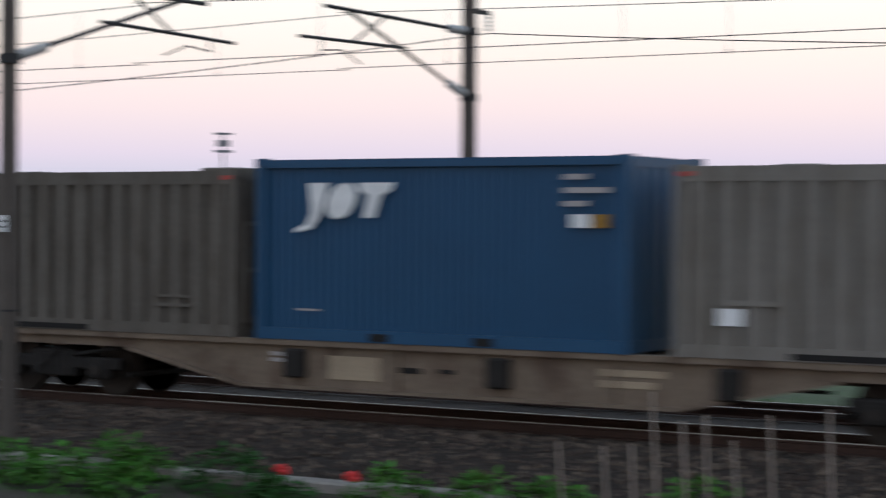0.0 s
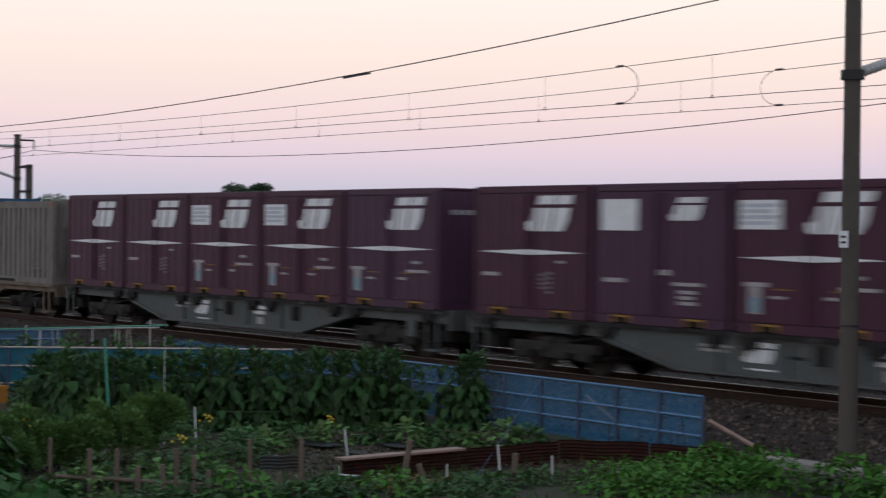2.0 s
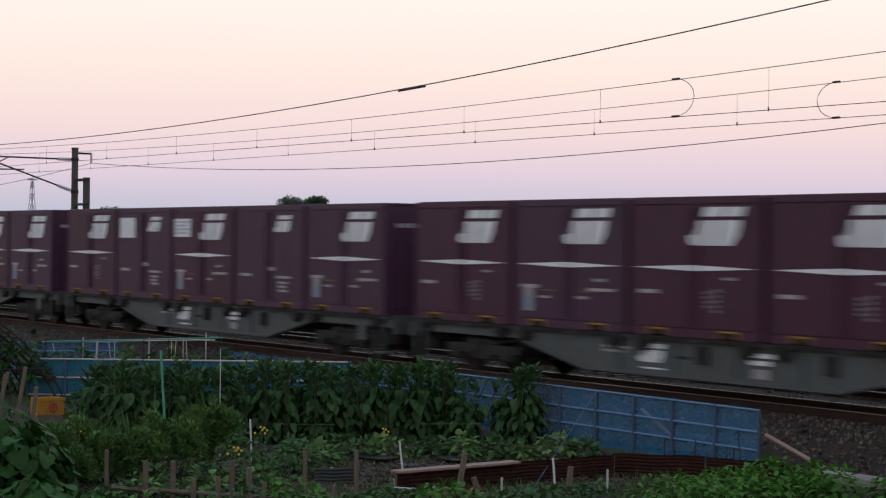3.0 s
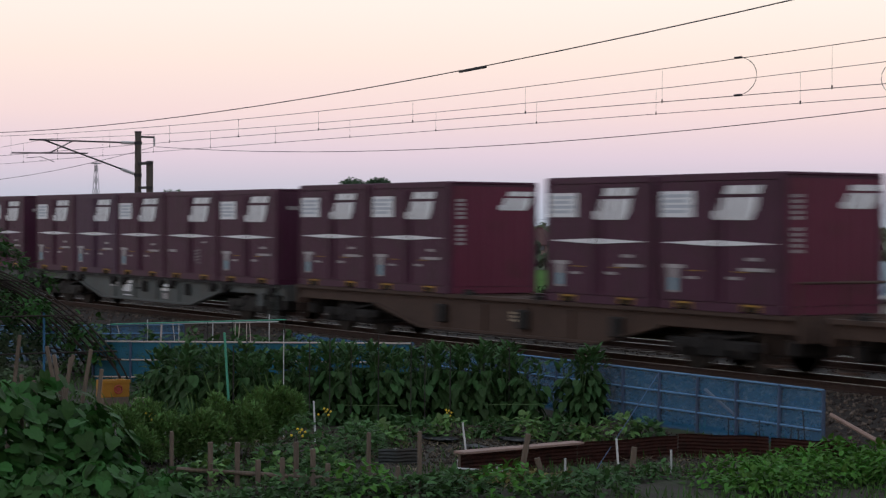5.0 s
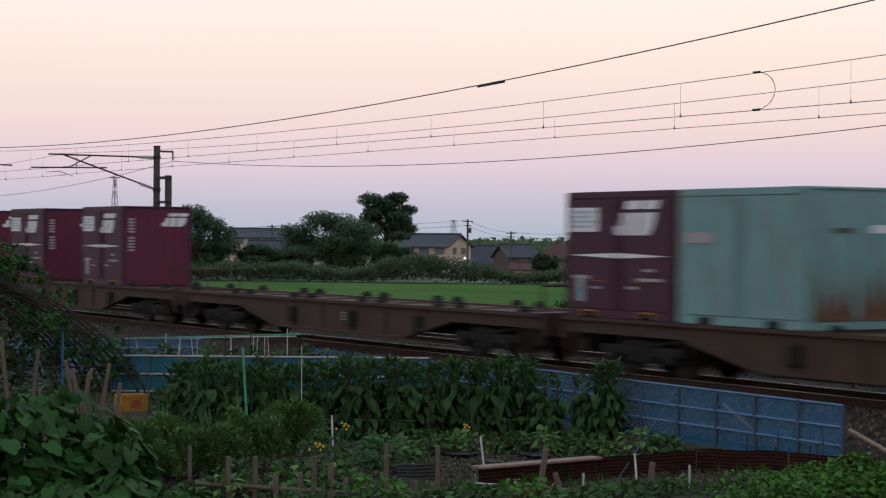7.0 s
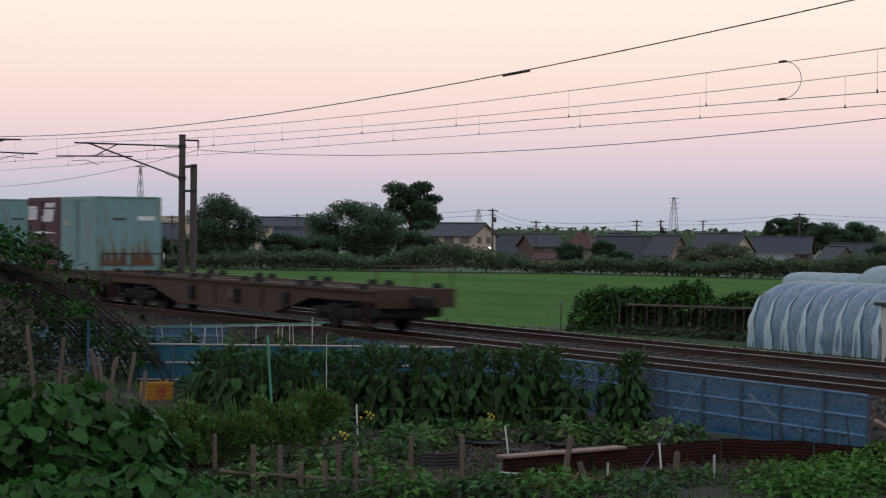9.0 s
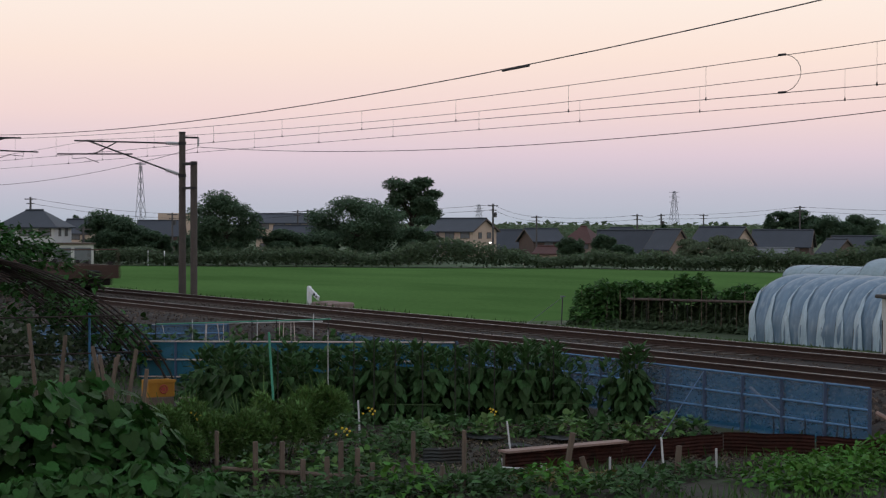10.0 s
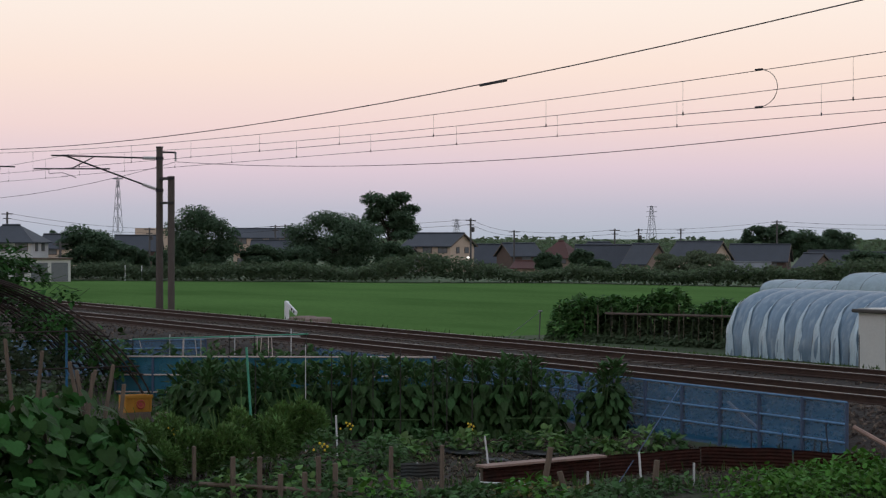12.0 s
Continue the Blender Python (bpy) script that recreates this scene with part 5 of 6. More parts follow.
def build_garden_things():
    g = "stakes in the vegetable garden"
    for s in WHITE_STAKES:
        stake("garden_stake", "white plastic pipe stake stuck in the soil", *s, 0.018, WHITEROD, g)
    for s in GREY_STAKES:
        stake("garden_stake", "grey metal stake at the tin edging", *s, 0.02, CERAMIC, g)
    for s in BROWN_STAKES:
        stake("garden_stake", "brown wooden board stake leaning at the tin edging", *s, 0.04, WOOD, g, flat=True)
    for s in DARK_STAKES:
        stake("garden_stake", "thin dark rod before the blue net", *s, 0.012, DARKROD, g)
    for x, y, z in BEAN_POLES:
        stake("bean_pole", "thin dark pole among the bean plants", x, y, x, y, z, 0.011, DARKROD, g)
    stake("bean_pole", "thin pale pole among the bean plants", -28.61, -10.11, -28.62, -10.11, 1.01, 0.008, CERAMIC, g)
    stake("bean_pole", "green plastic-coated garden pole", -29.83, -10.49, -29.89, -10.59, 0.92, 0.025, GREENROD, g)
    for s in VINE_STAKES:
        stake("vine_stake", "weathered wooden stake leaning in the gourd vine", *s, 0.028, WOOD, g, flat=True)
    for x, y, z in POSTS:
        stake("garden_stake", "weathered wooden post in the plot", x, y, x, y, z, 0.035, WOOD, g, flat=True)
    fence = thing("picket_fence", "low weathered wooden picket fence at the plot edge", "fence")
    for x, y, z in PICKETS:
        part("picket", boxes((x - .02, x + .02, y - .035, y + .035, GARDEN - .1, z), c=.01), WOOD, fence)
    part("rail", rods(((-24.0, -14.0, -.52), (-22.7, -12.2, -.62), 0.03)), WOOD, fence)
    for (ax, ay, bx, by, z) in ((-29.9, -8.6, -29.4, -7.8, -.35), (-28.9, -6.4, -28.4, -5.4, -.35)):
        tagged(link("tie_cane", rods(((ax + .55, ay, z), (bx + .55, by, z), 0.006)), STEM), "thin horizontal cane tied across the bean plants", "cane", "canes across the bean rows")
    # tin edging, boards and trough
    corrugated("tin_sheet", "rusted brown corrugated tin sheet edging the plot", (-23.0, -10.15), (-23.25, -8.0), GARDEN - .1, -.44, TIN)
    corrugated("tin_sheet", "rusted brown corrugated tin sheet edging the plot", (-23.27, -7.98), (-23.4, -6.03), GARDEN - .1, -.42, TIN)
    corrugated("tin_sheet", "rusted dark corrugated tin sheet edging the plot", (-23.42, -6.0), (-22.5, -5.0), GARDEN - .1, -.40, TIN)
    corrugated("tin_sheet", "rusted dark corrugated tin sheet edging the plot", (-22.48, -4.98), (-21.3, -4.35), GARDEN - .1, -.42, TIN)
    corrugated("tin_sheet", "grey corrugated sheet edging the bed", (-24.55, -10.6), (-24.35, -10.0), GARDEN - .05, -.5, GREYSTEEL)
    for a, b in (((-23.06, -10.15), (-23.16, -9.1)), ((-23.17, -9.07), (-23.28, -7.95))):
        d = Vector((b[0] - a[0], b[1] - a[1], 0)).normalized()
        n = Vector((-d.y, d.x, 0)) * .12
        v = [Vector((*a, -.435)) - n, Vector((*b, -.43)) - n, Vector((*b, -.43)) + n, Vector((*a, -.435)) + n]
        bm = raw([tuple(p) for p in v] + [tuple(p + Vector((0, 0, .03))) for p in v], BOXF)
        bd = tagged(link("board", bm, PINKWOOD), "pale weathered board lying along the bed", "board", "boards on the bed")
        part("trestle", boxes((a[0] - .1, a[0] - .04, a[1] + .05, a[1] + .1, GARDEN - .05, -.435), (b[0] - .1, b[0] - .04, b[1] - .1, b[1] - .05, GARDEN - .05, -.43)), WOOD, bd)
    tagged(link("tarp_pipe", rods(((-22.85, -10.35, -.6), (-22.9, -9.45, -.71), 0.011)), WHITEROD), "white pipe lying against the tin edging", "pipe")
    cr = thing("plastic_crate", "yellow plastic crate with a red ring mark", "crate")
    x, y, z = -35.0, -10.9, GARDEN
    part("stand", boxes((x - .02, x + .37, y + .02, y + .51, z, z + .2), c=.01), WOOD, cr)
    part("front_panel", boxes((x + .33, x + .36, y, y + .53, z + .2, z + .52), c=.008), CRATE, cr)
    part("back_panel", boxes((x, x + .03, y, y + .53, z + .2, z + .52)), CRATE, cr)
    part("side_panel", boxes((x + .03, x + .33, y, y + .03, z + .2, z + .52)), CRATE, cr)
    part("side_panel", boxes((x + .03, x + .33, y + .5, y + .53, z + .2, z + .52)), CRATE, cr)
    part("bottom", boxes((x + .03, x + .33, y + .03, y + .5, z + .2, z + .23)), CRATE, cr)
    part("rim", boxes((x + .355, x + .38, y - .01, y + .54, z + .47, z + .53)), CRATE, cr)
    for k in range(4):
        part("rib", boxes((x + .36, x + .372, y + .04 + k * .15 - .01, y + .05 + k * .15, z + .22, z + .47)), CRATE, cr)
    ring = bmesh.new()
    tube(ring, [(x + .375, y + .3 + .075 * math.cos(a * math.tau / 16), z + .35 + .075 * math.sin(a * math.tau / 16)) for a in range(17)], 0.014, 5)
    rod(ring, (x + .366, y + .3, z + .35), (x + .378, y + .3, z + .35), 0.045, n=10)
    part("ring_mark", ring, REDMARK, cr, "red ring mark")
    # nets
    net_fence((-22.37, -4.0), (-31.6, -4.0), -.68, .275, 10, "blue garden net on posts along the railway", (-.07, -.355, .265))
    tagged(link("brace_board", rods(((-25.35, -3.94, .05), (-24.55, -3.94, -.33), 0.028), n=6), PINKWOOD), "pale wooden brace behind the blue net", "board")
    net_fence((-31.65, -4.0), (-40.3, -4.0), -.66, .22, 9, "blue garden net on posts along the railway", (-.12, -.4))
    net_fence((-34.6, -4.15), (-40.75, -8.75), -.75, .13, 9, "teal garden net with pale cross rails", (.1, -.3, -.68), NETTEAL, CREAM, .2)
    net_fence((-46.5, -4.1), (-47.5, -9.0), -.75, .15, 6, "blue garden net beyond the bean plot", (.12, -.1))
    bm = raw([], [])
    rod(bm, (-22.25, -4.0, -.1), (-20.9, -3.75, -.62), 0.035, n=6)
    tagged(link("brace_board", bm, PINKWOOD), "pale wooden brace leaning on the net corner", "board")
    tagged(link("garden_string", rods(((-22.5, -8.2, -.72), (-26.4, -4.1, .25), 0.008), n=5), DARKNET), "blue string stretched from soil to net", "string")
    # string frame in the farther plot
    fr = thing("string_frame", "pale pipe frame hung with strings over seedlings", "plant frame")
    fa, fb = Vector((-41.6, -8.02, .447)), Vector((-38.2, -5.28, .65))
    part("pipe", rods((fa, fb, 0.016)), GREENROD, fr)
    part("pipe", rods((fa + Vector((-1.0, .3, -.06)), fb + Vector((-1.0, .3, -.1)), 0.013)), CERAMIC, fr)
    for k, f in enumerate((.0, .216, .56, .59, .7, .906, .99)):
        q = fa.lerp(fb, f)
        part("post", rods(((q.x, q.y, -.8), (q.x, q.y, q.z + .03 + .05 * (k % 3)), 0.013)), CERAMIC if k % 2 else DARKROD, fr)
    for f, drop in ((.035, .25), (.295, .5), (.3, .45), (.36, .55), (.396, .6), (.717, .6), (.742, .62), (.78, .6), (.796, .62)):
        q = fa.lerp(fb, f)
        part("string", rods(((q.x, q.y, q.z + .02), (q.x + .03, q.y + .06 * math.sin(f * 40), q.z - drop), 0.01), n=4), CREAM, fr)
    mound("seedlings", "row of young green vegetable plants behind the net", 91, LOWLEAF, [(-42.3 + k * .45, -8.5 + k * .36, GARDEN, .4, .4, .92 + .14 * (k % 2) + .012 * k) for k in range(11)], 3400, 0.15)
    mound("leafy_bush", "dense dark green vegetable bush before the teal net", 93, BEANLEAF, [(-36.6, -8.3, GARDEN, .6, .75, 1.0), (-36.2, -7.4, GARDEN, .6, .6, .8), (-35.6, -9.0, GARDEN, .5, .5, .62), (-36.2, -9.3, GARDEN, .4, .4, .5)], 1700, 0.17)
    mound("shade_shrub", "dark tangled shrubs under the tunnel frame", 92, HEDGELEAF, [(-43.5, -9.6 - k * .8, GARDEN, .9, .6, 1.0 + .25 * (k % 3)) for k in range(8)] + [(-38.5, -11.2 - k * .7, GARDEN, .5, .5, .5) for k in range(5)], 3800, 0.17, cat="shrub")
    # pipe frame of an old tunnel
    tun = thing("tunnel_frame", "rusty bare pipe frame of a garden tunnel with vines", "tunnel frame")
    for k in range(14):
        bm = bmesh.new()
        x = -39.6 - k * .48
        tube(bm, [(x, -13.4 + 5.05 * math.cos(a * math.pi / 28), GARDEN - .1 + 2.95 * max(0, math.sin(a * math.pi / 28)) ** 1.4) for a in range(29)], 0.021, 6)
        part("hoop", bm, DARKPIPE, tun)
    for k in range(9):
        # slanting braces that cross the hoops
        bm = bmesh.new()
        x = -39.7 - k * .62
        tube(bm, [(x - 2.6 * a / 16, -13.4 + 5.03 * math.cos(a * math.pi / 28), GARDEN - .1 + 2.93 * max(0, math.sin(a * math.pi / 28)) ** 1.4) for a in range(17)], 0.016, 5)
        part("slanting_brace", bm, DARKPIPE, tun)
    for a in (20, 38, 58, 78, 98):
        ca, sa = math.cos(radians(a)), math.sin(radians(a))
        part("purlin", rods(((-39.4, -13.4 + 5.05 * ca, GARDEN - .1 + 2.95 * sa ** 1.4), (-46.3, -13.4 + 5.05 * ca, GARDEN - .1 + 2.95 * sa ** 1.4), 0.019)), DARKPIPE, tun)
    for z in (-.05, .75):
        part("cross_pipe", rods(((-40.0, -14.5, z), (-40.0, -8.5 if z < 0 else -9.4, z), 0.016)), DARKPIPE, tun)
    mound("climbing_vine", "tangled vine growing over the rusty tunnel frame", 95, VINELEAF, [(-43.5, -9.4, .6, 1.6, .5, .5), (-43.5, -10.2, 1.1, 1.8, .7, .5), (-42.5, -11.6, 1.7, 1.8, 1.0, .6), (-41.5, -11.4, 2.1, 1.0, .9, .6), (-41, -12.3, 2.1, 1.0, .8, .75), (-43, -8.7, .0, 1.5, .35, .6), (-44.5, -10.5, -.3, .8, 2.2, 1.2)], 4200, 0.16, cat="vine", gap=0.2)
    mound("climbing_vine", "loose vine trailing from the top of the tunnel frame", 96, VINELEAF, [(-41.6, -10.6, 1.75, .7, .55, .5), (-41.8, -11.3, 2.0, .6, .5, .45), (-41.0, -9.85, 1.35, .3, .3, .25), (-40.6, -8.95, .3, .3, .35, .5), (-40.5, -10.2, .75, .35, .35, .4), (-40.4, -8.7, -.3, .25, .3, .45)], 1500, 0.14, cat="vine", gap=0.3)
    tw = thing("vine_shoots", "thin bare shoots reaching out of the vine", "vine")
    rr = random.Random(17)
    for k in range(16):
        y0, z0 = -11.4 + k * .11, 2.2 - k * .055
        bm = bmesh.new()
        tube(bm, [(-41.3, y0, z0), (-41.2, y0 + rr.uniform(.1, .35), z0 + rr.uniform(.05, .2)), (-41.1, y0 + rr.uniform(.4, .75), z0 + rr.uniform(-.1, .3))], 0.006, 4)
        part("shoot", bm, STEM, tw)
    stake("garden_stake", "blue plastic garden pole under the tunnel frame", -41.0, -9.8, -41.0, -9.81, .84, 0.03, BLUEPOLE, g)


BLUEPOLE = material("blue_plastic_pole", (0.03, 0.13, 0.25), 0.5, vary=0.15, bump=0)
DARKPIPE = material("dark_rusty_pipe", (0.028, 0.021, 0.018), 0.85, vary=0.3, bump=0.2)
build_garden_plants()
build_garden_things()


# ---- beside the near track ----
def build_kerb():
    for k in range(14):
        x = -21.3 + k * 2.0
        y0 = -3.82 + .006 * k
        bm = boxes((x, x + 1.97, y0 - .18, y0 + .18, -.85, -.54 + .012 * math.sin(k * 2)), c=.02)
        tagged(link("kerb_block", bm, CONCRETE), "weathered concrete trough block beside the ballast", "concrete block", "concrete blocks along the track")
    for k, (x, top) in enumerate(zip((-10.3, -9.72, -9.37, -9.12, -8.75, -8.48, -8.15, -7.73, -7.06), (.28, .26, .31, .9, .6, .68, .42, .72, .82))):
        stake("thin_stake", "thin pale stake leaning beside the track", x + .1, -4.6 - .05 * (k % 3), x, -4.6, top, 0.02, PALESTAKE, "stakes beside the near track")


PALESTAKE = material("pale_bamboo", (0.24, 0.2, 0.17), 0.8, vary=0.25, bump=0.1)
build_kerb()


# ---- beyond the tracks: rice field, village, trees ----
CREAMWALL = material("cream_render", (0.5, 0.39, 0.31), 0.85, vary=0.12, fine=8, coarse=.6, bump=0.1)
WHITEWALL = material("white_siding", (0.5, 0.5, 0.5), 0.8, vary=0.1, fine=8, coarse=.6, bump=0.1)
BEIGEWALL = material("beige_render", (0.25, 0.185, 0.155), 0.85, vary=0.15, fine=8, coarse=.6, bump=0.1)
BROWNWALL = material("brown_boarding", (0.105, 0.073, 0.062), 0.85, vary=0.2, fine=8, coarse=.6, bump=0.1)
SLATE = material("dark_roof_tile", (0.042, 0.049, 0.062), 0.6, vary=0.2, fine=6, coarse=.5, bump=0.3)
REDTILE = material("red_brown_roof_tile", (0.085, 0.04, 0.036), 0.7, vary=0.2, fine=6, coarse=.5, bump=0.3)
GREYROOF = material("grey_metal_roof", (0.14, 0.15, 0.16), 0.6, vary=0.15, fine=6, coarse=.5, bump=0.1)
PANE = material("curtained_window_glass", (0.15, 0.155, 0.165), 0.15, vary=0.1, bump=0)
FRAME = material("window_frame", (0.10, 0.075, 0.06), 0.6, vary=0.1, bump=0)
# Two films paint reflected sky into the colour: dark roof, pale lower bands.
FILM = material("greenhouse_film", (0.17, 0.26, 0.35), 0.3, 0.1, vary=0.18, fine=9, coarse=1.5, bump=0.5, stain=(0.42, 0.5, 0.56), stain_amount=0.4, stretch=(3, 1, .6), through_light=0.25, gloss=0.7)
FILMSHEEN = material("folded_film_painted_sheen", (0.5, 0.63, 0.7), 0.3, vary=0.25, fine=9, coarse=2, bump=0.4, stretch=(3, 1, .5), through_light=0.3, gloss=0.6)
FILMW = material("pale_greenhouse_film", (0.36, 0.46, 0.52), 0.4, vary=0.2, fine=6, coarse=1, bump=0.1, through_light=0.3)
SHEDWALL = material("shed_panel", (0.5, 0.5, 0.48), 0.7, vary=0.08, fine=10, coarse=.8, bump=0.05)
SHEDROOF = material("shed_roof_edge", (0.06, 0.055, 0.05), 0.7, vary=0.1, bump=0)
GREENERY = material("village_grass", (0.05, 0.085, 0.035), 0.9, vary=0.4, fine=2, coarse=.2, bump=0.5)
LATTICE = material("galvanised_steel", (0.20, 0.21, 0.23), 0.6, 0.3, vary=0.1, bump=0)
POLEGREY = material("concrete_utility_pole", (0.09, 0.085, 0.085), 0.8, vary=0.1, bump=0)


LAMPGLOW = bpy.data.materials.new("lamp_glow")
LAMPGLOW.use_nodes = True
LAMPGLOW.node_tree.nodes["Principled BSDF"].inputs["Emission Color"].default_value = (1, 0.98, 0.95, 1)
LAMPGLOW.node_tree.nodes["Principled BSDF"].inputs["Emission Strength"].default_value = 2.0


def house(x, y, turn, long, deep, eaves, ridge, wall, roof, hipped, windows):
    """A house with its ridge along its own x; it faces -y."""
    names = {CREAMWALL: "cream", WHITEWALL: "white", BEIGEWALL: "beige", BROWNWALL: "dark brown"}
    tops = {SLATE: "dark tiled roof", REDTILE: "red-brown tiled roof", GREYROOF: "grey metal roof"}
    t = thing("house", "%s walled house with a %s among trees" % (names[wall], tops.get(roof, "flat roof")), "house", "houses of the village", pose(x, y, FIELD, 0, 0, turn))
    a, b = long / 2, deep / 2
    bm = bmesh.new()
    if hipped or ridge - eaves < 0.05:
        box(bm, -a, a, -b, b, 0, eaves)
    else:
        v = [(-a, -b, 0), (a, -b, 0), (a, b, 0), (-a, b, 0), (-a, -b, eaves), (a, -b, eaves), (a, b, eaves), (-a, b, eaves), (-a, 0, ridge - .12), (a, 0, ridge - .12)]
        add(bm, v, [(0, 3, 2, 1), (0, 1, 5, 4), (2, 3, 7, 6), (1, 2, 6, 9, 5), (3, 0, 4, 8, 7), (4, 5, 9, 8), (6, 7, 8, 9)])
    part("wall", bm, wall, t)
    o, th = 0.4, 0.16
    if ridge - eaves >= 0.05:
        slope = (ridge - eaves) / b
        e = eaves - slope * o
        r = max(0.2, a - b * .8) if hipped else a + o
        for s in (-1, 1):
            v = [(-a - o, s * (b + o), e), (a + o, s * (b + o), e), (r, 0, ridge), (-r, 0, ridge)]
            bm = raw([(p[0], p[1], p[2] - th) for p in v] + v, BOXF if s < 0 else [tuple(reversed(f)) for f in BOXF])
            part("roof", bm, roof, t)
        if hipped:
            for s in (-1, 1):
                v = [(s * (a + o), -b - o, e), (s * (a + o), b + o, e), (s * r, 0.02, ridge), (s * r, -0.02, ridge)]
                part("roof", raw([(p[0], p[1], p[2] - th) for p in v] + v, BOXF if s > 0 else [tuple(reversed(f)) for f in BOXF]), roof, t)
        part("ridge_tile", rods(((-r, 0, ridge + .03), (r, 0, ridge + .03), 0.13)), roof, t)
    # fascia boards under the gable ends and a gutter along the front
    if ridge - eaves >= 0.05 and not hipped:
        for s in (-1, 1):
            for sy in (-1, 1):
                xg = s * (a + o)
                v = [(xg, sy * (b + o), e - .22), (xg, sy * (b + o), e), (xg, 0, ridge), (xg, 0, ridge - .22)]
                part("fascia", raw(v + [(p[0] + s * .05, p[1], p[2]) for p in v], [(0, 1, 2, 3), (7, 6, 5, 4), (0, 4, 5, 1), (1, 5, 6, 2), (2, 6, 7, 3), (3, 7, 4, 0)]), FRAME, t)
    if eaves > 3:
        part("lower_roof", raw([(-a, -b - .7, eaves * .5 - .25), (a * .3, -b - .7, eaves * .5 - .25), (a * .3, -b + .05, eaves * .5 + .05), (-a, -b + .05, eaves * .5 + .05), (-a, -b - .7, eaves * .5 - .15), (a * .3, -b - .7, eaves * .5 - .15), (a * .3, -b + .05, eaves * .5 + .17), (-a, -b + .05, eaves * .5 + .17)], BOXF), roof, t)
    def window(cx, z, w, h, side):
        fr = bmesh.new()
        pn = bmesh.new()
        if side == "front":
            box(fr, cx - w / 2 - .07, cx + w / 2 + .07, -b - .06, -b + .02, z - .07, z + h + .07)
            box(pn, cx - w / 2, cx - .03, -b - .075, -b - .05, z, z + h)
            box(pn, cx + .03, cx + w / 2, -b - .075, -b - .05, z, z + h)
        else:
            box(fr, a - .02, a + .06, cx - w / 2 - .07, cx + w / 2 + .07, z - .07, z + h + .07)
            box(pn, a + .05, a + .075, cx - w / 2, cx - .03, z, z + h)
            box(pn, a + .05, a + .075, cx + .03, cx + w / 2, z, z + h)
        wn = part("window", fr, FRAME, t)
        part("pane", pn, PANE, wn)
    if windows and eaves > 1.2:
        z = eaves - 1.25
        for k in range(windows):
            window(-a + (k + .5) * long / windows, z, min(1.6, long / windows * .6), 1.0, "front")
            if eaves > 3:
                window(-a + (k + .5) * long / windows, .5, min(1.3, long / windows * .55), 1.0, "front")
        window(b * .35 if windows > 1 else 0, z, .9, .8, "end")
        if windows > 2:
            window(-b * .4, z, .7, .8, "end")
    return t


HOUSES = [  # x, y, turn, length, depth, eaves, ridge, wall, roof, hipped, windows
    (-250.1, 122.4, 22, 8.6, 5.8, 4.1, 5.75, CREAMWALL, SLATE, 0, 3),
    (-251.3, 116.4, 31, 4.0, 4.0, 2.49, 3.66, WHITEWALL, SLATE, 0, 2),
    (-280.5, 149.6, 50, 9.2, 6.0, 1.15, 3.94, BROWNWALL, SLATE, 0, 2),
    (-269.3, 148.8, 87, 5.5, 5.0, 2.40, 4.16, BROWNWALL, SLATE, 0, 1),
    (-256.8, 148.8, 31, 5.0, 5.0, 2.31, 4.56, BEIGEWALL, REDTILE, 1, 2),
    (-239.2, 131.1, 32, 3.4, 3.0, 0.88, 1.71, CREAMWALL, REDTILE, 0, 1),
    (-274.9, 168.9, 50, 8.0, 5.0, 2.67, 4.33, BROWNWALL, SLATE, 1, 2),
    (-242.3, 147.5, 43, 9.3, 5.0, 0.55, 4.00, BROWNWALL, SLATE, 0, 0),
    (-234.5, 149.0, 9, 4.6, 4.4, 1.67, 4.19, BEIGEWALL, SLATE, 0, 2),
    (-242.3, 165.2, 17, 8.0, 5.5, 2.11, 4.51, CREAMWALL, SLATE, 0, 2),
    (-242.9, 177.9, 42, 9.0, 6.0, 1.69, 4.05, BROWNWALL, SLATE, 0, 2),
    (-222.6, 159.3, 40, 5.2, 4.0, 0.33, 1.49, BEIGEWALL, GREYROOF, 0, 0),
    (-227.8, 179.9, 68, 7.5, 5.0, 0.88, 3.14, BEIGEWALL, SLATE, 0, 1),
    (-226.3, 174.6, -1, 4.0, 4.0, 0.93, 2.74, BEIGEWALL, SLATE, 0, 0),
    (-224.1, 48.4, 52, 7.0, 6.0, 4.79, 6.53, WHITEWALL, SLATE, 1, 3),
    (-288.4, 77.1, 36, 5.5, 4.5, 3.72, 5.55, CREAMWALL, SLATE, 0, 1),
    (-301.1, 94.9, 63, 7.0, 6.0, 3.17, 5.40, BROWNWALL, SLATE, 0, 0),
    (-304.0, 119.5, 62, 11.0, 6.0, 5.24, 6.60, CREAMWALL, SLATE, 0, 4),
    (-271.0, 106.6, 56, 9.0, 5.0, 2.88, 4.63, BROWNWALL, SLATE, 0, 1),
    (-393.8, 134.6, 68, 7.0, 5.0, 7.06, 7.06, CREAMWALL, CREAMWALL, 0, 0),
    (-231.5, 193.3, 37, 6.0, 5.0, 1.19, 2.81, BROWNWALL, SLATE, 0, 0),
]


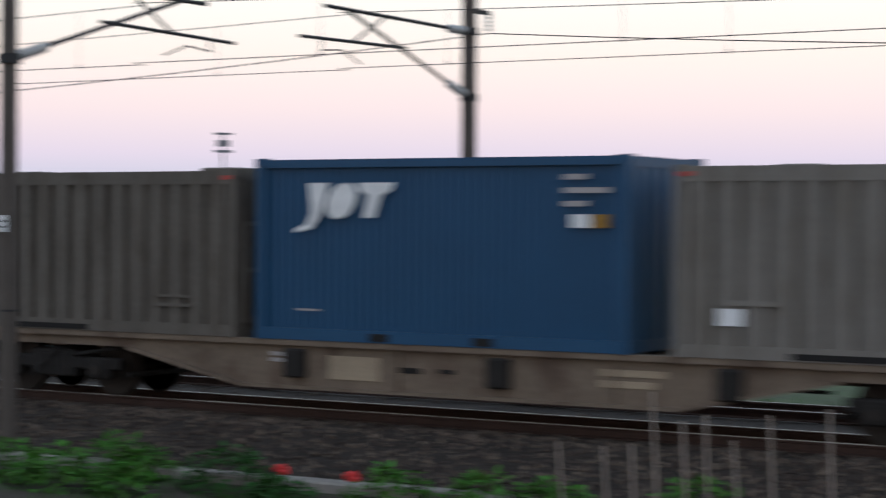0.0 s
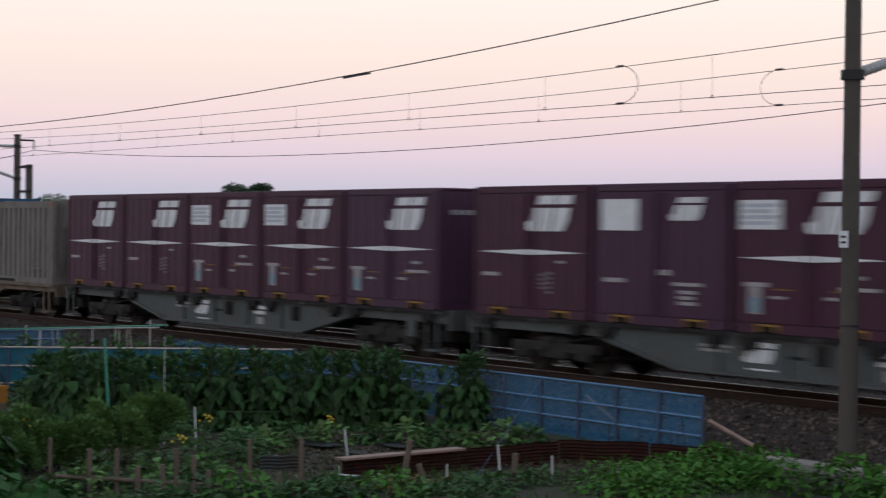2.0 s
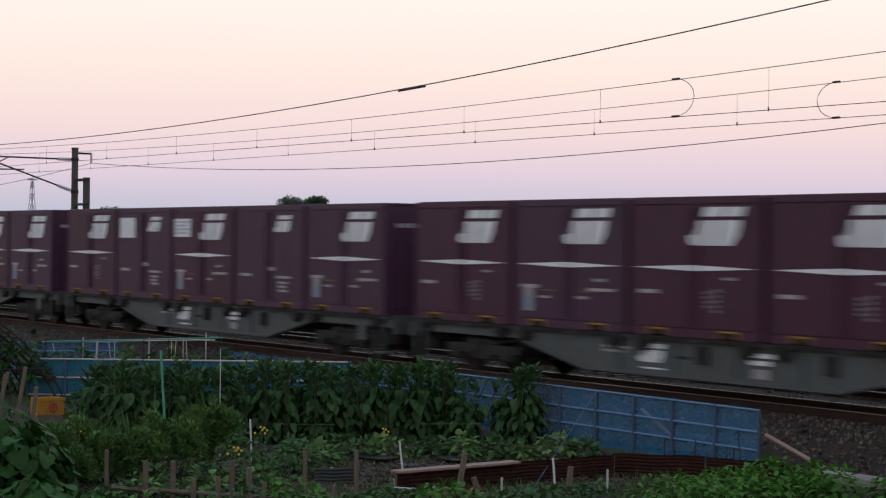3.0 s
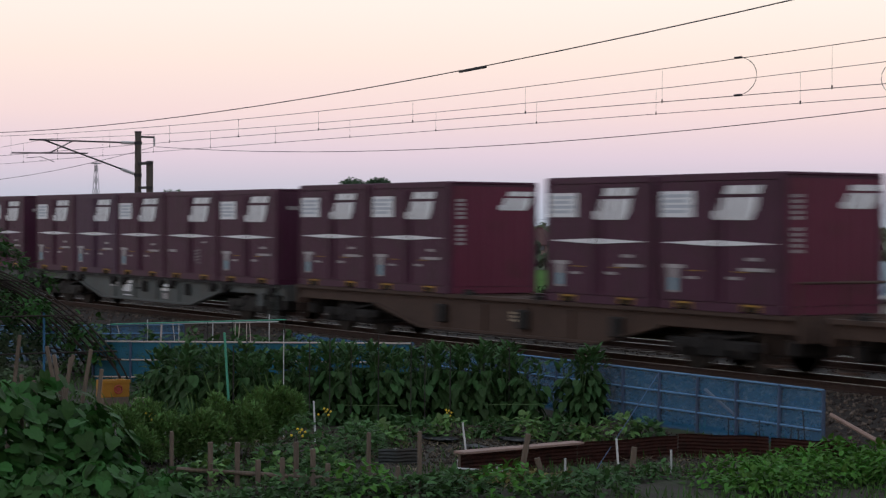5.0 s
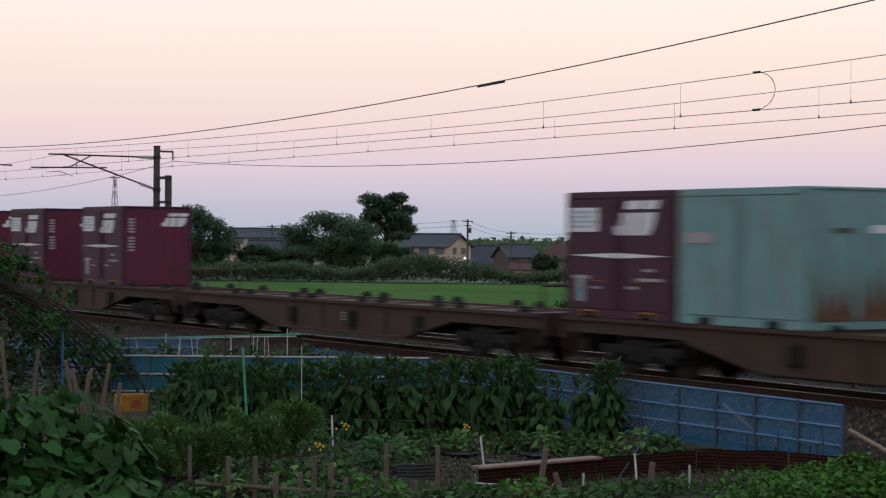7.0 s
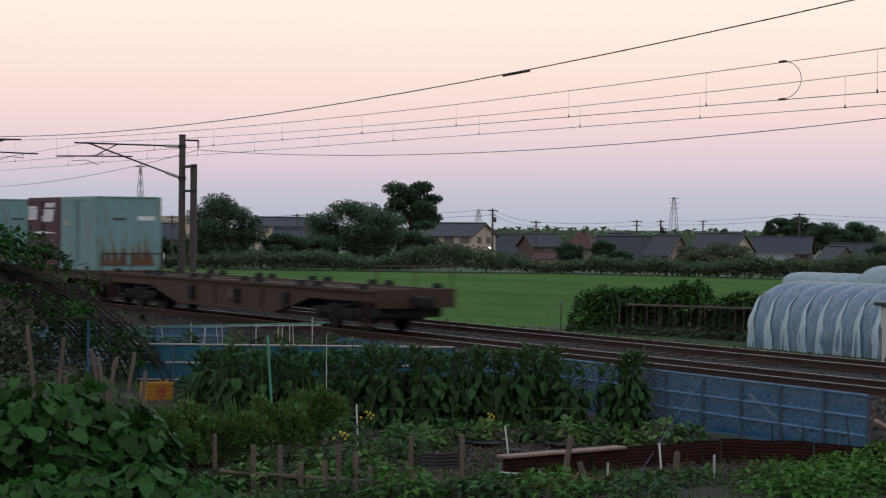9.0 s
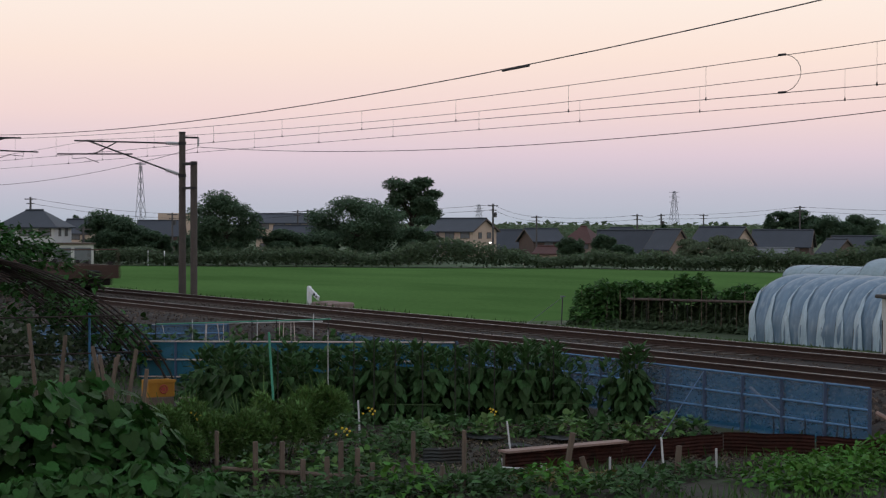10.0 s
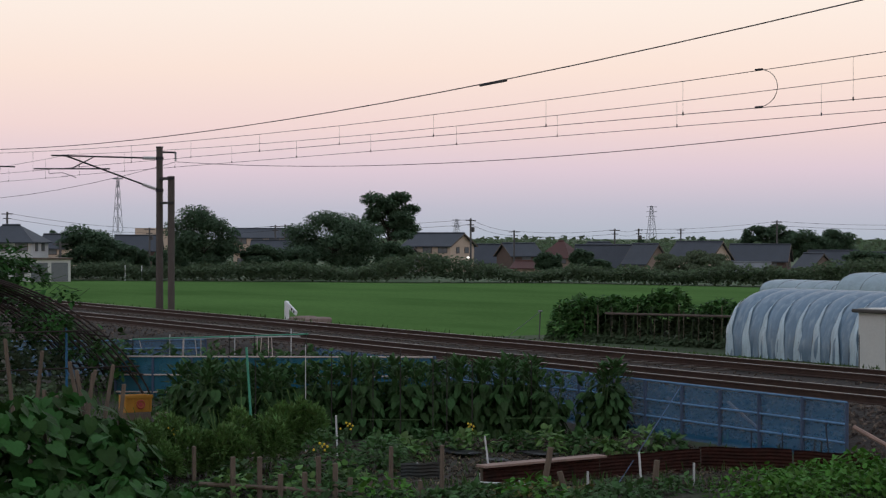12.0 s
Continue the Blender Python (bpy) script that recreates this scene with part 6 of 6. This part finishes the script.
def tree(x, y, wide, tall, kind, seed):
    what = {0: "broad dark green leafy tree", 1: "tall open-crowned dark tree", 2: "soft pale green willow-like tree", 3: "dark narrow evergreen tree"}[kind]
    t = thing("tree", what + " beyond the rice field", "tree", "trees of the village", pose(x, y, FIELD))
    L = Leaves(seed)
    r = L.rnd
    trunk = bmesh.new()
    rod(trunk, (0, 0, -.2), (.1, 0, tall * .55), tall * .025 + .06, tall * .014 + .02, 8)
    lobes = []
    n = {0: 11, 1: 17, 2: 8, 3: 5}[kind]
    for k in range(n):
        a = k * 2.4 + r.uniform(-.4, .4)
        if kind == 3:
            f = k / n
            lobes.append((0, 0, tall * (.2 + .7 * f), wide * .5 * (1 - f * .8), tall * .16))
            continue
        f = (k + .5) / n
        rad = wide * .37 * math.sqrt(1 - (2 * f - 1) ** 2 * .7)
        zlow = .22 if kind != 1 else .47
        if kind == 1:
            # wind-bent: flat tiers that reach out to one side
            reach = wide * r.uniform(.2, .75) * (1.1 - .65 * f)
            lobes.append((math.cos(a) * reach * .8 - wide * .12 * (f - .5), math.sin(a) * reach + wide * .22 * (1 - f), tall * (zlow + (.94 - zlow) * f), wide * r.uniform(.17, .26), tall * r.uniform(.05, .08)))
            continue
        lobes.append((math.cos(a) * rad, math.sin(a) * rad, tall * (zlow + (.86 - zlow) * f), wide * r.uniform(.19, .29), tall * r.uniform(.11, .17)))
    for lx, ly, lz, lr, lh in lobes:
        rod(trunk, (.05, 0, tall * min(.5, lz / tall * .6)), (lx * .9, ly * .9, lz), tall * .009 + .02, .015, 5)
        for _ in range(int(500 + 760 * (lr / 2) ** 1.2)):
            a, e = r.uniform(0, math.tau), math.asin(r.uniform(-.9, 1))
            k = r.uniform(.35, 1.08)
            d = Vector((math.cos(a) * math.cos(e), math.sin(a) * math.cos(e), math.sin(e)))
            p = (lx + d.x * lr * k, ly + d.y * lr * k, lz + d.z * lh * k)
            s = r.uniform(.2, .5)
            up = -1.0 if kind == 2 else r.uniform(-.6, .4)
            L.leaf(p, (d.x + r.uniform(-.7, .7), d.y + r.uniform(-.7, .7), up), s, s * (.35 if kind == 2 else .7), .2)
    part("trunk", trunk, BARK, t)
    L.mesh("crown", PALELEAF if kind == 2 else TREELEAF).parent = t
    return t


TREES = [  # x, y, crown width, height, kind
    (-228.9, 60.0, 7.3, 6.7, 0),
    (-217.2, 70.0, 8.1, 9.2, 0),
    (-215.4, 86.7, 11.6, 8.8, 0),
    (-220.9, 97.6, 6.4, 11.2, 1),
    (-208.0, 91.5, 4.2, 4.8, 0),
    (-214.4, 76.7, 4.9, 4.5, 0),
    (-221.0, 122.5, 3.2, 3.2, 0),
    (-218.7, 126.5, 2.8, 3.7, 0),
    (-215.0, 126.9, 2.7, 2.3, 0),
    (-192.2, 122.2, 4.9, 3.4, 2),
    (-191.8, 126.8, 5.6, 3.8, 2),
    (-258.1, 187.7, 4.2, 7.3, 3),
    (-256.0, 191.2, 6.3, 7.4, 1),
    (-249.0, 193.2, 7.1, 6.6, 0),
    (-249.0, 199.2, 6.3, 7.0, 0),
    (-217.7, 177.4, 5.9, 3.4, 0),
    (-254.1, 174.7, 2.2, 5.7, 3),
    (-267.2, 172.2, 1.9, 5.4, 3),
    (-231.2, 111.1, 2.8, 2.7, 0),
    (-234.0, 106.4, 2.6, 2.8, 0),
    (-233.2, 72.3, 4.4, 3.7, 0),
    (-214.0, 81.3, 3.5, 3.8, 0),
    (-226.4, 64.2, 4.2, 4.3, 0),
    (-404.6, 116.4, 2.0, 7.0, 0),
]


UTILITY = [
    (-253.6, 57.4, 6.1),
    (-219.2, 52.7, 2.2),
    (-281.4, 88.9, 4.2),
    (-280.7, 110.0, 4.7),
    (-297.9, 120.1, 4.9),
    (-232.4, 117.1, 5.4),
    (-263.0, 143.9, 3.9),
    (-262.9, 163.6, 4.2),
    (-271.5, 174.8, 4.3),
    (-303.7, 208.6, 4.5),
    (-249.3, 186.8, 5.6),
    (-233.9, 213.0, 5.2),
]


def build_village():
    for h in HOUSES:
        house(*h)
    for k, (x, y, w, hh, kind) in enumerate(TREES):
        tree(x, y, w, hh, kind, 200 + k)
    g = thing("garage", "grey flat-roofed garage with closed shutters", "garage", "", pose(-217.1, 50.4, FIELD, 0, 0, 78))
    part("wall", boxes((-2.4, 2.4, -2, 2, 0, 2.55)), SHEDWALL, g)
    part("roof", boxes((-2.6, 2.6, -2.2, 2.2, 2.55, 2.75)), FRAME, g)
    for x0 in (-2.1, .2):
        part("shutter", boxes((x0, x0 + 1.9, -2.05, -1.98, .05, 2.2)), GREYROOF, g)
    la = thing("street_lamp", "small lit street lamp beside the houses", "street lamp", "", pose(-235.1, 118.3, -.25))
    part("post", rods(((0, 0, FIELD), (0, 0, .1), .06), n=8), POLEGREY, la)
    bm = bmesh.new()
    bmesh.ops.create_icosphere(bm, subdivisions=2, radius=.16, matrix=Matrix.Translation((0, 0, .15)) @ Matrix.Diagonal((1.6, 1.2, .7, 1)))
    part("lamp_head", bm, LAMPGLOW, la, "glowing white lamp head")
    # dark grass under the village
    bm = raw([(-245, 10, FIELD + .03), (-219.5, 54.4, FIELD + .03), (-191.8, 82.5, FIELD + .03), (-180.6, 97.9, FIELD + .03), (-120, 119, FIELD + .03), (-600, 4000, FIELD + .03), (-4400, 3000, FIELD + .03), (-4400, 20, FIELD + .03)], [tuple(range(7, -1, -1))])
    tagged(link("village_ground", bm, GREENERY), "dark green grass under the village", "ground", kind="structure")
    # hedge and shrubs along the field's edge
    L = Leaves(300)
    r = L.rnd
    line = [Vector((x, y, FIELD)) for x, y in ((-230, 34), (-220, 55), (-206, 69.5), (-192.5, 83), (-181.2, 98.4), (-157.5, 106.5), (-140, 113))]
    for a, b in zip(line, line[1:]):
        n = int((b - a).length * 240)
        for _ in range(n):
            p = a.lerp(b, r.random())
            q = noise.noise((p.x * .13, p.y * .13, 9)) * .8 + noise.noise((p.x * .5, p.y * .5, 2)) * .5
            q += max(0, noise.noise((p.x * .06 + 3, p.y * .06, 4))) * 1.8
            hh = 1.5 + q
            if p.y > 80:
                hh = 1.35 + q * 1.05
            back = r.uniform(0, 4)
            z = FIELD + max(.3, hh * r.uniform(.1, 1) + back * .12)
            s = r.uniform(.25, .6)
            L.leaf((p.x - back * .86, p.y + back * .5, z), (r.uniform(-1, 1), r.uniform(-1, 1), r.uniform(-.5, .8)), s, s * .7, .2)
    tagged(L.mesh("hedge", HEDGELEAF), "uneven dark green shrubs along the field edge", "shrubs", kind="stuff")
    # distant woods
    L = Leaves(301)
    r = L.rnd
    for _ in range(15000):
        az = radians(r.uniform(24, 80))
        d = r.uniform(560, 760)
        x, y = -math.sin(az) * d, -24 + math.cos(az) * d
        hh = 3.7 + 1.8 * noise.noise((x * .012, y * .012, 0)) + 1.0 * noise.noise((x * .05, y * .05, 0))
        s = r.uniform(1.2, 2.6)
        L.leaf((x, y, FIELD + max(.3, hh * r.uniform(.05, 1) ** 1.3)), (r.uniform(-1, 1), r.uniform(-1, 1), r.uniform(-.5, .8)), s, s, .2)
    tagged(L.mesh("far_woods", HEDGELEAF), "low dark woods on the horizon", "woods", kind="stuff")
    # utility poles and their wires
    for k, (x, y, top) in enumerate(UTILITY):
        t = thing("utility_pole", "grey concrete utility pole with crossarms in the village", "utility pole", "utility poles of the village", pose(x, y, 0, 0, 0, 40 + 30 * (k % 3)))
        part("pole", rods(((0, 0, FIELD), (0, 0, top), .14), n=8), POLEGREY, t)
        part("crossarm", boxes((-.9, .9, -.06, .06, top - .35, top - .22)), POLEGREY, t)
        part("crossarm", boxes((-.6, .6, -.06, .06, top - .95, top - .83)), POLEGREY, t)
        if k % 3 == 2:
            part("transformer", rods(((.35, -.1, top - 1.9), (.35, -.1, top - 1.2), .22), n=10), POLEGREY, t)
    order = [0, 2, 3, 4, 5, 6, 7, 8, 10, 11]
    for i, j in zip(order, order[1:]):
        a, b = UTILITY[i], UTILITY[j]
        for dz in (-.15, -.85):
            bm = bmesh.new()
            tube(bm, [(a[0] + (b[0] - a[0]) * k / 8, a[1] + (b[1] - a[1]) * k / 8, a[2] + dz + (b[2] - a[2]) * k / 8 - 1.6 * (k / 8) * (1 - k / 8)) for k in range(9)], 0.022, 4)
            tagged(link("power_line", bm, WIRE), "thin power line between utility poles", "wire", "power lines of the village")
    # lattice towers
    for x, y, top, half, arms in ((-397.5, 128.3, 15.2, 1.1, False), (-726.3, 515.8, 17.5, 2.3, True), (-858.0, 489.4, 12.1, 2.2, True)):
        t = thing("pylon", "grey steel lattice tower far behind the village" if arms else "slender steel lattice tower with a top platform", "pylon", "towers on the horizon", pose(x, y, FIELD, 0, 0, 30))
        H = top - FIELD
        lv = [0, .2, .4, .58, .73, .86, 1.0]
        wd = lambda f: half * (1 - .82 * f)
        for sx in (-1, 1):
            for sy in (-1, 1):
                part("leg", rods(((sx * half, sy * half, 0), (sx * wd(1), sy * wd(1), H), .09 if arms else .06), n=4), LATTICE, t)
        for f, f2 in zip(lv, lv[1:]):
            w0, w1 = wd(f), wd(f2)
            for (ax, ay), (bx, by) in (((-1, -1), (1, -1)), ((1, -1), (1, 1)), ((1, 1), (-1, 1)), ((-1, 1), (-1, -1))):
                part("brace", rods(((ax * w0, ay * w0, f * H), (bx * w1, by * w1, f2 * H), .05 if arms else .035), n=4), LATTICE, t)
                part("brace", rods(((bx * w0, by * w0, f * H), (ax * w1, ay * w1, f2 * H), .05 if arms else .035), n=4), LATTICE, t)
        if arms:
            for f in (.74, .86, .97):
                part("arm", rods(((-2.6, 0, f * H), (2.6, 0, f * H), .1), n=4), LATTICE, t)
        else:
            part("platform", boxes((-.8, .8, -.8, .8, H, H + .25)), LATTICE, t)
            part("mast_rod", rods(((0, 0, H), (0, 0, H + 1.2), .05), n=5), LATTICE, t)
    for x, y in ((-216.2, 59.6), (-215.3, 61.3), (-214.5, 62.9)):
        tagged(link("white_post", rods(((x, y, FIELD - .1), (x, y, FIELD + 1.8), .07), n=8), WHITE), "short white post at the field edge", "post", "white posts at the field edge")


def greenhouse(x0, x1, y0, wide, tall, mat, label, bays):
    """A film tunnel along x; each bay of film hangs between hoops."""
    t = thing("greenhouse", label, "greenhouse", "greenhouses beyond the track", pose(0, 0, FIELD))
    n = 18
    def arch(a, grow):
        u = a * math.pi / n
        return (y0 + wide / 2 - math.copysign(abs(math.cos(u)) ** .8, math.cos(u)) * (wide / 2 + grow), max(0, (tall + grow) * math.sin(u) ** .75))
    w = (x1 - x0) / bays
    deep = 0.17 if bays > 8 else 0.05
    for k in range(bays):
        bm = bmesh.new()
        cols = []
        for j in range(13):
            f = j / 12
            col = []
            for a2 in range(2 * n + 1):
                a = a2 / 2
                low = max(0, 1 - min(a, n - a) / 5)  # loose pleats near the ground
                g = deep * math.sin(f * math.pi) ** .7 + (.16 * low + .015) * noise.noise(((k + f) * 6.5, a * (.35 + .5 * low), k)) * math.sin(f * math.pi) + .05 * low * math.sin(f * 12.6 + k * 1.7) * math.sin(f * math.pi)
                col.append(bm.verts.new((x0 + (k + f) * w, *arch(a, g))))
            cols.append(col)
        for p, q in zip(cols, cols[1:]):
            for a in range(2 * n):
                bm.faces.new((p[a], q[a], q[a + 1], p[a + 1]))
        part("film_panel", bm, mat, t, smooth=True)
        if bays > 8:
            # a loose doubled fold hanging beside each hoop, wide at the ground, its sheen painted pale
            bm = bmesh.new()
            cols = []
            for j in range(9):
                f = j / 8
                cols.append([bm.verts.new((x0 + (k + .08 + f * (.62 - .05 * a2) + .03 * math.sin(a2 * 1.3 + k)) * w, *arch(a2 / 2, .17 * math.sin((.08 + f * (.62 - .05 * a2)) * math.pi) ** .7 + .05 + .06 * max(0, 1 - a2 / 12) * noise.noise((j * 1.1 + k * 5, a2 * .45, 2))))) for a2 in range(0, 12)])
            for p, q in zip(cols, cols[1:]):
                for a in range(11):
                    bm.faces.new((p[a], q[a], q[a + 1], p[a + 1]))
            part("film_fold", bm, FILMSHEEN, t, "loose fold of film, its sheen painted pale", smooth=True)
    for k in range(bays + 1):
        bm = bmesh.new()
        tube(bm, [(x0 + k * w, *arch(a, .02)) for a in range(n + 1)], .016, 5)
        part("hoop", bm, LATTICE if bays < 8 else POLEGREY, t)
    for xe in (x0 + .02, x1 - .02):
        v = [(xe, *arch(a, -.02)) for a in range(n + 1)]
        part("end_film", raw(v, [tuple(range(n + 1))]), mat, t)
    return t


def build_far_side():
    greenhouse(-67.6, -45.0, 30.0, 5.6, 2.75, FILM, "arched greenhouse of bluish pleated plastic film", 20)
    greenhouse(-141, -124, 93, 5, 1.22, FILMW, "low pale plastic greenhouse beyond the field", 7)
    greenhouse(-115.2, -96, 79, 6, 2.4, FILMW, "tall pale plastic greenhouse beyond the field", 7)
    s = thing("shed", "off-white panel shed with a dark flat roof edge", "shed", "", pose(0, 0, FIELD))
    part("wall", boxes((-56.2, -51.8, 27.3, 29.6, 0, 2.3)), SHEDWALL, s)
    part("roof", boxes((-56.4, -51.6, 27.1, 29.8, 2.3, 2.44), c=.03), SHEDROOF, s)
    part("roof_sheet", boxes((-56.2, -51.8, 27.3, 29.6, 2.44, 2.47)), SHEDWALL, s)
    part("panel_seam", boxes((-54.7, -54.67, 27.285, 27.3, .05, 2.25)), FRAME, s)
    stake("thin_stake", "thin dark stake before the shed", -55.4, 26.6, -55.4, 26.6, -.9, .02, DARKROD, "stakes beyond the track")
    # vine trellis
    t = thing("vine_trellis", "wooden trellis overgrown with green vines beside the field", "trellis", "", pose(0, 0, FIELD))
    a, b = Vector((-81.5, 30.5, 0)), Vector((-69.0, 33.5, 0))
    for k in range(16):
        p = a.lerp(b, k / 15)
        part("post", rods(((p.x, p.y, -.1), (p.x, p.y, 1.75 + .25 * math.sin(k * 2.2)), .02), n=6), DARKROD if k % 3 else WOOD, t)
    for k in range(24):
        p = a.lerp(b, .16 + .84 * k / 24)
        part("cane", rods(((p.x, p.y - .35, -.05), (p.x + .1 * math.sin(k * 3.1), p.y - .3, 1.3 + .4 * math.sin(k * 1.9) ** 2), .014), n=5), STEM if k % 2 else WOOD, t)
    part("rail", rods(((a.x + 3, a.y + .7, 1.42), (b.x, b.y - .05, 1.52), .06)), RAILWOOD, t)
    heaps = []
    r = random.Random(5)
    for k in range(15):
        p = a.lerp(b, k / 14)
        heaps.append((p.x, p.y + 1.1, FIELD + 1.5, .8, .7, r.uniform(.2, .8) if k not in (6, 7) else 1.15))
    mound("trellis_vine", "thick green vine leaves heaped over the trellis", 310, VINEDARK, heaps, 4200, .26, cat="vine")
    mound("trellis_vine", "dark green vine leaves hanging inside the trellis", 311, HEDGELEAF, [(a.lerp(b, k / 14).x, a.lerp(b, k / 14).y + 1.5, FIELD, .9, .5, 1.5) for k in range(15)], 7000, .3, cat="vine")
    mound("trellis_vine", "round green vine clump at the trellis end", 312, VINEDARK, [(-81.6, 30.9, FIELD, 1.0, .8, 1.9), (-80.4, 31.1, FIELD, 1.0, .8, 2.2)], 1800, .26, cat="vine")
    mound("trellis_vine", "dark vine leaves trailing on the ground before the trellis", 313, HEDGELEAF, [(a.lerp(b, k / 14).x, a.lerp(b, k / 14).y - .2, FIELD - .05, .8, .4, .35) for k in range(15)], 3000, .26, cat="vine")
    g = thing("guyed_post", "thin grey post with a slanting guy wire by the field", "post")
    part("post", rods(((-82.6, 30.0, FIELD - .1), (-82.5, 30.0, FIELD + 1.45), .035), n=6), POLEGREY, g)
    part("guy_wire", rods(((-84.2, 29.0, FIELD), (-82.5, 30.0, FIELD + 1.4), .012), n=4), LATTICE, g)
    part("cap", boxes((-82.65, -82.35, 29.95, 30.05, FIELD + 1.4, FIELD + 1.46)), LATTICE, g)
    # white distance post with its arm, and broken concrete
    m = thing("distance_post", "white railway distance post with a slanted arm", "railway sign", "", pose(-70.5, 9.9, 0))
    part("post", boxes((-.09, .09, -.07, .07, -.65, .2), c=.015), WHITE, m)
    v = [(.05, .0, .06), (.98, .0, -.34), (1.04, .0, -.18), (.1, .0, .22)]
    part("arm", raw([(p[0], -.1, p[2]) for p in v] + [(p[0], -.04, p[2]) for p in v], [(0, 1, 2, 3), (7, 6, 5, 4), (0, 4, 5, 1), (1, 5, 6, 2), (2, 6, 7, 3), (3, 7, 4, 0)]), WHITE, m)
    part("arm_mark", boxes((.6, .71, -.112, -.101, -.16, -.06), (.8, .89, -.112, -.101, -.24, -.15)), BLACK, m)
    for k in range(4):
        bm = boxes((-70.4 + k * .62, -69.7 + k * .62, 9.9, 10.6, -.7, -.42 + .05 * (k % 2)), c=.06)
        tagged(link("concrete_slab", bm, PINKSLAB), "broken pinkish concrete slab on the bank", "concrete slab", "slabs on the bank")
    sg = thing("lineside_sign", "small grey lineside sign on a thin post beyond the tracks", "railway sign", "", pose(-26.6, 10.4, 0, 0, 0, 38))
    part("post", rods(((0, 0, -.75), (0, 0, 4.75), .025), n=8), LATTICE, sg)
    part("board", boxes((-.2, .2, -.06, -.03, 4.7, 4.75)), LATTICE, sg)
    part("board", boxes((-.2, .2, -.06, -.03, 4.3, 4.36)), LATTICE, sg)
    part("box", boxes((-.14, .14, -.06, -.03, 4.44, 4.58)), LATTICE, sg)
    # grass on the bank beyond the far track
    L = Leaves(320)
    r = L.rnd
    for _ in range(9000):
        x, y = r.uniform(-150, -8), r.uniform(8.6, 13.5)
        z = ground_height(y) - .05
        h = r.uniform(.1, .3)
        L.blade((x, y, z), (x + r.uniform(-.1, .1), y + r.uniform(-.1, .1), z + h), .03)
    for _ in range(9000):
        x, y = r.uniform(-86, -46), r.uniform(11.5, 29.5)
        z = ground_height(y) - .03
        L.blade((x, y, z), (x + r.uniform(-.15, .15), y + r.uniform(-.15, .15), z + r.uniform(.06, .18)), .03)
    tagged(L.mesh("bank_grass", WEED), "short green grass on the railway bank", "grass", kind="stuff")


RAILWOOD = material("grey_old_wood", (0.09, 0.068, 0.06), 0.9, vary=0.3, bump=0.2)
VINEDARK = leaf_stuff("trellis_leaf", (0.05, 0.115, 0.03))
PINKSLAB = material("pinkish_concrete", (0.22, 0.165, 0.145), 0.9, vary=0.25, fine=15, coarse=2, bump=0.3)
build_village()
build_far_side()


def motions():
    """The train runs to the left at a steady pace."""
    for ob, along, up in MOVING:
        walk(ob, [(t, pose(-3.2 + along - SPEED * t, 0, up)) for t in (0, 3, 6, 9, 12)])


motions()
